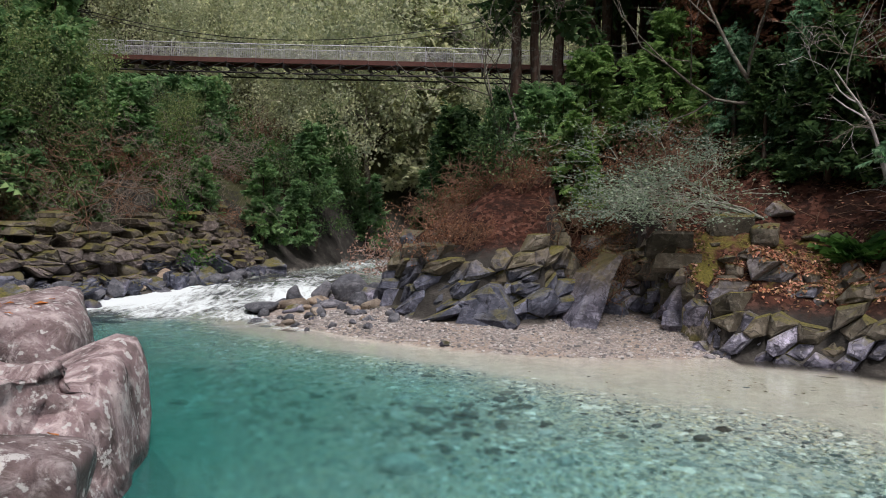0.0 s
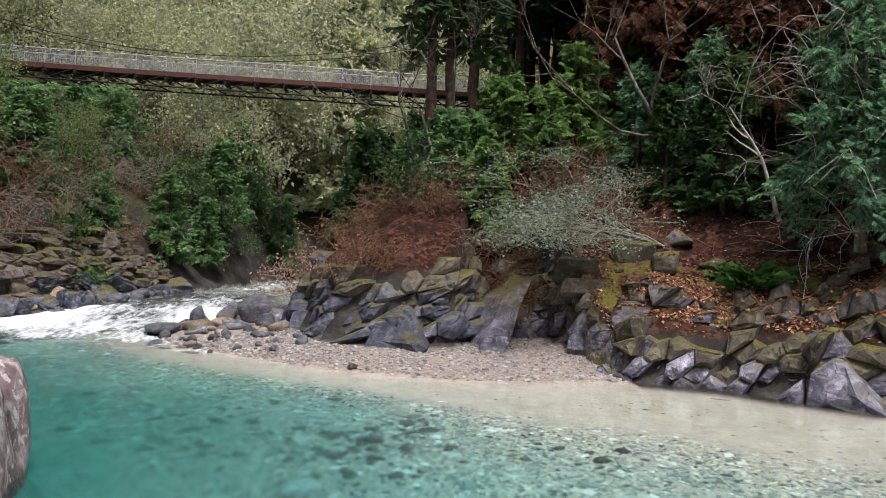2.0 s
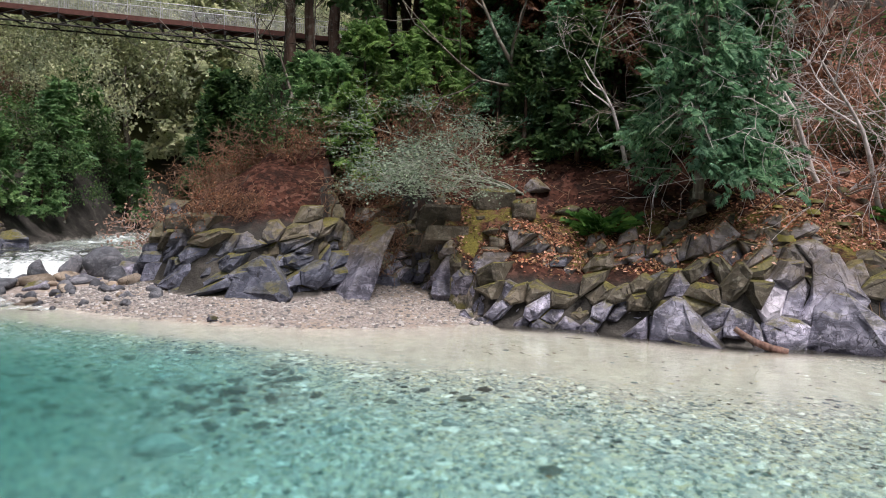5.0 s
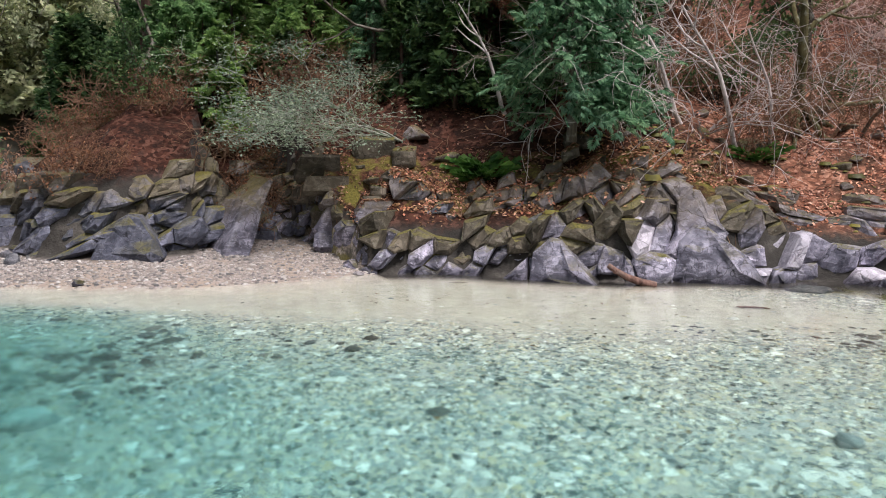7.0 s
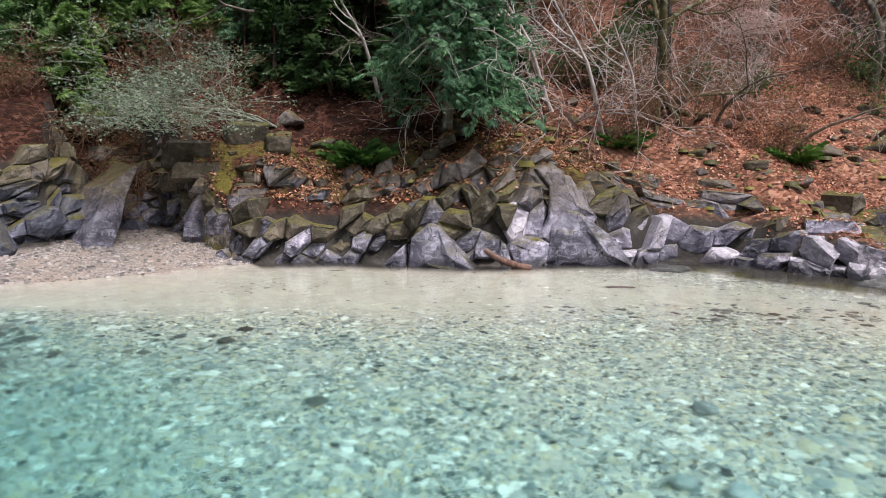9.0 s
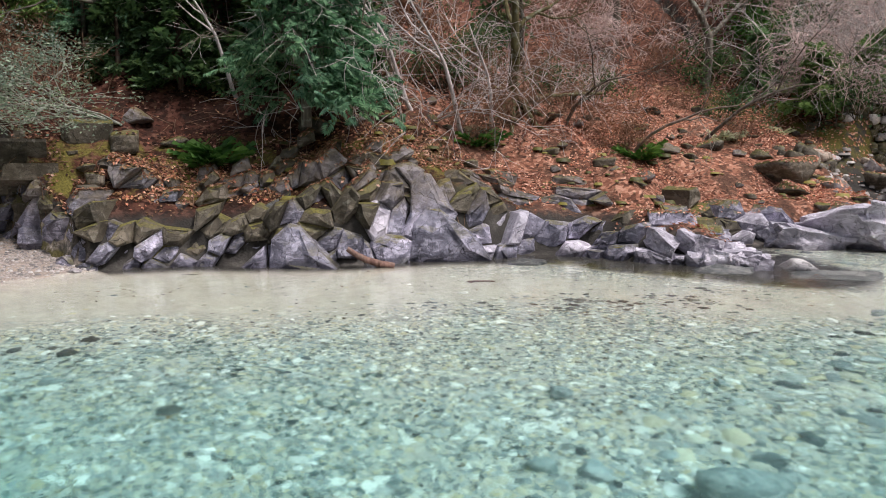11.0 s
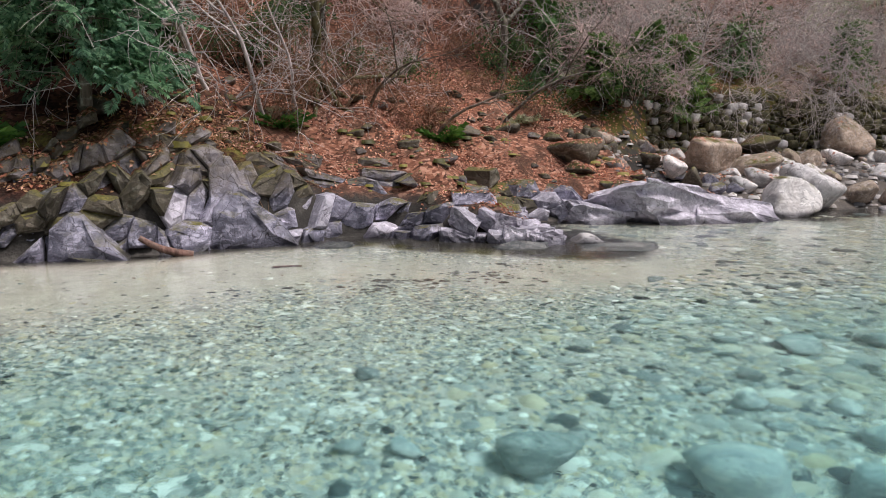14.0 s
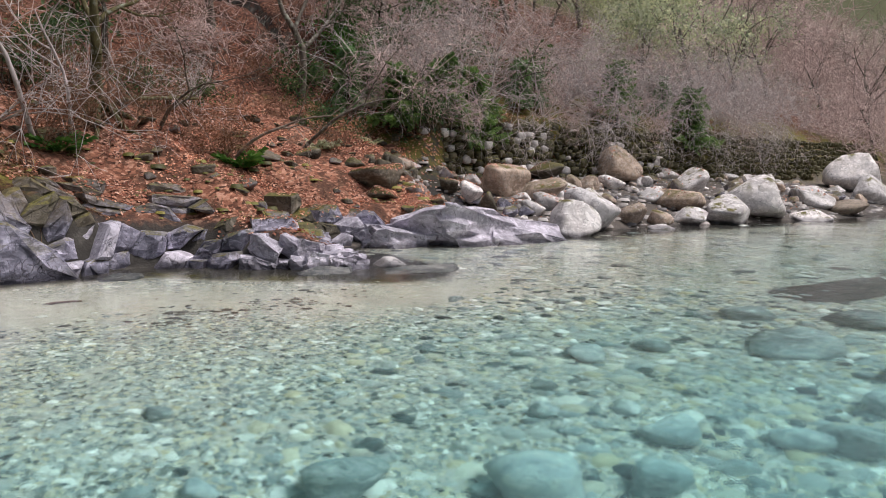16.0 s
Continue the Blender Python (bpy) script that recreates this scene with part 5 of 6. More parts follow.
def put(thing, x, y, scale=1.0, turn=0.0, label="", category="", group="", z=None, tilt=0.0, used=[]):
    """The first call moves the thing itself; later ones place copies."""
    z = ground_at(x, y) - 0.05 if z is None else z
    m = pose(x, y, z, tilt, 0, turn) @ Matrix.Diagonal((scale, scale, scale, 1))
    if thing in used:
        ob = copy_thing(thing, m @ Matrix.Diagonal((1 / thing.scale[0],) * 3 + (1,)))
    else:
        used.append(thing)
        ob = thing
        ob.matrix_basis = m
    return tagged(ob, label, category, group)


cedars = [conifer(401 + k, 24, .45, 3.6, 46, leaf_dark, bark_cedar, -.5, 1.5) for k in range(2)]
cypresses = [conifer(411 + k, 10, .03, 3.2, 76, leaf_cypress, bark_cedar, -.45, .98) for k in range(3)]
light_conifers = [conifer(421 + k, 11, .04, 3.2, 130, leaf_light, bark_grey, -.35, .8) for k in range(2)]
dark_trees = [leafy_tree(431 + k, 8, leaf_dark, bark_dark, 3, 26, .33, .62, cloud=.5) for k in range(2)]
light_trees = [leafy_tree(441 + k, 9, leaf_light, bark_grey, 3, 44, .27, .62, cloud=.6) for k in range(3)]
mid_trees = [leafy_tree(446 + k, 8, leaf_mid, bark_grey, 3, 46, .2, .62, cloud=.55) for k in range(2)]
bare_trees = [leafy_tree(451 + k, 10, None, bark_grey, 3 if k else 4, 0, spread=.5, kids=4, fine=.006) for k in range(3)]
drooping_trees = [leafy_tree(561 + k, 8, None, (twig_white, twig_grey, bark_grey)[k], 4, 0, spread=.5, kids=3, r=.085, fine=.004, rise=-.055, wobble=.13, lean=(-.45, -.7), twig=4) for k in range(3)]
dark_shrubs = [shrub(461 + k, 2.4, bark_dark, 6, 2, leaf_dark, 9, .2, cloud=.25, kids=4) for k in range(2)]
fresh_shrubs = [shrub(471 + k, 1.8, bark_dark, 6, 2, leaf_fresh, 9, .18, cloud=.22, kids=4) for k in range(2)]
rusty_shrubs = [shrub(481 + k, 2.0, twig_brown, 7, 2, leaf_rust, 3, .12, kids=5) for k in range(2)]
bare_shrubs = [shrub(491 + k, 2.6, twig_brown, 7, 2, kids=5, fine=.005) for k in range(2)]
pink_shrubs = [shrub(501 + k, 4.6, twig_pink, 7, 2, kids=7, r=.045, flat=.9, fine=.007, rise=-.06, twig=3) for k in range(3)]
arching = [shrub(571 + k, 6.0, twig_white, 7, 2, kids=6, r=.03, flat=.9, fine=.0045, rise=-.1, lean=(-.45, -.75), twig=4) for k in range(2)]
shade_conifers = [conifer(581 + k, 13, .16, 4.6, (150, 100)[k], (leaf_dead, leaf_dark)[k], bark_cedar, -.7, .55, 2.0, FAN, sprays=7) for k in range(2)]
dark_conifers = [conifer(591 + k, 10, .02, 2.6, 120, leaf_dark, bark_cedar, -.5, .85, sprays=4) for k in range(2)]
firs = [conifer(596 + k, 4.2, .1, 1.7, 44, leaf_fir, bark_dark, -.15, .5, spray=FAN) for k in range(2)]
tangles = [shrub(598 + k, 4.4, twig_grey, 9, 3, kids=4, r=.035, flat=.9, fine=.004, rise=-.05, twig=3) for k in range(2)]
pinkish = shrub(511, 3.0, twig_pink, 8, 2, leaf_pink, 9, .16, cloud=.25, kids=4)

# the right bank, thing by thing
lichen_bush = shrub(521, 4.6, twig_lichen, 8, 3, leaf_grey, 12, .115, .55, .45, 4, (-1.0, -.15), .2, .045, "lichen_shrub", fine=.004, rise=-.02, up=(.15, .85), hang=-.5)
put(lichen_bush, 10.3, 22.6, .9, 0, "pale grey-green lichened shrub leaning over the rocks", "shrub", z=3.75)
lichen_bush.matrix_basis = pose(10.0, 22.6, 3.9) @ Matrix.Diagonal((1.15, .95, .68, 1))
hinoki = conifer(531, 8, .1, 2.8, 54, leaf_hinoki, bark_grey, -.7, .46, 2.2, FAN, 1.5, 12)
put(hinoki, 13.9, 18.6, .88, 0, "drooping blue-green cypress with flat scaly sprays above the ledge", "conifer tree", z=4.2)
put(hinoki, 17.0, 21.5, .9, 130, "blue-green cypress hanging over the dark slope", "conifer tree")
put(hinoki, 12.6, 25.6, .7, 200, "blue-green cypress hanging over the dark slope", "conifer tree")
put(hinoki, 10.6, 27.0, .55, 60, "blue-green cypress hanging over the dark slope", "conifer tree")
put(cypresses[0], 11.5, 29.5, .6, 40, "green cypress on the dark slope", "conifer tree")
mossy_tree = leafy_tree(541, 10, None, bark_moss, 4, 0, spread=.55, kids=4, r=.26)
put(mossy_tree, 23.0, 18.2, 1, 30, "bare tree with a thick mossy trunk and exposed roots", "tree")
for k, (dx, dy) in enumerate([(-.9, -.7), (.9, -.8), (.2, -1.2), (-1.3, 0), (1.3, .1)]):
    pts = [(0, 0, .7), (dx * .35, dy * .35, .3), (dx * .8, dy * .8, ground_at(23 + dx * .8, 18.2 + dy * .8) - ground_at(23, 18.2) + .1), (dx * 1.4, dy * 1.4, ground_at(23 + dx * 1.4, 18.2 + dy * 1.4) - ground_at(23, 18.2) - .05)]
    V, F = tubes([(*a, .16 - .035 * j, *b, .13 - .035 * j) for j, (a, b) in enumerate(zip(pts[:-1], pts[1:]))], 7)
    part("root", make_mesh("root", V, [F], bark_moss), mossy_tree, m=pose(0, 0, 0, 0, 0, -30))
leaning = leafy_tree(551, 12, None, bark_grey, 3, 0, spread=.5, kids=4, lean=(-1.2, -.3), r=.14)
put(leaning, 13.6, 25.5, 1, 0, "bare lichened tree leaning steeply to one side", "tree")
for x, y, s in [(1.9, 29.5, .45)]:
    put(bare_trees[0], x, y, s * 2, x * 40, "dark bare trunks in front of the footbridge", "tree")
for x, y in [(6.4, 44), (8.2, 44.5), (9.2, 44), (2.9, 31), (3.75, 31.6)]:
    put(cedars[int(x) % 2], x, y, 1 if y > 40 else .68, x * 77, "tall straight cedar with reddish bark", "conifer tree", "cedars by the footbridge")

rng = np.random.default_rng(77)


def clear_of_path(x, y, r=3.0):
    return math.hypot(x - 0.9, y + 0.3) > r


def tall(thing):
    return max((Vector(c).z for o in thing.children_recursive for c in o.bound_box), default=3)


def plant(n, area, kinds, dmin, dmax, scale, group, zmax=80):
    """Plants scattered over a part of the plan, between two distances from the water."""
    made = 0
    for trial in range(n * 12):
        if made >= n:
            return
        x, y = rng.uniform(area[0], area[1]), rng.uniform(area[2], area[3])
        z, _, riv, d = ground_info(x, y)
        if riv or not dmin < d < dmax or z > zmax or not clear_of_path(x, y, 4):
            continue
        thing, label, category = kinds[rng.integers(len(kinds))]
        size = rng.uniform(*scale)
        way = (x - .67) / (y + .45) if y > 3 else 9
        if thing in cedars and .0 < way < .31 and y < 53:
            continue
        if -.54 < way < .31 and y < 53.5:
            room = 3.2 + .205 * y - z
            if way > -.2 or room > -.5:
                size = min(size, room / tall(thing))
            if way < -.2 and room < 1:
                continue
            if size < (.3 if way > -.2 else .14) and (z < .205 * y + .5 or way < -.2):
                continue
            if size < .25:
                continue
        put(thing, x, y, size, rng.uniform(0, 360), label, category, group)
        made += 1


T_CEDAR = [(t, "tall dark cedar on the hillside", "conifer tree") for t in cedars]
T_CYP = [(t, "dense green cypress on the slope", "conifer tree") for t in cypresses]
T_LCON = [(t, "yellow-green conifer on the far slope, haze painted into its leaves", "conifer tree") for t in light_conifers]
T_DARK = [(t, "dark evergreen tree in the shade", "tree") for t in dark_trees]
T_LIGHT = [(t, "light green leafy tree on the slope, haze painted into its leaves", "tree") for t in light_trees]
T_MID = [(t, "green leafy tree on the upstream bank", "tree") for t in mid_trees]
T_BARE = [(t, "bare grey winter tree", "tree") for t in bare_trees]
S_DARK = [(t, "dark evergreen shrub on the bank", "shrub") for t in dark_shrubs]
S_FRESH = [(t, "fresh green leafy shrub on the bank", "shrub") for t in fresh_shrubs]
S_RUST = [(t, "brown shrub with withered leaves", "shrub") for t in rusty_shrubs]
S_BARE = [(t, "bare brown twiggy shrub on the bank", "shrub") for t in bare_shrubs]
T_DROOP = [(t, "bare pale tree with twigs drooping over the slope", "tree") for t in drooping_trees]
S_PINK = [(t, "bare pinkish twiggy bush hanging over the stone wall", "shrub") for t in pink_shrubs]
# hillside of the right bank
for k, (x, y) in enumerate([(12.4, 29.6), (13.2, 33.5), (16.2, 28.8), (15.5, 32.5), (19.6, 25.6), (18.4, 29.5)]):
    put(shade_conifers[k % 2], x, y, 1, 70 * k, ("broad conifer with dead brown sprays shading the slope", "broad dark conifer shading the slope")[k % 2], "conifer tree", "trees of the wooded hillside")
for k, (x, y, sc) in enumerate([(14.6, 25.0, .7), (17.6, 23.4, .6), (12.2, 30.5, .8)]):
    put(shade_conifers[0], x, y, sc, 95 * k, "conifer with hanging dead brown sprays", "conifer tree", "trees of the wooded hillside")
plant(60, (5, 22, 34, 58), T_CEDAR, 7.5, 40, (.9, 1.2), "cedars of the wooded hillside")
plant(14, (4, 26, 34, 60), T_CYP + T_DARK, 7, 40, (.8, 1.25), "trees of the wooded hillside")
plant(22, (-1, 8, 26, 48), T_DARK + T_CYP + T_BARE, 4, 22, (.4, .7), "trees of the wooded hillside")
plant(46, (18, 66, 14, 60), T_BARE + T_BARE + T_DARK, 9, 50, (.8, 1.3), "trees of the wooded hillside")
plant(26, (45, 95, -14, 50), T_BARE + T_LIGHT + T_BARE, 13, 50, (.8, 1.3), "trees of the wooded hillside")
plant(48, (-1.0, 9.0, 22.8, 31), S_RUST + S_BARE + S_RUST, 2.4, 9, (.5, .95), "shrubs on the crag")
for k, (x, y, sc) in enumerate([(.3, 30.6, .52), (-.6, 33.2, .45), (.9, 33.0, .5), (-.8, 29.0, .3), (1.6, 28.6, .34)]):
    put(dark_conifers[k % 2], x, y, sc, 70 * k, "dense dark conifer at the corner of the crag", "conifer tree", "dark conifers of the crag")
# added conifers whose dark foliage stands for the deep shade on the slope
for k, (x, y, sc) in enumerate([(12.6, 24.0, .55), (14.9, 22.6, .55), (11.0, 25.2, .42), (17.4, 20.9, .55)]):
    put(dark_conifers[k % 2], x, y, sc, 85 * k, "dense dark conifer added to stand for the slope's darkness", "conifer tree", "dark conifers of the slope")
for k, (x, y, sc) in enumerate([(4.7, 26.2, .9), (6.9, 26.8, .8), (5.6, 28.4, 1.0), (8.6, 28.2, 1.1)]):
    put(firs[k % 2], x, y, sc, 60 * k, "small bright green fir with level sprays", "conifer tree", "firs above the crag")
for k, (x, y, sc) in enumerate([(-15.4, 32.6, .9), (-17.0, 34.0, 1.0), (-18.6, 31.6, .9), (-13.4, 37.5, .8), (-17.5, 37.5, 1.1), (-14.5, 41.5, 1.1), (-21.0, 33.0, 1.0)]):
    put(tangles[k % 2], x, y, sc, 80 * k, "bare grey-brown tangled bush over the rapids", "shrub", "bare bushes of the upstream bank")
plant(40, (9, 30, 15, 32), S_BARE + S_DARK + S_RUST + S_BARE, 5.0, 18, (.6, 1.1), "shrubs of the leafy slope")
plant(34, (22, 60, 8, 40), S_BARE + S_RUST + S_DARK + S_BARE, 7, 22, (.7, 1.2), "shrubs of the leafy slope")
plant(20, (38, 68, -18, 30), S_PINK, 10.4, 38, (.9, 1.4), "bushes above the stone wall")
plant(12, (40, 70, -12, 18), T_DROOP, 10.5, 17, (.7, 1.1), "bare trees above the stone wall")
plant(30, (38, 70, -16, 18), [(t, "pale bare bush arching over the stone wall", "shrub") for t in arching], 10.0, 14.5, (.8, 1.4), "bushes above the stone wall")
plant(2, (16, 38, 10, 24), [(t, "pale bare bush arching over the slope", "shrub") for t in arching], 7, 12, (.6, 1.0), "bare trees of the leafy slope")
def thicket(n, area, kinds, dmin, dmax, scale, mat, name, label, seed):
    """Far bushes that nobody could count, joined."""
    rng = np.random.default_rng(seed)
    VV, FF, base, made = [], [], 0, 0
    for trial in range(n * 12):
        x, y = rng.uniform(area[0], area[1]), rng.uniform(area[2], area[3])
        z, _, riv, d = ground_info(x, y)
        if riv or not dmin < d < dmax or made >= n:
            continue
        made += 1
        M = np.array(pose(x, y, z - .05, 0, 0, rng.uniform(0, 360)))[:3] * 1.0
        s = rng.uniform(*scale)
        for ob in kinds[made % len(kinds)].children:
            me = ob.data
            co = np.empty(len(me.vertices) * 3, np.float32)
            me.vertices.foreach_get("co", co)
            ix = np.empty(len(me.loops), np.int32)
            me.loops.foreach_get("vertex_index", ix)
            VV.append(co.reshape(-1, 3) * s @ M[:, :3].T + M[:, 3])
            FF.append(ix.reshape(-1, 4) + base)
            base += len(me.vertices)
    return tagged(new(name, make_mesh(name, np.concatenate(VV), [np.concatenate(FF)], mat)), label, "bushes", kind="stuff")


thicket(16, (64, 150, -34, 60), pink_shrubs, 11, 60, (1.2, 2.0), twig_pink, "far_bushes", "pinkish bare bushes of the far downstream slope", 301)
thicket(24, (72, 145, -56, -8), pink_shrubs, 8, 60, (1.3, 2.2), twig_pink, "far_bushes", "pinkish bare bushes beyond the end of the wall", 302)
thicket(30, (95, 200, -80, 40), pink_shrubs[:2], 14, 140, (2.4, 3.6), twig_pink, "far_bushes", "pinkish bare bushes on the far hill", 303)
plant(16, (62, 130, -30, 40), T_BARE, 12, 60, (1.0, 1.6), "trees of the wooded hillside")
# both sides upstream and the far slope
plant(84, (-36, -8, 20, 50), T_CYP + T_MID + T_BARE[:1] + T_CYP + T_MID, 6.5, 26, (.5, 1.05), "trees of the upstream bank")
plant(60, (-26, -6, 24, 60), S_DARK + S_FRESH + S_BARE + S_RUST, 6.5, 14, (.8, 1.5), "shrubs of the upstream bank")
# far trees carry painted haze in their pale leaves
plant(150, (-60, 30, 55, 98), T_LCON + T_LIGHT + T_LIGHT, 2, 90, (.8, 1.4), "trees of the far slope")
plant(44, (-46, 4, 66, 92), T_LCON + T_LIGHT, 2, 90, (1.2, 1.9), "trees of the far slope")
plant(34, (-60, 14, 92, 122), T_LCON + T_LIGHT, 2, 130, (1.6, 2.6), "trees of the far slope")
plant(46, (-26, -9, 25, 50), T_CYP + S_FRESH + S_RUST + S_BARE, 6.5, 15, (.5, .9), "shrubs of the upstream bank")
plant(46, (-24, -8, 25, 50), T_MID + S_FRESH + S_BARE + T_CYP + S_DARK, 5.2, 15, (.45, .95), "shrubs of the upstream bank")
plant(30, (-20, -8, 26, 48), S_FRESH + S_BARE + S_RUST, 4.2, 7, (.6, 1.0), "shrubs of the upstream bank")
plant(20, (-40, -8, -10, 20), T_CYP + T_MID, 6, 30, (.8, 1.2), "trees of the upstream bank")
# unseen trees behind the camera, added to close in light and reflections
plant(24, (-20, 60, -80, -28), T_CYP + T_LIGHT + T_CEDAR, 7, 30, (.8, 1.2), "trees of the near bank")
plant(34, (-15, 6, 33, 62), S_DARK + S_FRESH + S_RUST, .7, 7, (.7, 1.4), "shrubs of the gorge")
plant(16, (-11, 3, 42, 60), T_DARK + T_CYP, .6, 12, (.4, .75), "trees of the gorge")
for k, (x, y, sc) in enumerate([(18.8, 19.6, 1.1), (21.5, 18.0, .9), (15.2, 22.4, .9), (24.5, 17.4, 1.0), (28.0, 16.2, 1.0), (32.0, 15.2, 1.1)]):
    put(drooping_trees[0 if k == 1 else 1 + k % 2], x, y, sc, 15 * k - 30, "bare pale tree with twigs drooping over the ledge", "tree", "bare trees of the leafy slope")
for k, (x, y, sc) in enumerate([(18.6, 18.9, 1.0), (20.6, 18.4, 1.15), (16.0, 19.6, 1.05), (14.0, 22.6, .9)]):
    put(drooping_trees[0], x, y, sc, (-50, -38, -62, -30)[k], "whitish lichened tree sweeping its bare boughs over the slope", "tree", "bare trees of the leafy slope")
for k, (x, y, sc) in enumerate([(43.5, 17.5, 1.4), (42.2, 17.0, 1.2), (51.4, 8.6, 1.5), (50.4, 8.4, 1.2), (62.5, 0.5, 1.6)]):
    put(fresh_shrubs[k % 2], x, y, sc, 50 * k, "fresh green leafy shrub above the stone wall", "shrub", "bushes above the stone wall")
for k, (x, y, sc) in enumerate([(16.4, 21.4, .9), (18.0, 20.6, 1.0), (19.6, 19.2, .9)]):
    put(arching[k % 2], x, y, sc, 30 * k - 40, "bare pale bush arching over the dark slope", "shrub", "bare trees of the leafy slope")
for k, (x, y) in enumerate([(40.0, 10.6), (42.4, 9.0), (44.4, 7.4), (46.4, 5.8), (48.2, 4.2), (49.8, 2.6), (51.6, .9), (53.4, -.9), (55.4, -3.2), (58.6, -5.2), (61.5, -7.0), (65, -9.2)]):
    put(arching[k % 2] if k % 3 else pink_shrubs[k % 3], x, y, .55 + .1 * (k % 3), -35 + 25 * math.sin(5 * k), "bare twiggy bush hanging down over the stone wall", "shrub", "bushes above the stone wall", z=5.75, tilt=62)
for k, (x, y, sc) in enumerate([(17.0, 23.4, 1.0)]):
    put(pink_shrubs[k % 3], x, y, sc, 50 * k, "bare pinkish twiggy bush on the dark slope", "shrub", "bare trees of the leafy slope")
for k, (x, y, sc) in enumerate([(40.6, 10.9, 1.0), (42.6, 9.6, 1.1), (38.6, 12.6, .9), (51.5, 2.2, 1.0), (55.5, -2.4, 1.1)]):
    put(firs[k % 2], x, y, sc, 66 * k, "low green conifer above the river bank", "conifer tree", "low conifers of the downstream bank")
for k, (x, y, sc) in enumerate([(39.2, 15.8, .36), (40.6, 15.2, .3), (47.6, 7.9, .32), (48.8, 7.2, .26), (56.5, -.6, .3)]):
    put(cypresses[k % 3], x, y, sc, 50 * k, "small green cypress above the stone wall", "conifer tree", "cypresses above the stone wall")
for k, (x, y, sc) in enumerate([(-14.5, 33.5, .3), (-16.2, 32.8, .36), (-13.6, 35.5, .32), (-18.2, 31.8, .4), (-15.4, 36.5, .36), (-12.8, 38.0, .3), (-17.5, 35.0, .4), (-20.0, 33.0, .42)]):
    put(cypresses[k % 3] if k % 2 else fresh_shrubs[k // 2 % 2], x, y, sc * (1 if k % 2 else 2.6), 80 * k, "green shrubby growth on the steep rocky bank", "shrub", "shrubs of the upstream bank")
put(pinkish, -3.2, 41.5, 1.3, 0, "shrub with pale pinkish withered leaves", "shrub")
put(bare_shrubs[0], -16.5, 33.0, 2.0, 10, "large bare brown shrub beside the rapids", "shrub")


# two added trees that cover and shade the too bright slope
for x, y, k, sc in [(13.0, 24.6, 0, .6), (16.6, 22.4, 0, .5)]:
    put(dark_trees[k], x, y, sc, x * 50, "dark evergreen tree added to darken the slope", "tree", "trees of the wooded hillside")


def fern(seed, size, leaf):
    """A rosette of arching fronds."""
    rng = np.random.default_rng(seed)
    thing = new("fern")
    n = 16
    an = rng.uniform(0, 2 * np.pi, n)
    fw = np.stack([np.cos(an), np.sin(an), rng.uniform(.2, .9, n)], 1)
    R = frames_of(fw, np.repeat([[0, 0, 1.0]], n, 0))
    for k in range(n):
        V, F = scatter(*FROND, R[k:k + 1], np.array([size * rng.uniform(.7, 1.2)]), np.zeros((1, 3)))
        part("frond", make_mesh("fern_frond", V, [F], leaf, False), thing)
    return thing


ferns = [fern(701, .8, leaf_fresh), fern(702, .7, leaf_light)]
for k, (x, y) in enumerate([(11.4, 20.3), (11.7, 20.6), (12.0, 20.2), (5.0, 27.0), (5.6, 27.4), (4.4, 26.6), (6.2, 28), (33, 14.5), (27.5, 15.5), (36.5, 13.6), (20.5, 17.5), (40, 14.5)]):
    put(ferns[k % 2 if k > 2 else 0], x, y, 1 + .25 * (k % 3), 40 * k, "green fern tuft on the mossy slope", "fern", "ferns of the slope")

# mossy stones lying on the leafy slope
rng = np.random.default_rng(23)
for k in range(300):
    x, y = rng.uniform(8, 44), rng.uniform(6, 24)
    z, li, riv, d = ground_info(x, y)
    if riv or d < 1.6 or d > 11 or li < .5:
        continue
    r = rng.uniform(.1, .62) * rng.uniform(.4, 1)
    kind = [boulder_moss, boulder_moss, block_moss, boulder_grey][k % 4]
    place(kind[k % len(kind)], "slope_stone", x, y, z + r * .15, r * rng.uniform(.9, 1.5), r, r * rng.uniform(.5, .8), rng.uniform(0, 360), label="mossy stone half buried in fallen leaves", category="stone", group="stones of the leafy slope")

# ---- fallen leaves, pebbles ----
def pebble_material(name, stops):
    m, N, L, b = material(name, 0.6, 0.35)
    geo = N.new("ShaderNodeNewGeometry")
    col = ramp(N, L, geo.outputs["Random Per Island"], stops)
    n = noise_node(N, L, 20, 5, 0.7, geo.outputs["Position"])
    L.new(mix(N, L, 0.6, col, ramp(N, L, n, [(0.3, (0.6, 0.6, 0.6)), (0.7, (1.2, 1.2, 1.2))]), "MULTIPLY"), b.inputs["Base Color"])
    return m


pebbles_shore = pebble_material("shore_pebbles", [(0, (0.12, 0.115, 0.12)), (.35, (0.24, 0.22, 0.21)), (.7, (0.37, 0.33, 0.31)), (1, (0.58, 0.55, 0.54))])
pebbles_bed = pebble_material("bed_pebbles", [(0, (0.02, 0.025, 0.03)), (.14, (0.08, 0.11, 0.12)), (.3, (0.28, 0.33, 0.34)), (.6, (0.44, 0.46, 0.43)), (.8, (0.5, 0.44, 0.28)), (.94, (0.66, 0.68, 0.64)), (1, (0.92, 0.92, 0.9))])


pebbles_drift = pebble_material("drift_stones", [(0, (0.02, 0.02, 0.018)), (.4, (0.07, 0.07, 0.065)), (.7, (0.18, 0.17, 0.15)), (.9, (0.38, 0.38, 0.36)), (1, (0.8, 0.8, 0.78))])


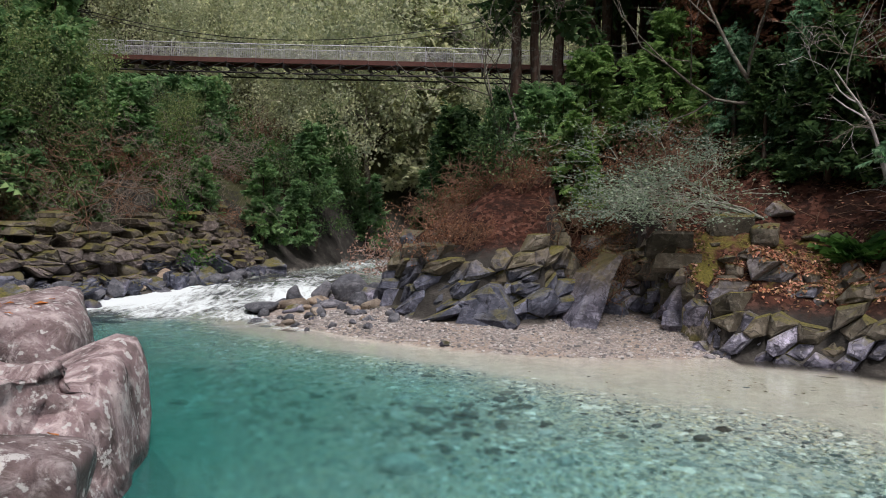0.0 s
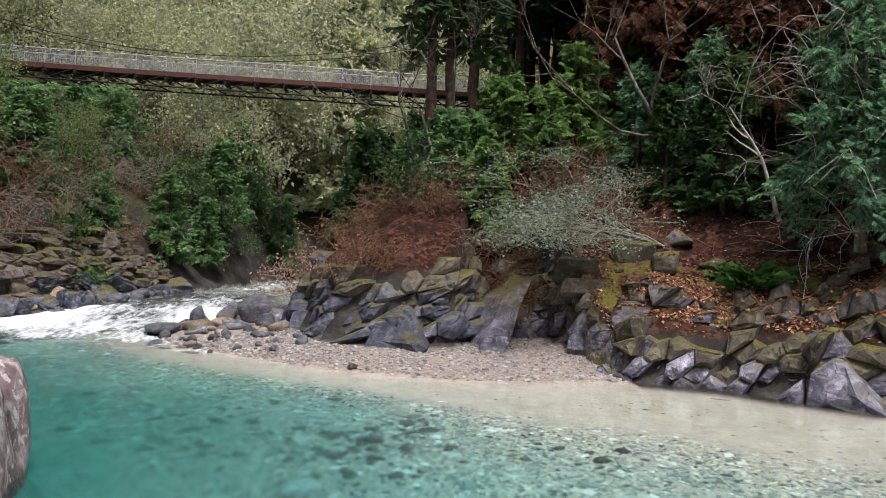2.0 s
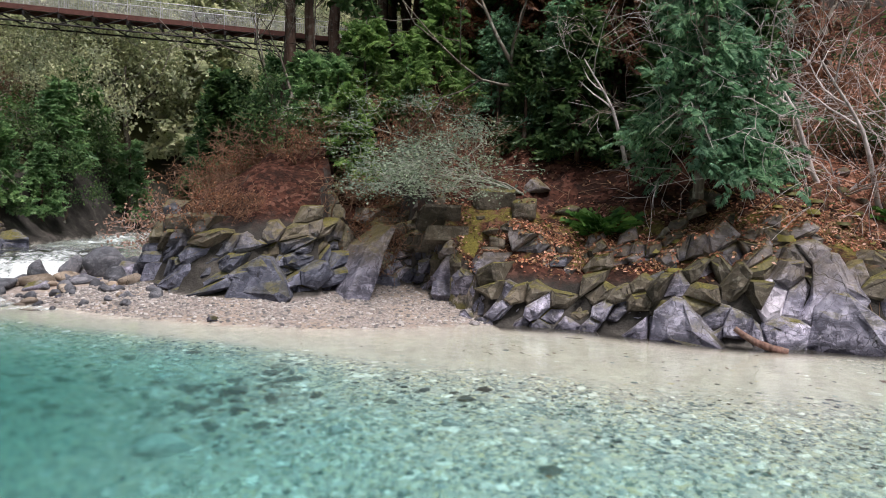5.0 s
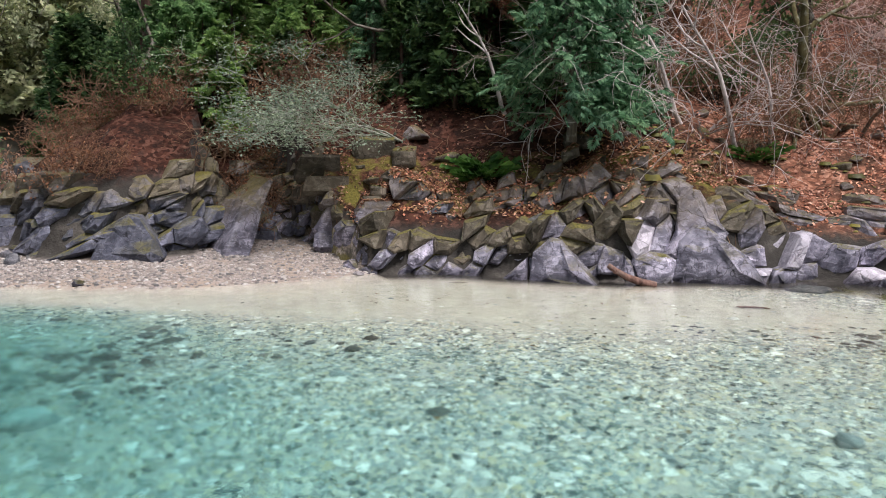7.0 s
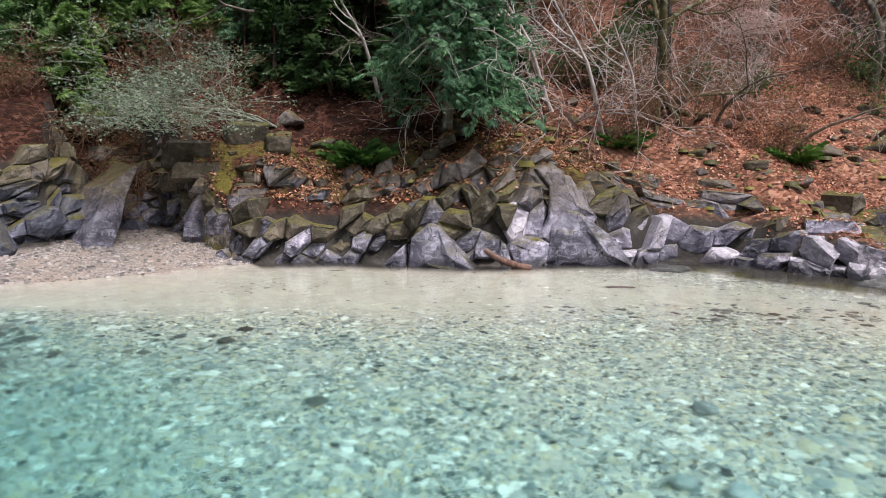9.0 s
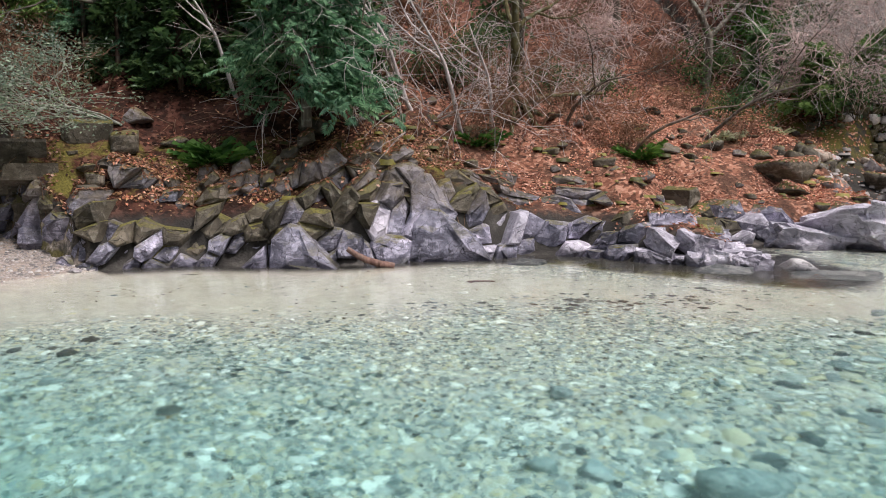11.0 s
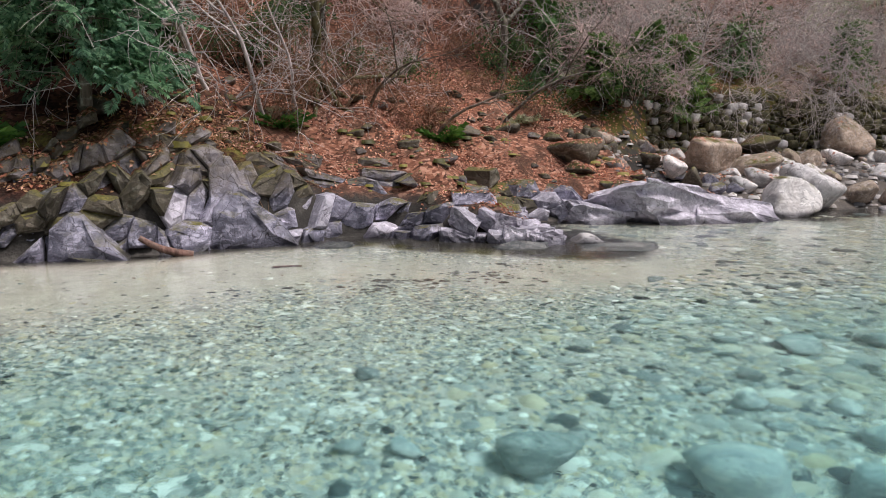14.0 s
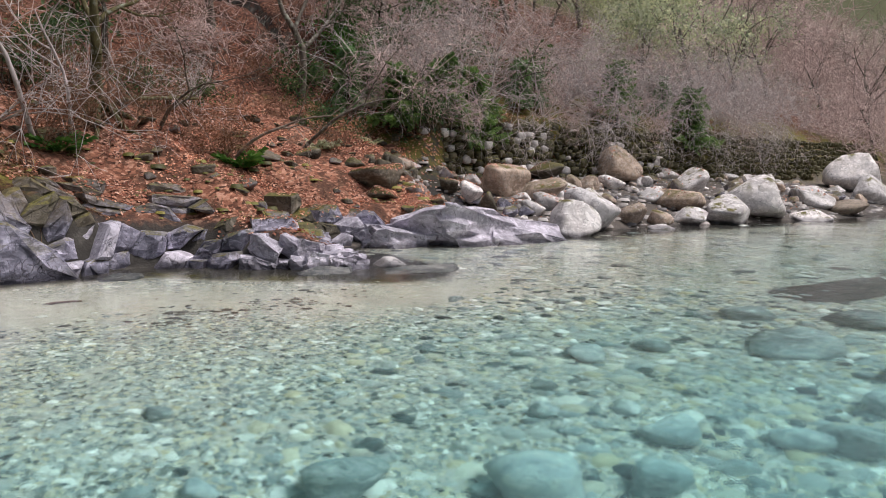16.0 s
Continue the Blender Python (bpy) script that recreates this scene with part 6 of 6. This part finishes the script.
def strew(n, area, test, size, shape, mat, name, label, category, seed, sink=0.2, flat=(.5, .9), skew=2.6):
    rng = np.random.default_rng(seed)
    x, y = rng.uniform(area[0], area[1], n), rng.uniform(area[2], area[3], n)
    info = ground(x, y)
    ok = test(x, y, *info, rng)
    x, y, z = x[ok], y[ok], info[0][ok]
    n = len(x)
    s = size[0] * (size[1] / size[0]) ** (rng.random(n) ** skew)
    an = rng.uniform(0, 2 * np.pi, n)
    c, si = np.cos(an), np.sin(an)
    o, one = np.zeros(n), np.ones(n)
    R = np.stack([np.stack([c, -si, o], 1), np.stack([si, c, o], 1), np.stack([o, o, one], 1)], 1)
    sc = np.stack([s * rng.uniform(.8, 1.3, n), s * rng.uniform(.6, 1, n), s * rng.uniform(*flat, n) * .8], 1)
    V, F = scatter(*shape, R, sc, np.stack([x, y, z + sc[:, 2] * (1 - 2 * sink) * .6], 1))
    return tagged(new(name, make_mesh(name, V, [F], mat, True)), label, category, kind="stuff")


def dome():
    """A cheap flat-bottomed pebble."""
    an = np.arange(5) * np.pi * .4
    V = [(np.cos(a), np.sin(a), -.3) for a in an] + [(.7 * np.cos(a + .2), .7 * np.sin(a + .2), .6 + .12 * np.cos(2 * a)) for a in an]
    F = [f for k in range(5) for f in ((k, (k + 1) % 5, 5 + k), ((k + 1) % 5, 5 + (k + 1) % 5, 5 + k))] + [(5, 6, 7), (5, 7, 8), (5, 8, 9)]
    return np.array(V, float), np.array(F)


PEBBLE = dome()
strew(42000, (-7, 9, 18.3, 25), lambda x, y, z, li, sh, ri, d, dp, mo, fl, r: (~ri) & (sh > .5) & (d < 6.5) & (r.random(len(x)) < .55 + .45 * smooth(-x, -5, 4)), (.013, .075), PEBBLE, pebbles_shore, "shingle", "pale grey and tan shingle of the beach", "shingle", 1)
strew(130000, (-4, 26, -9, 19), lambda x, y, z, li, sh, ri, d, dp, mo, fl, r: ri & (dp > .30) & (r.random(len(x)) < np.clip(.04 + .96 * np.maximum(smooth(dp, .48, .85), .5 * smooth(x + .5 * y, 20, 23)), 0, 1) * np.clip(1.2 - .03 * np.hypot(x, y), .3, 1)), (.014, .092), PEBBLE, pebbles_bed, "bed_pebbles", "mixed pebbles and cobbles covering the river bed", "pebbles", 2, .3, (.3, .6), 2.4)
strew(9000, (-7, 7, 8, 20), lambda x, y, z, li, sh, ri, d, dp, mo, fl, r: ri & (dp > .35) & (np.exp(-((x + .2) / 3.4) ** 2 - ((y - 14.2 + .46 * x) / 1.5) ** 2) * (.35 + .9 * fractal(flat3(x, y), 1.4, 3, 87)) > r.random(len(x))), (.05, .26), PEBBLE, pebbles_drift, "pool_stones", "dark stones lying together on the bed of the pool", "pebbles", 9, .3, (.35, .8), 1.8)
strew(4200, (6, 21, -8, 4.5), lambda x, y, z, li, sh, ri, d, dp, mo, fl, r: ri & (dp > .5) & (r.random(len(x)) < .35 + .65 * smooth(x - y, 7, 15)), (.06, .24), PEBBLE, pebbles_bed, "bed_cobbles", "mixed cobbles on the river bed near the sunken boulders", "pebbles", 8, .3, (.35, .65), 1.8)
strew(3000, (22, 60, -24, 10), lambda x, y, z, li, sh, ri, d, dp, mo, fl, r: ri & (dp > .15), (.1, .5), PEBBLE, pebbles_bed, "bed_cobbles", "cobbles on the river bed downstream", "pebbles", 3, .3, (.3, .6))


strew(5000, (31, 62, -18, 12), lambda x, y, z, li, sh, ri, d, dp, mo, fl, r: (~ri) & (d < 11) & (z < 3.4), (.06, .38), PEBBLE, pebbles_shore, "bank_cobbles", "grey and tan cobbles filling the gaps between boulders", "pebbles", 4, .25, (.4, .8), 2.0)
dg_points, dg_faces = [], []
for ob in list(scene.objects):
    if ob.type == "MESH" and ob.name.split(".")[0] in ("rock_block", "rock_slab", "slope_stone", "boulder", "near_boulder"):
        M = np.array((ob.parent.matrix_basis @ ob.matrix_basis) if ob.parent else ob.matrix_basis)
        co = np.empty(len(ob.data.vertices) * 3, np.float32)
        ob.data.vertices.foreach_get("co", co)
        first = len(dg_points)
        dg_points.extend((co.reshape(-1, 3) @ M[:3, :3].T + M[:3, 3]).tolist())
        dg_faces.extend([[first + v for v in p.vertices] for p in ob.data.polygons])
rock_tree = BVHTree.FromPolygons(dg_points, dg_faces)


def settle(x, y, z, up):
    """Lift leaves that would lie inside a rock onto its top, where that is flat enough."""
    ok = np.ones(len(x), bool)
    for k in range(len(x)):
        place_, normal, _, _ = rock_tree.ray_cast(Vector((x[k], y[k], z[k] + 2.2)), Vector((0, 0, -1)), 2.2)
        if place_ is not None:
            if normal.z < .55:
                ok[k] = False
            z[k] = place_.z
            up[k] = normal
    return ok


def leaf_carpet(n, area, seed, name, zmax=14, size=(.08, .17), mat=None, label="reddish-brown fallen leaves covering the slope"):
    rng = np.random.default_rng(seed)
    x, y = rng.uniform(area[0], area[1], n), rng.uniform(area[2], area[3], n)
    z, li, sh, ri, d, dp, mo, fl = ground(x, y)
    patch = fractal(flat3(x, y), 2.2, 3, 51)
    ok = (~ri) & (z < zmax) & (np.maximum(li, .5 * smooth(x, 19.5, 22) * (z > .4)) * np.maximum(np.maximum(floor_light(x), 1.0 * mo), .5 * (x < -6)) * (.6 + 1.5 * patch) > rng.random(len(x)))
    x, y, z = x[ok], y[ok], z[ok]
    n = len(x)
    e = .08
    nx_, ny_ = (ground(x + e, y)[0] - z) / e, (ground(x, y + e)[0] - z) / e
    up = np.stack([-np.clip(nx_, -1.5, 1.5), -np.clip(ny_, -1.5, 1.5), np.ones(n)], 1) + rng.normal(size=(n, 3)) * .35
    fw = rng.normal(size=(n, 3))
    lying = settle(x, y, z, up)
    x, y, z, up, fw, n = x[lying], y[lying], z[lying], up[lying], fw[lying], int(lying.sum())
    up /= np.linalg.norm(up, axis=1, keepdims=True)
    fw -= up * (fw * up).sum(1, keepdims=True)
    R = frames_of(fw, up)
    V, F = scatter(*LEAF, R, rng.uniform(*size, n), np.stack([x, y, z + rng.uniform(.01, .05, n)], 1))
    return tagged(new(name, make_mesh(name, V, [F], mat or leaf_litter, False)), label, "fallen leaves", kind="stuff")


leaf_carpet(150000, (5, 46, 6, 30), 61, "fallen_leaves", 12, (.07, .16))
moss_cushion = pebble_material("moss_cushions", [(0, (0.05, 0.05, 0.012)), (.5, (0.14, 0.13, 0.025)), (1, (0.26, 0.22, 0.05))])
strew(7000, (8, 40, 7, 24), lambda x, y, z, li, sh, ri, d, dp, mo, fl, r: (~ri) & (li > .5) & (d < 9) & (fractal(flat3(x, y), 2.6, 3, 83) > .12) & (r.random(len(x)) < .5), (.05, .34), PEBBLE, moss_cushion, "moss_cushions", "yellow-green moss cushions among the fallen leaves", "moss", 7, .3, (.35, .7), 1.9)
leaf_carpet(42000, (7, 19, 13.5, 24.5), 65, "fallen_leaves", 7, (.07, .15), leaf_tan, "tan and brown fallen leaves on the mossy ledge")
leaf_carpet(16000, (-24, -8, 22, 42), 64, "fallen_leaves")
# leaves coloured dark to stand for shade under the trees
leaf_carpet(60000, (-3, 22, 20, 33), 62, "fallen_leaves", 14, (.08, .16), leaf_shaded, "dark red leaves under the trees, shade painted into their colour")
leaf_carpet(22000, (30, 62, -12, 16), 63, "fallen_leaves", 6, (.12, .24))

leaf_orange = leaf_material("orange_fallen_leaves", (0.4, 0.12, 0.03), (0.6, 0.2, 0.05), (0.7, 0.32, 0.1), 0.2)
rng = np.random.default_rng(66)
for k in range(16):
    x, y = (rng.uniform(-7.6, -6.2), rng.uniform(10.8, 12.6)) if k < 11 else (rng.uniform(-4.6, -3.4), rng.uniform(6.6, 7.4))
    hit, normal, _, _ = rock_tree.ray_cast(Vector((x, y, 5)), Vector((0, 0, -1)), 5)
    if hit is None or normal.z < .5:
        continue
    R = frames_of(rng.normal(size=(1, 3)) * np.array([1, 1, .1]), np.array([normal]))
    V, F = scatter(*LEAF, R, np.array([rng.uniform(.12, .24)]), np.array([hit]) + np.array([0, 0, .02]))
    tagged(new("fallen_leaf", make_mesh("fallen_leaf", V, [F], leaf_orange, False)), "orange fallen leaf lying on a boulder", "leaf", "orange leaves on the boulders")


def sunken_leaves(n, seed):
    rng = np.random.default_rng(seed)
    x, y = rng.uniform(-4, 28, n), rng.uniform(-8, 19, n)
    z, li, sh, ri, d, dp, mo, fl = ground(x, y)
    drift = fractal(flat3(x, y * 1.3), 3.5, 3, 71)
    ok = ri & (dp > .08) & (drift > rng.uniform(-.6, .7, n))
    x, y, z = x[ok], y[ok], z[ok]
    n = len(x)
    R = frames_of(np.stack([rng.normal(size=n), rng.normal(size=n), np.zeros(n)], 1), np.array([0, 0, 1.0])[None] + rng.normal(size=(n, 3)) * .25)
    V, F = scatter(*LEAF, R, rng.uniform(.05, .16, n), np.stack([x, y, z + .03], 1))
    return tagged(new("sunken_leaves", make_mesh("sunken_leaves", V, [F], leaf_sunk, False)), "dark sodden leaves and bark scraps on the river bed", "fallen leaves", kind="stuff")


leaf_sunk = leaf_material("sodden_leaves", (0.03, 0.025, 0.02), (0.07, 0.055, 0.035), (0.2, 0.12, 0.05), 0.1)
sunken_leaves(2600, 91)
strew(9000, (9.5, 20, 4.5, 13), lambda x, y, z, li, sh, ri, d, dp, mo, fl, r: ri & (np.exp(-((x - 14.6) / 2.4) ** 2 - ((y - 8.2 + .5 * (x - 14.6)) / 1.0) ** 2) * (.4 + .9 * fractal(flat3(x, y), 1.1, 3, 77)) > r.random(len(x))), (.03, .16), PEBBLE, pebbles_drift, "drift_stones", "dark stones and debris in a drift on the sandy bed", "pebbles", 6, .3, (.3, .7), 2.2)

# twigs and sticks fallen on the slope
rng = np.random.default_rng(95)
x, y = rng.uniform(7, 44, 1500), rng.uniform(8, 30, 1500)
z, li, sh, ri, d, dp, mo, fl = ground(x, y)
sticks = []
for k in np.where((~ri) & (li > .5) & (z < 11))[0]:
    a, ln = rng.uniform(0, 2 * np.pi), rng.uniform(.3, 1.3)
    ex, ey = x[k] + ln * np.cos(a), y[k] + ln * np.sin(a)
    sticks.append((x[k], y[k], z[k] + .04, .014, ex, ey, ground_at(ex, ey) + rng.uniform(.04, .2), .006))
V, F = tubes(sticks)
tagged(new("fallen_twigs", make_mesh("fallen_twigs", V, [F], twig_brown)), "thin brown twigs fallen among the leaves", "twigs", kind="stuff")

# ---- driftwood ----
def log(name, pts, r, mat, label):
    segs = [(*a, r * (1 - .5 * k / len(pts)), *b, r * (1 - .5 * (k + 1) / len(pts))) for k, (a, b) in enumerate(zip(pts[:-1], pts[1:]))]
    V, F = tubes(segs, 8)
    return tagged(new(name, make_mesh(name, V, [F], mat)), label, "driftwood")


wood = bark_material("weathered_wood", (0.1, 0.055, 0.045), (0.28, 0.17, 0.14), .1)
log("driftwood_log", [(13.8, 14.5, .0), (13.5, 14.68, .08), (13.2, 14.92, .2), (12.95, 15.06, .36), (12.8, 15.2, .5)], .11, wood, "weathered reddish log lying against the ledge in the water")
log("fallen_log", [(29.2, 19.9, 5.6), (29.8, 20.2, 5.9), (30.6, 20.3, 5.8), (31.2, 20.1, 5.4)], .16, bark_moss, "curved mossy log fallen across the slope")
log("fallen_log", [(24.5, 18.6, 5.2), (25.6, 18.4, 5.35), (27.2, 18.3, 5.5), (28.6, 18.0, 5.6)], .09, bark_moss, "long thin mossy trunk lying on the slope")
log("sunken_stick", [(9.2, 17.2, -.2), (9.4, 17.02, -.17), (9.65, 17.0, -.19), (9.85, 16.88, -.17), (10.1, 16.9, -.18), (10.3, 16.8, -.16)], .03, bark_dark, "thin dark stick lying under shallow water")
log("sunken_bark", [(13.8, 11.75, -.33), (13.92, 11.73, -.3), (14.05, 11.62, -.29), (14.2, 11.56, -.31), (14.35, 11.4, -.35)], .1, wood, "piece of reddish bark lying on the sand under water")


# ---- the stone wall downstream ----
wall_line = np.array([(37.5, 11.6), (42.0, 8.6), (46.3, 5.2), (50.5, 1.1), (55.5, -4.0), (63.3, -8.9), (84, -22)])
wall = tagged(new("stone_wall"), "mossy retaining wall of round stones below the bushes", "stone wall", kind="structure")
rng = np.random.default_rng(15)
wall_stones = [stone_mesh("wall_stone", 620 + k, 2, 8, 9, rock_wall if k else rock_pale, 1) for k in range(6)]
seg = np.linalg.norm(np.diff(wall_line, axis=0), axis=1)
count, rest = 0, []
for row in range(8):
    s = .2 * row
    while s < seg.sum() - .6:
        i = min(np.searchsorted(np.cumsum(seg), s), len(seg) - 1)
        f = (s - (np.cumsum(seg)[i] - seg[i])) / seg[i]
        p = wall_line[i] + f * (wall_line[i + 1] - wall_line[i])
        t = (wall_line[i + 1] - wall_line[i]) / seg[i]
        inward = np.array([-t[1], t[0]])
        w = rng.uniform(.32, .74)
        q = p + inward * (.13 * row + .12)
        rest.append((q[0] + rng.uniform(-.05, .05), q[1], 2.35 + .41 * row + rng.uniform(-.13, .13), w, math.degrees(math.atan2(t[1], t[0]))))
        s += w * .98
rest.sort(key=lambda r: math.hypot(r[0] - 46, r[1] - 5))
for k, (x, y, z, w, rz) in enumerate(rest[:300]):
    place(wall_stones[k % 6], "stone", x, y, z, w / 2, w * .42, w * .42, rz + rng.uniform(-15, 15), rng.uniform(-15, 15), rng.uniform(-20, 20), parent=wall)
V0, F0 = stone_shape(620, 2, 8, 9)
tail = rest[300:]
R = np.repeat(np.eye(3)[None], len(tail), 0)
V, F = scatter(V0, F0, R, np.array([r[3] * .45 for r in tail]), np.array([r[:3] for r in tail]))
tagged(part("far_stones", make_mesh("far_stones", V, [F], rock_wall), wall), kind="stuff")


# ---- the footbridge ----
steel = plain("rusty_red_steel", (0.13, 0.055, 0.045), .6, .3)
dark_steel = plain("dark_bridge_steel", (0.025, 0.022, 0.022), .6, .3)
galvanised = plain("galvanised_wire", (0.6, 0.6, 0.63), .5, .3)
planks = plain("weathered_planks", (0.2, 0.16, 0.14), .85)


def box_part(name, x0, x1, y0, y1, z0, z1, mat, parent):
    V = np.array([(x, y, z) for x in (x0, x1) for y in (y0, y1) for z in (z0, z1)], float)
    F = np.array([(0, 1, 3, 2), (4, 6, 7, 5), (0, 4, 5, 1), (2, 3, 7, 6), (0, 2, 6, 4), (1, 5, 7, 3)])
    return part(name, make_mesh(name, V, [F], mat, False), parent)


bridge = tagged(new("footbridge"), "long suspension footbridge with wire mesh rails over the gorge", "bridge")
BX0, BX1, BY, BZ, BW = -30.0, 18.0, 52.0, 14.95, 1.5


def sag(x):
    return BZ + .25 * ((x + 8) / 20) ** 2 * np.sign(-(x + 8)) * .6


for side in (0, 1):
    yy = BY + side * BW
    k = 0
    x = BX0
    while x < BX1:
        z = float(sag(x + 1))
        box_part("side_beam", x, x + 1.98, yy - .07, yy + .07, z - .3, z + .02, steel, bridge)
        bars = [(x + j * .14, yy, z, .009, x + j * .14, yy, z + 1.0, .009) for j in range(14)] + [(x, yy, z + h, .008, x + 2, yy, z + h, .008) for h in (.1, .2, .3, .4, .5, .6, .7, .8, .9)]
        V, F = tubes(bars)
        part("mesh_panel", make_mesh("mesh_panel", V, [F], galvanised), bridge)
        V, F = tubes([(x, yy, z - .2, .03, x, yy, z + 1.15, .03), (x, yy, z + 1.02, .035, x + 2, yy, z + 1.02, .035)])
        part("rail_post", make_mesh("rail_post", V, [F], galvanised), bridge)
        cz = lambda q: z + 1.35 + .0085 * (q + 12) ** 2
        V, F = tubes([(x, yy, z + 1.1, .012, x, yy, cz(x), .012), (x, yy, cz(x), .03, x + 2, yy, cz(x + 2), .03)])
        part("hanger", make_mesh("hanger", V, [F], dark_steel), bridge)
        x += 2
x = BX0
while x < BX1:
    z = float(sag(x + 1))
    box_part("deck_panel", x, x + 1.97, BY - .02, BY + BW + .02, z - .06, z, planks, bridge)
    box_part("cross_beam", x, x + .12, BY - .35, BY + BW + .35, z - .68, z - .42, dark_steel, bridge)
    V, F = tubes([(x, BY - .2, z - .4, .05, x + 2, BY + BW + .2, z - 1.05, .05), (x, BY - .25, z - 1.05, .06, x + 2, BY - .25, z - 1.05, .06), (x, BY + BW, z - 1.05, .06, x + 2, BY + BW, z - 1.05, .06), (x, BY - .25, z - 1.05, .04, x + 2, BY - .25, z - .3, .04)])
    part("wind_brace", make_mesh("wind_brace", V, [F], dark_steel), bridge)
    x += 2
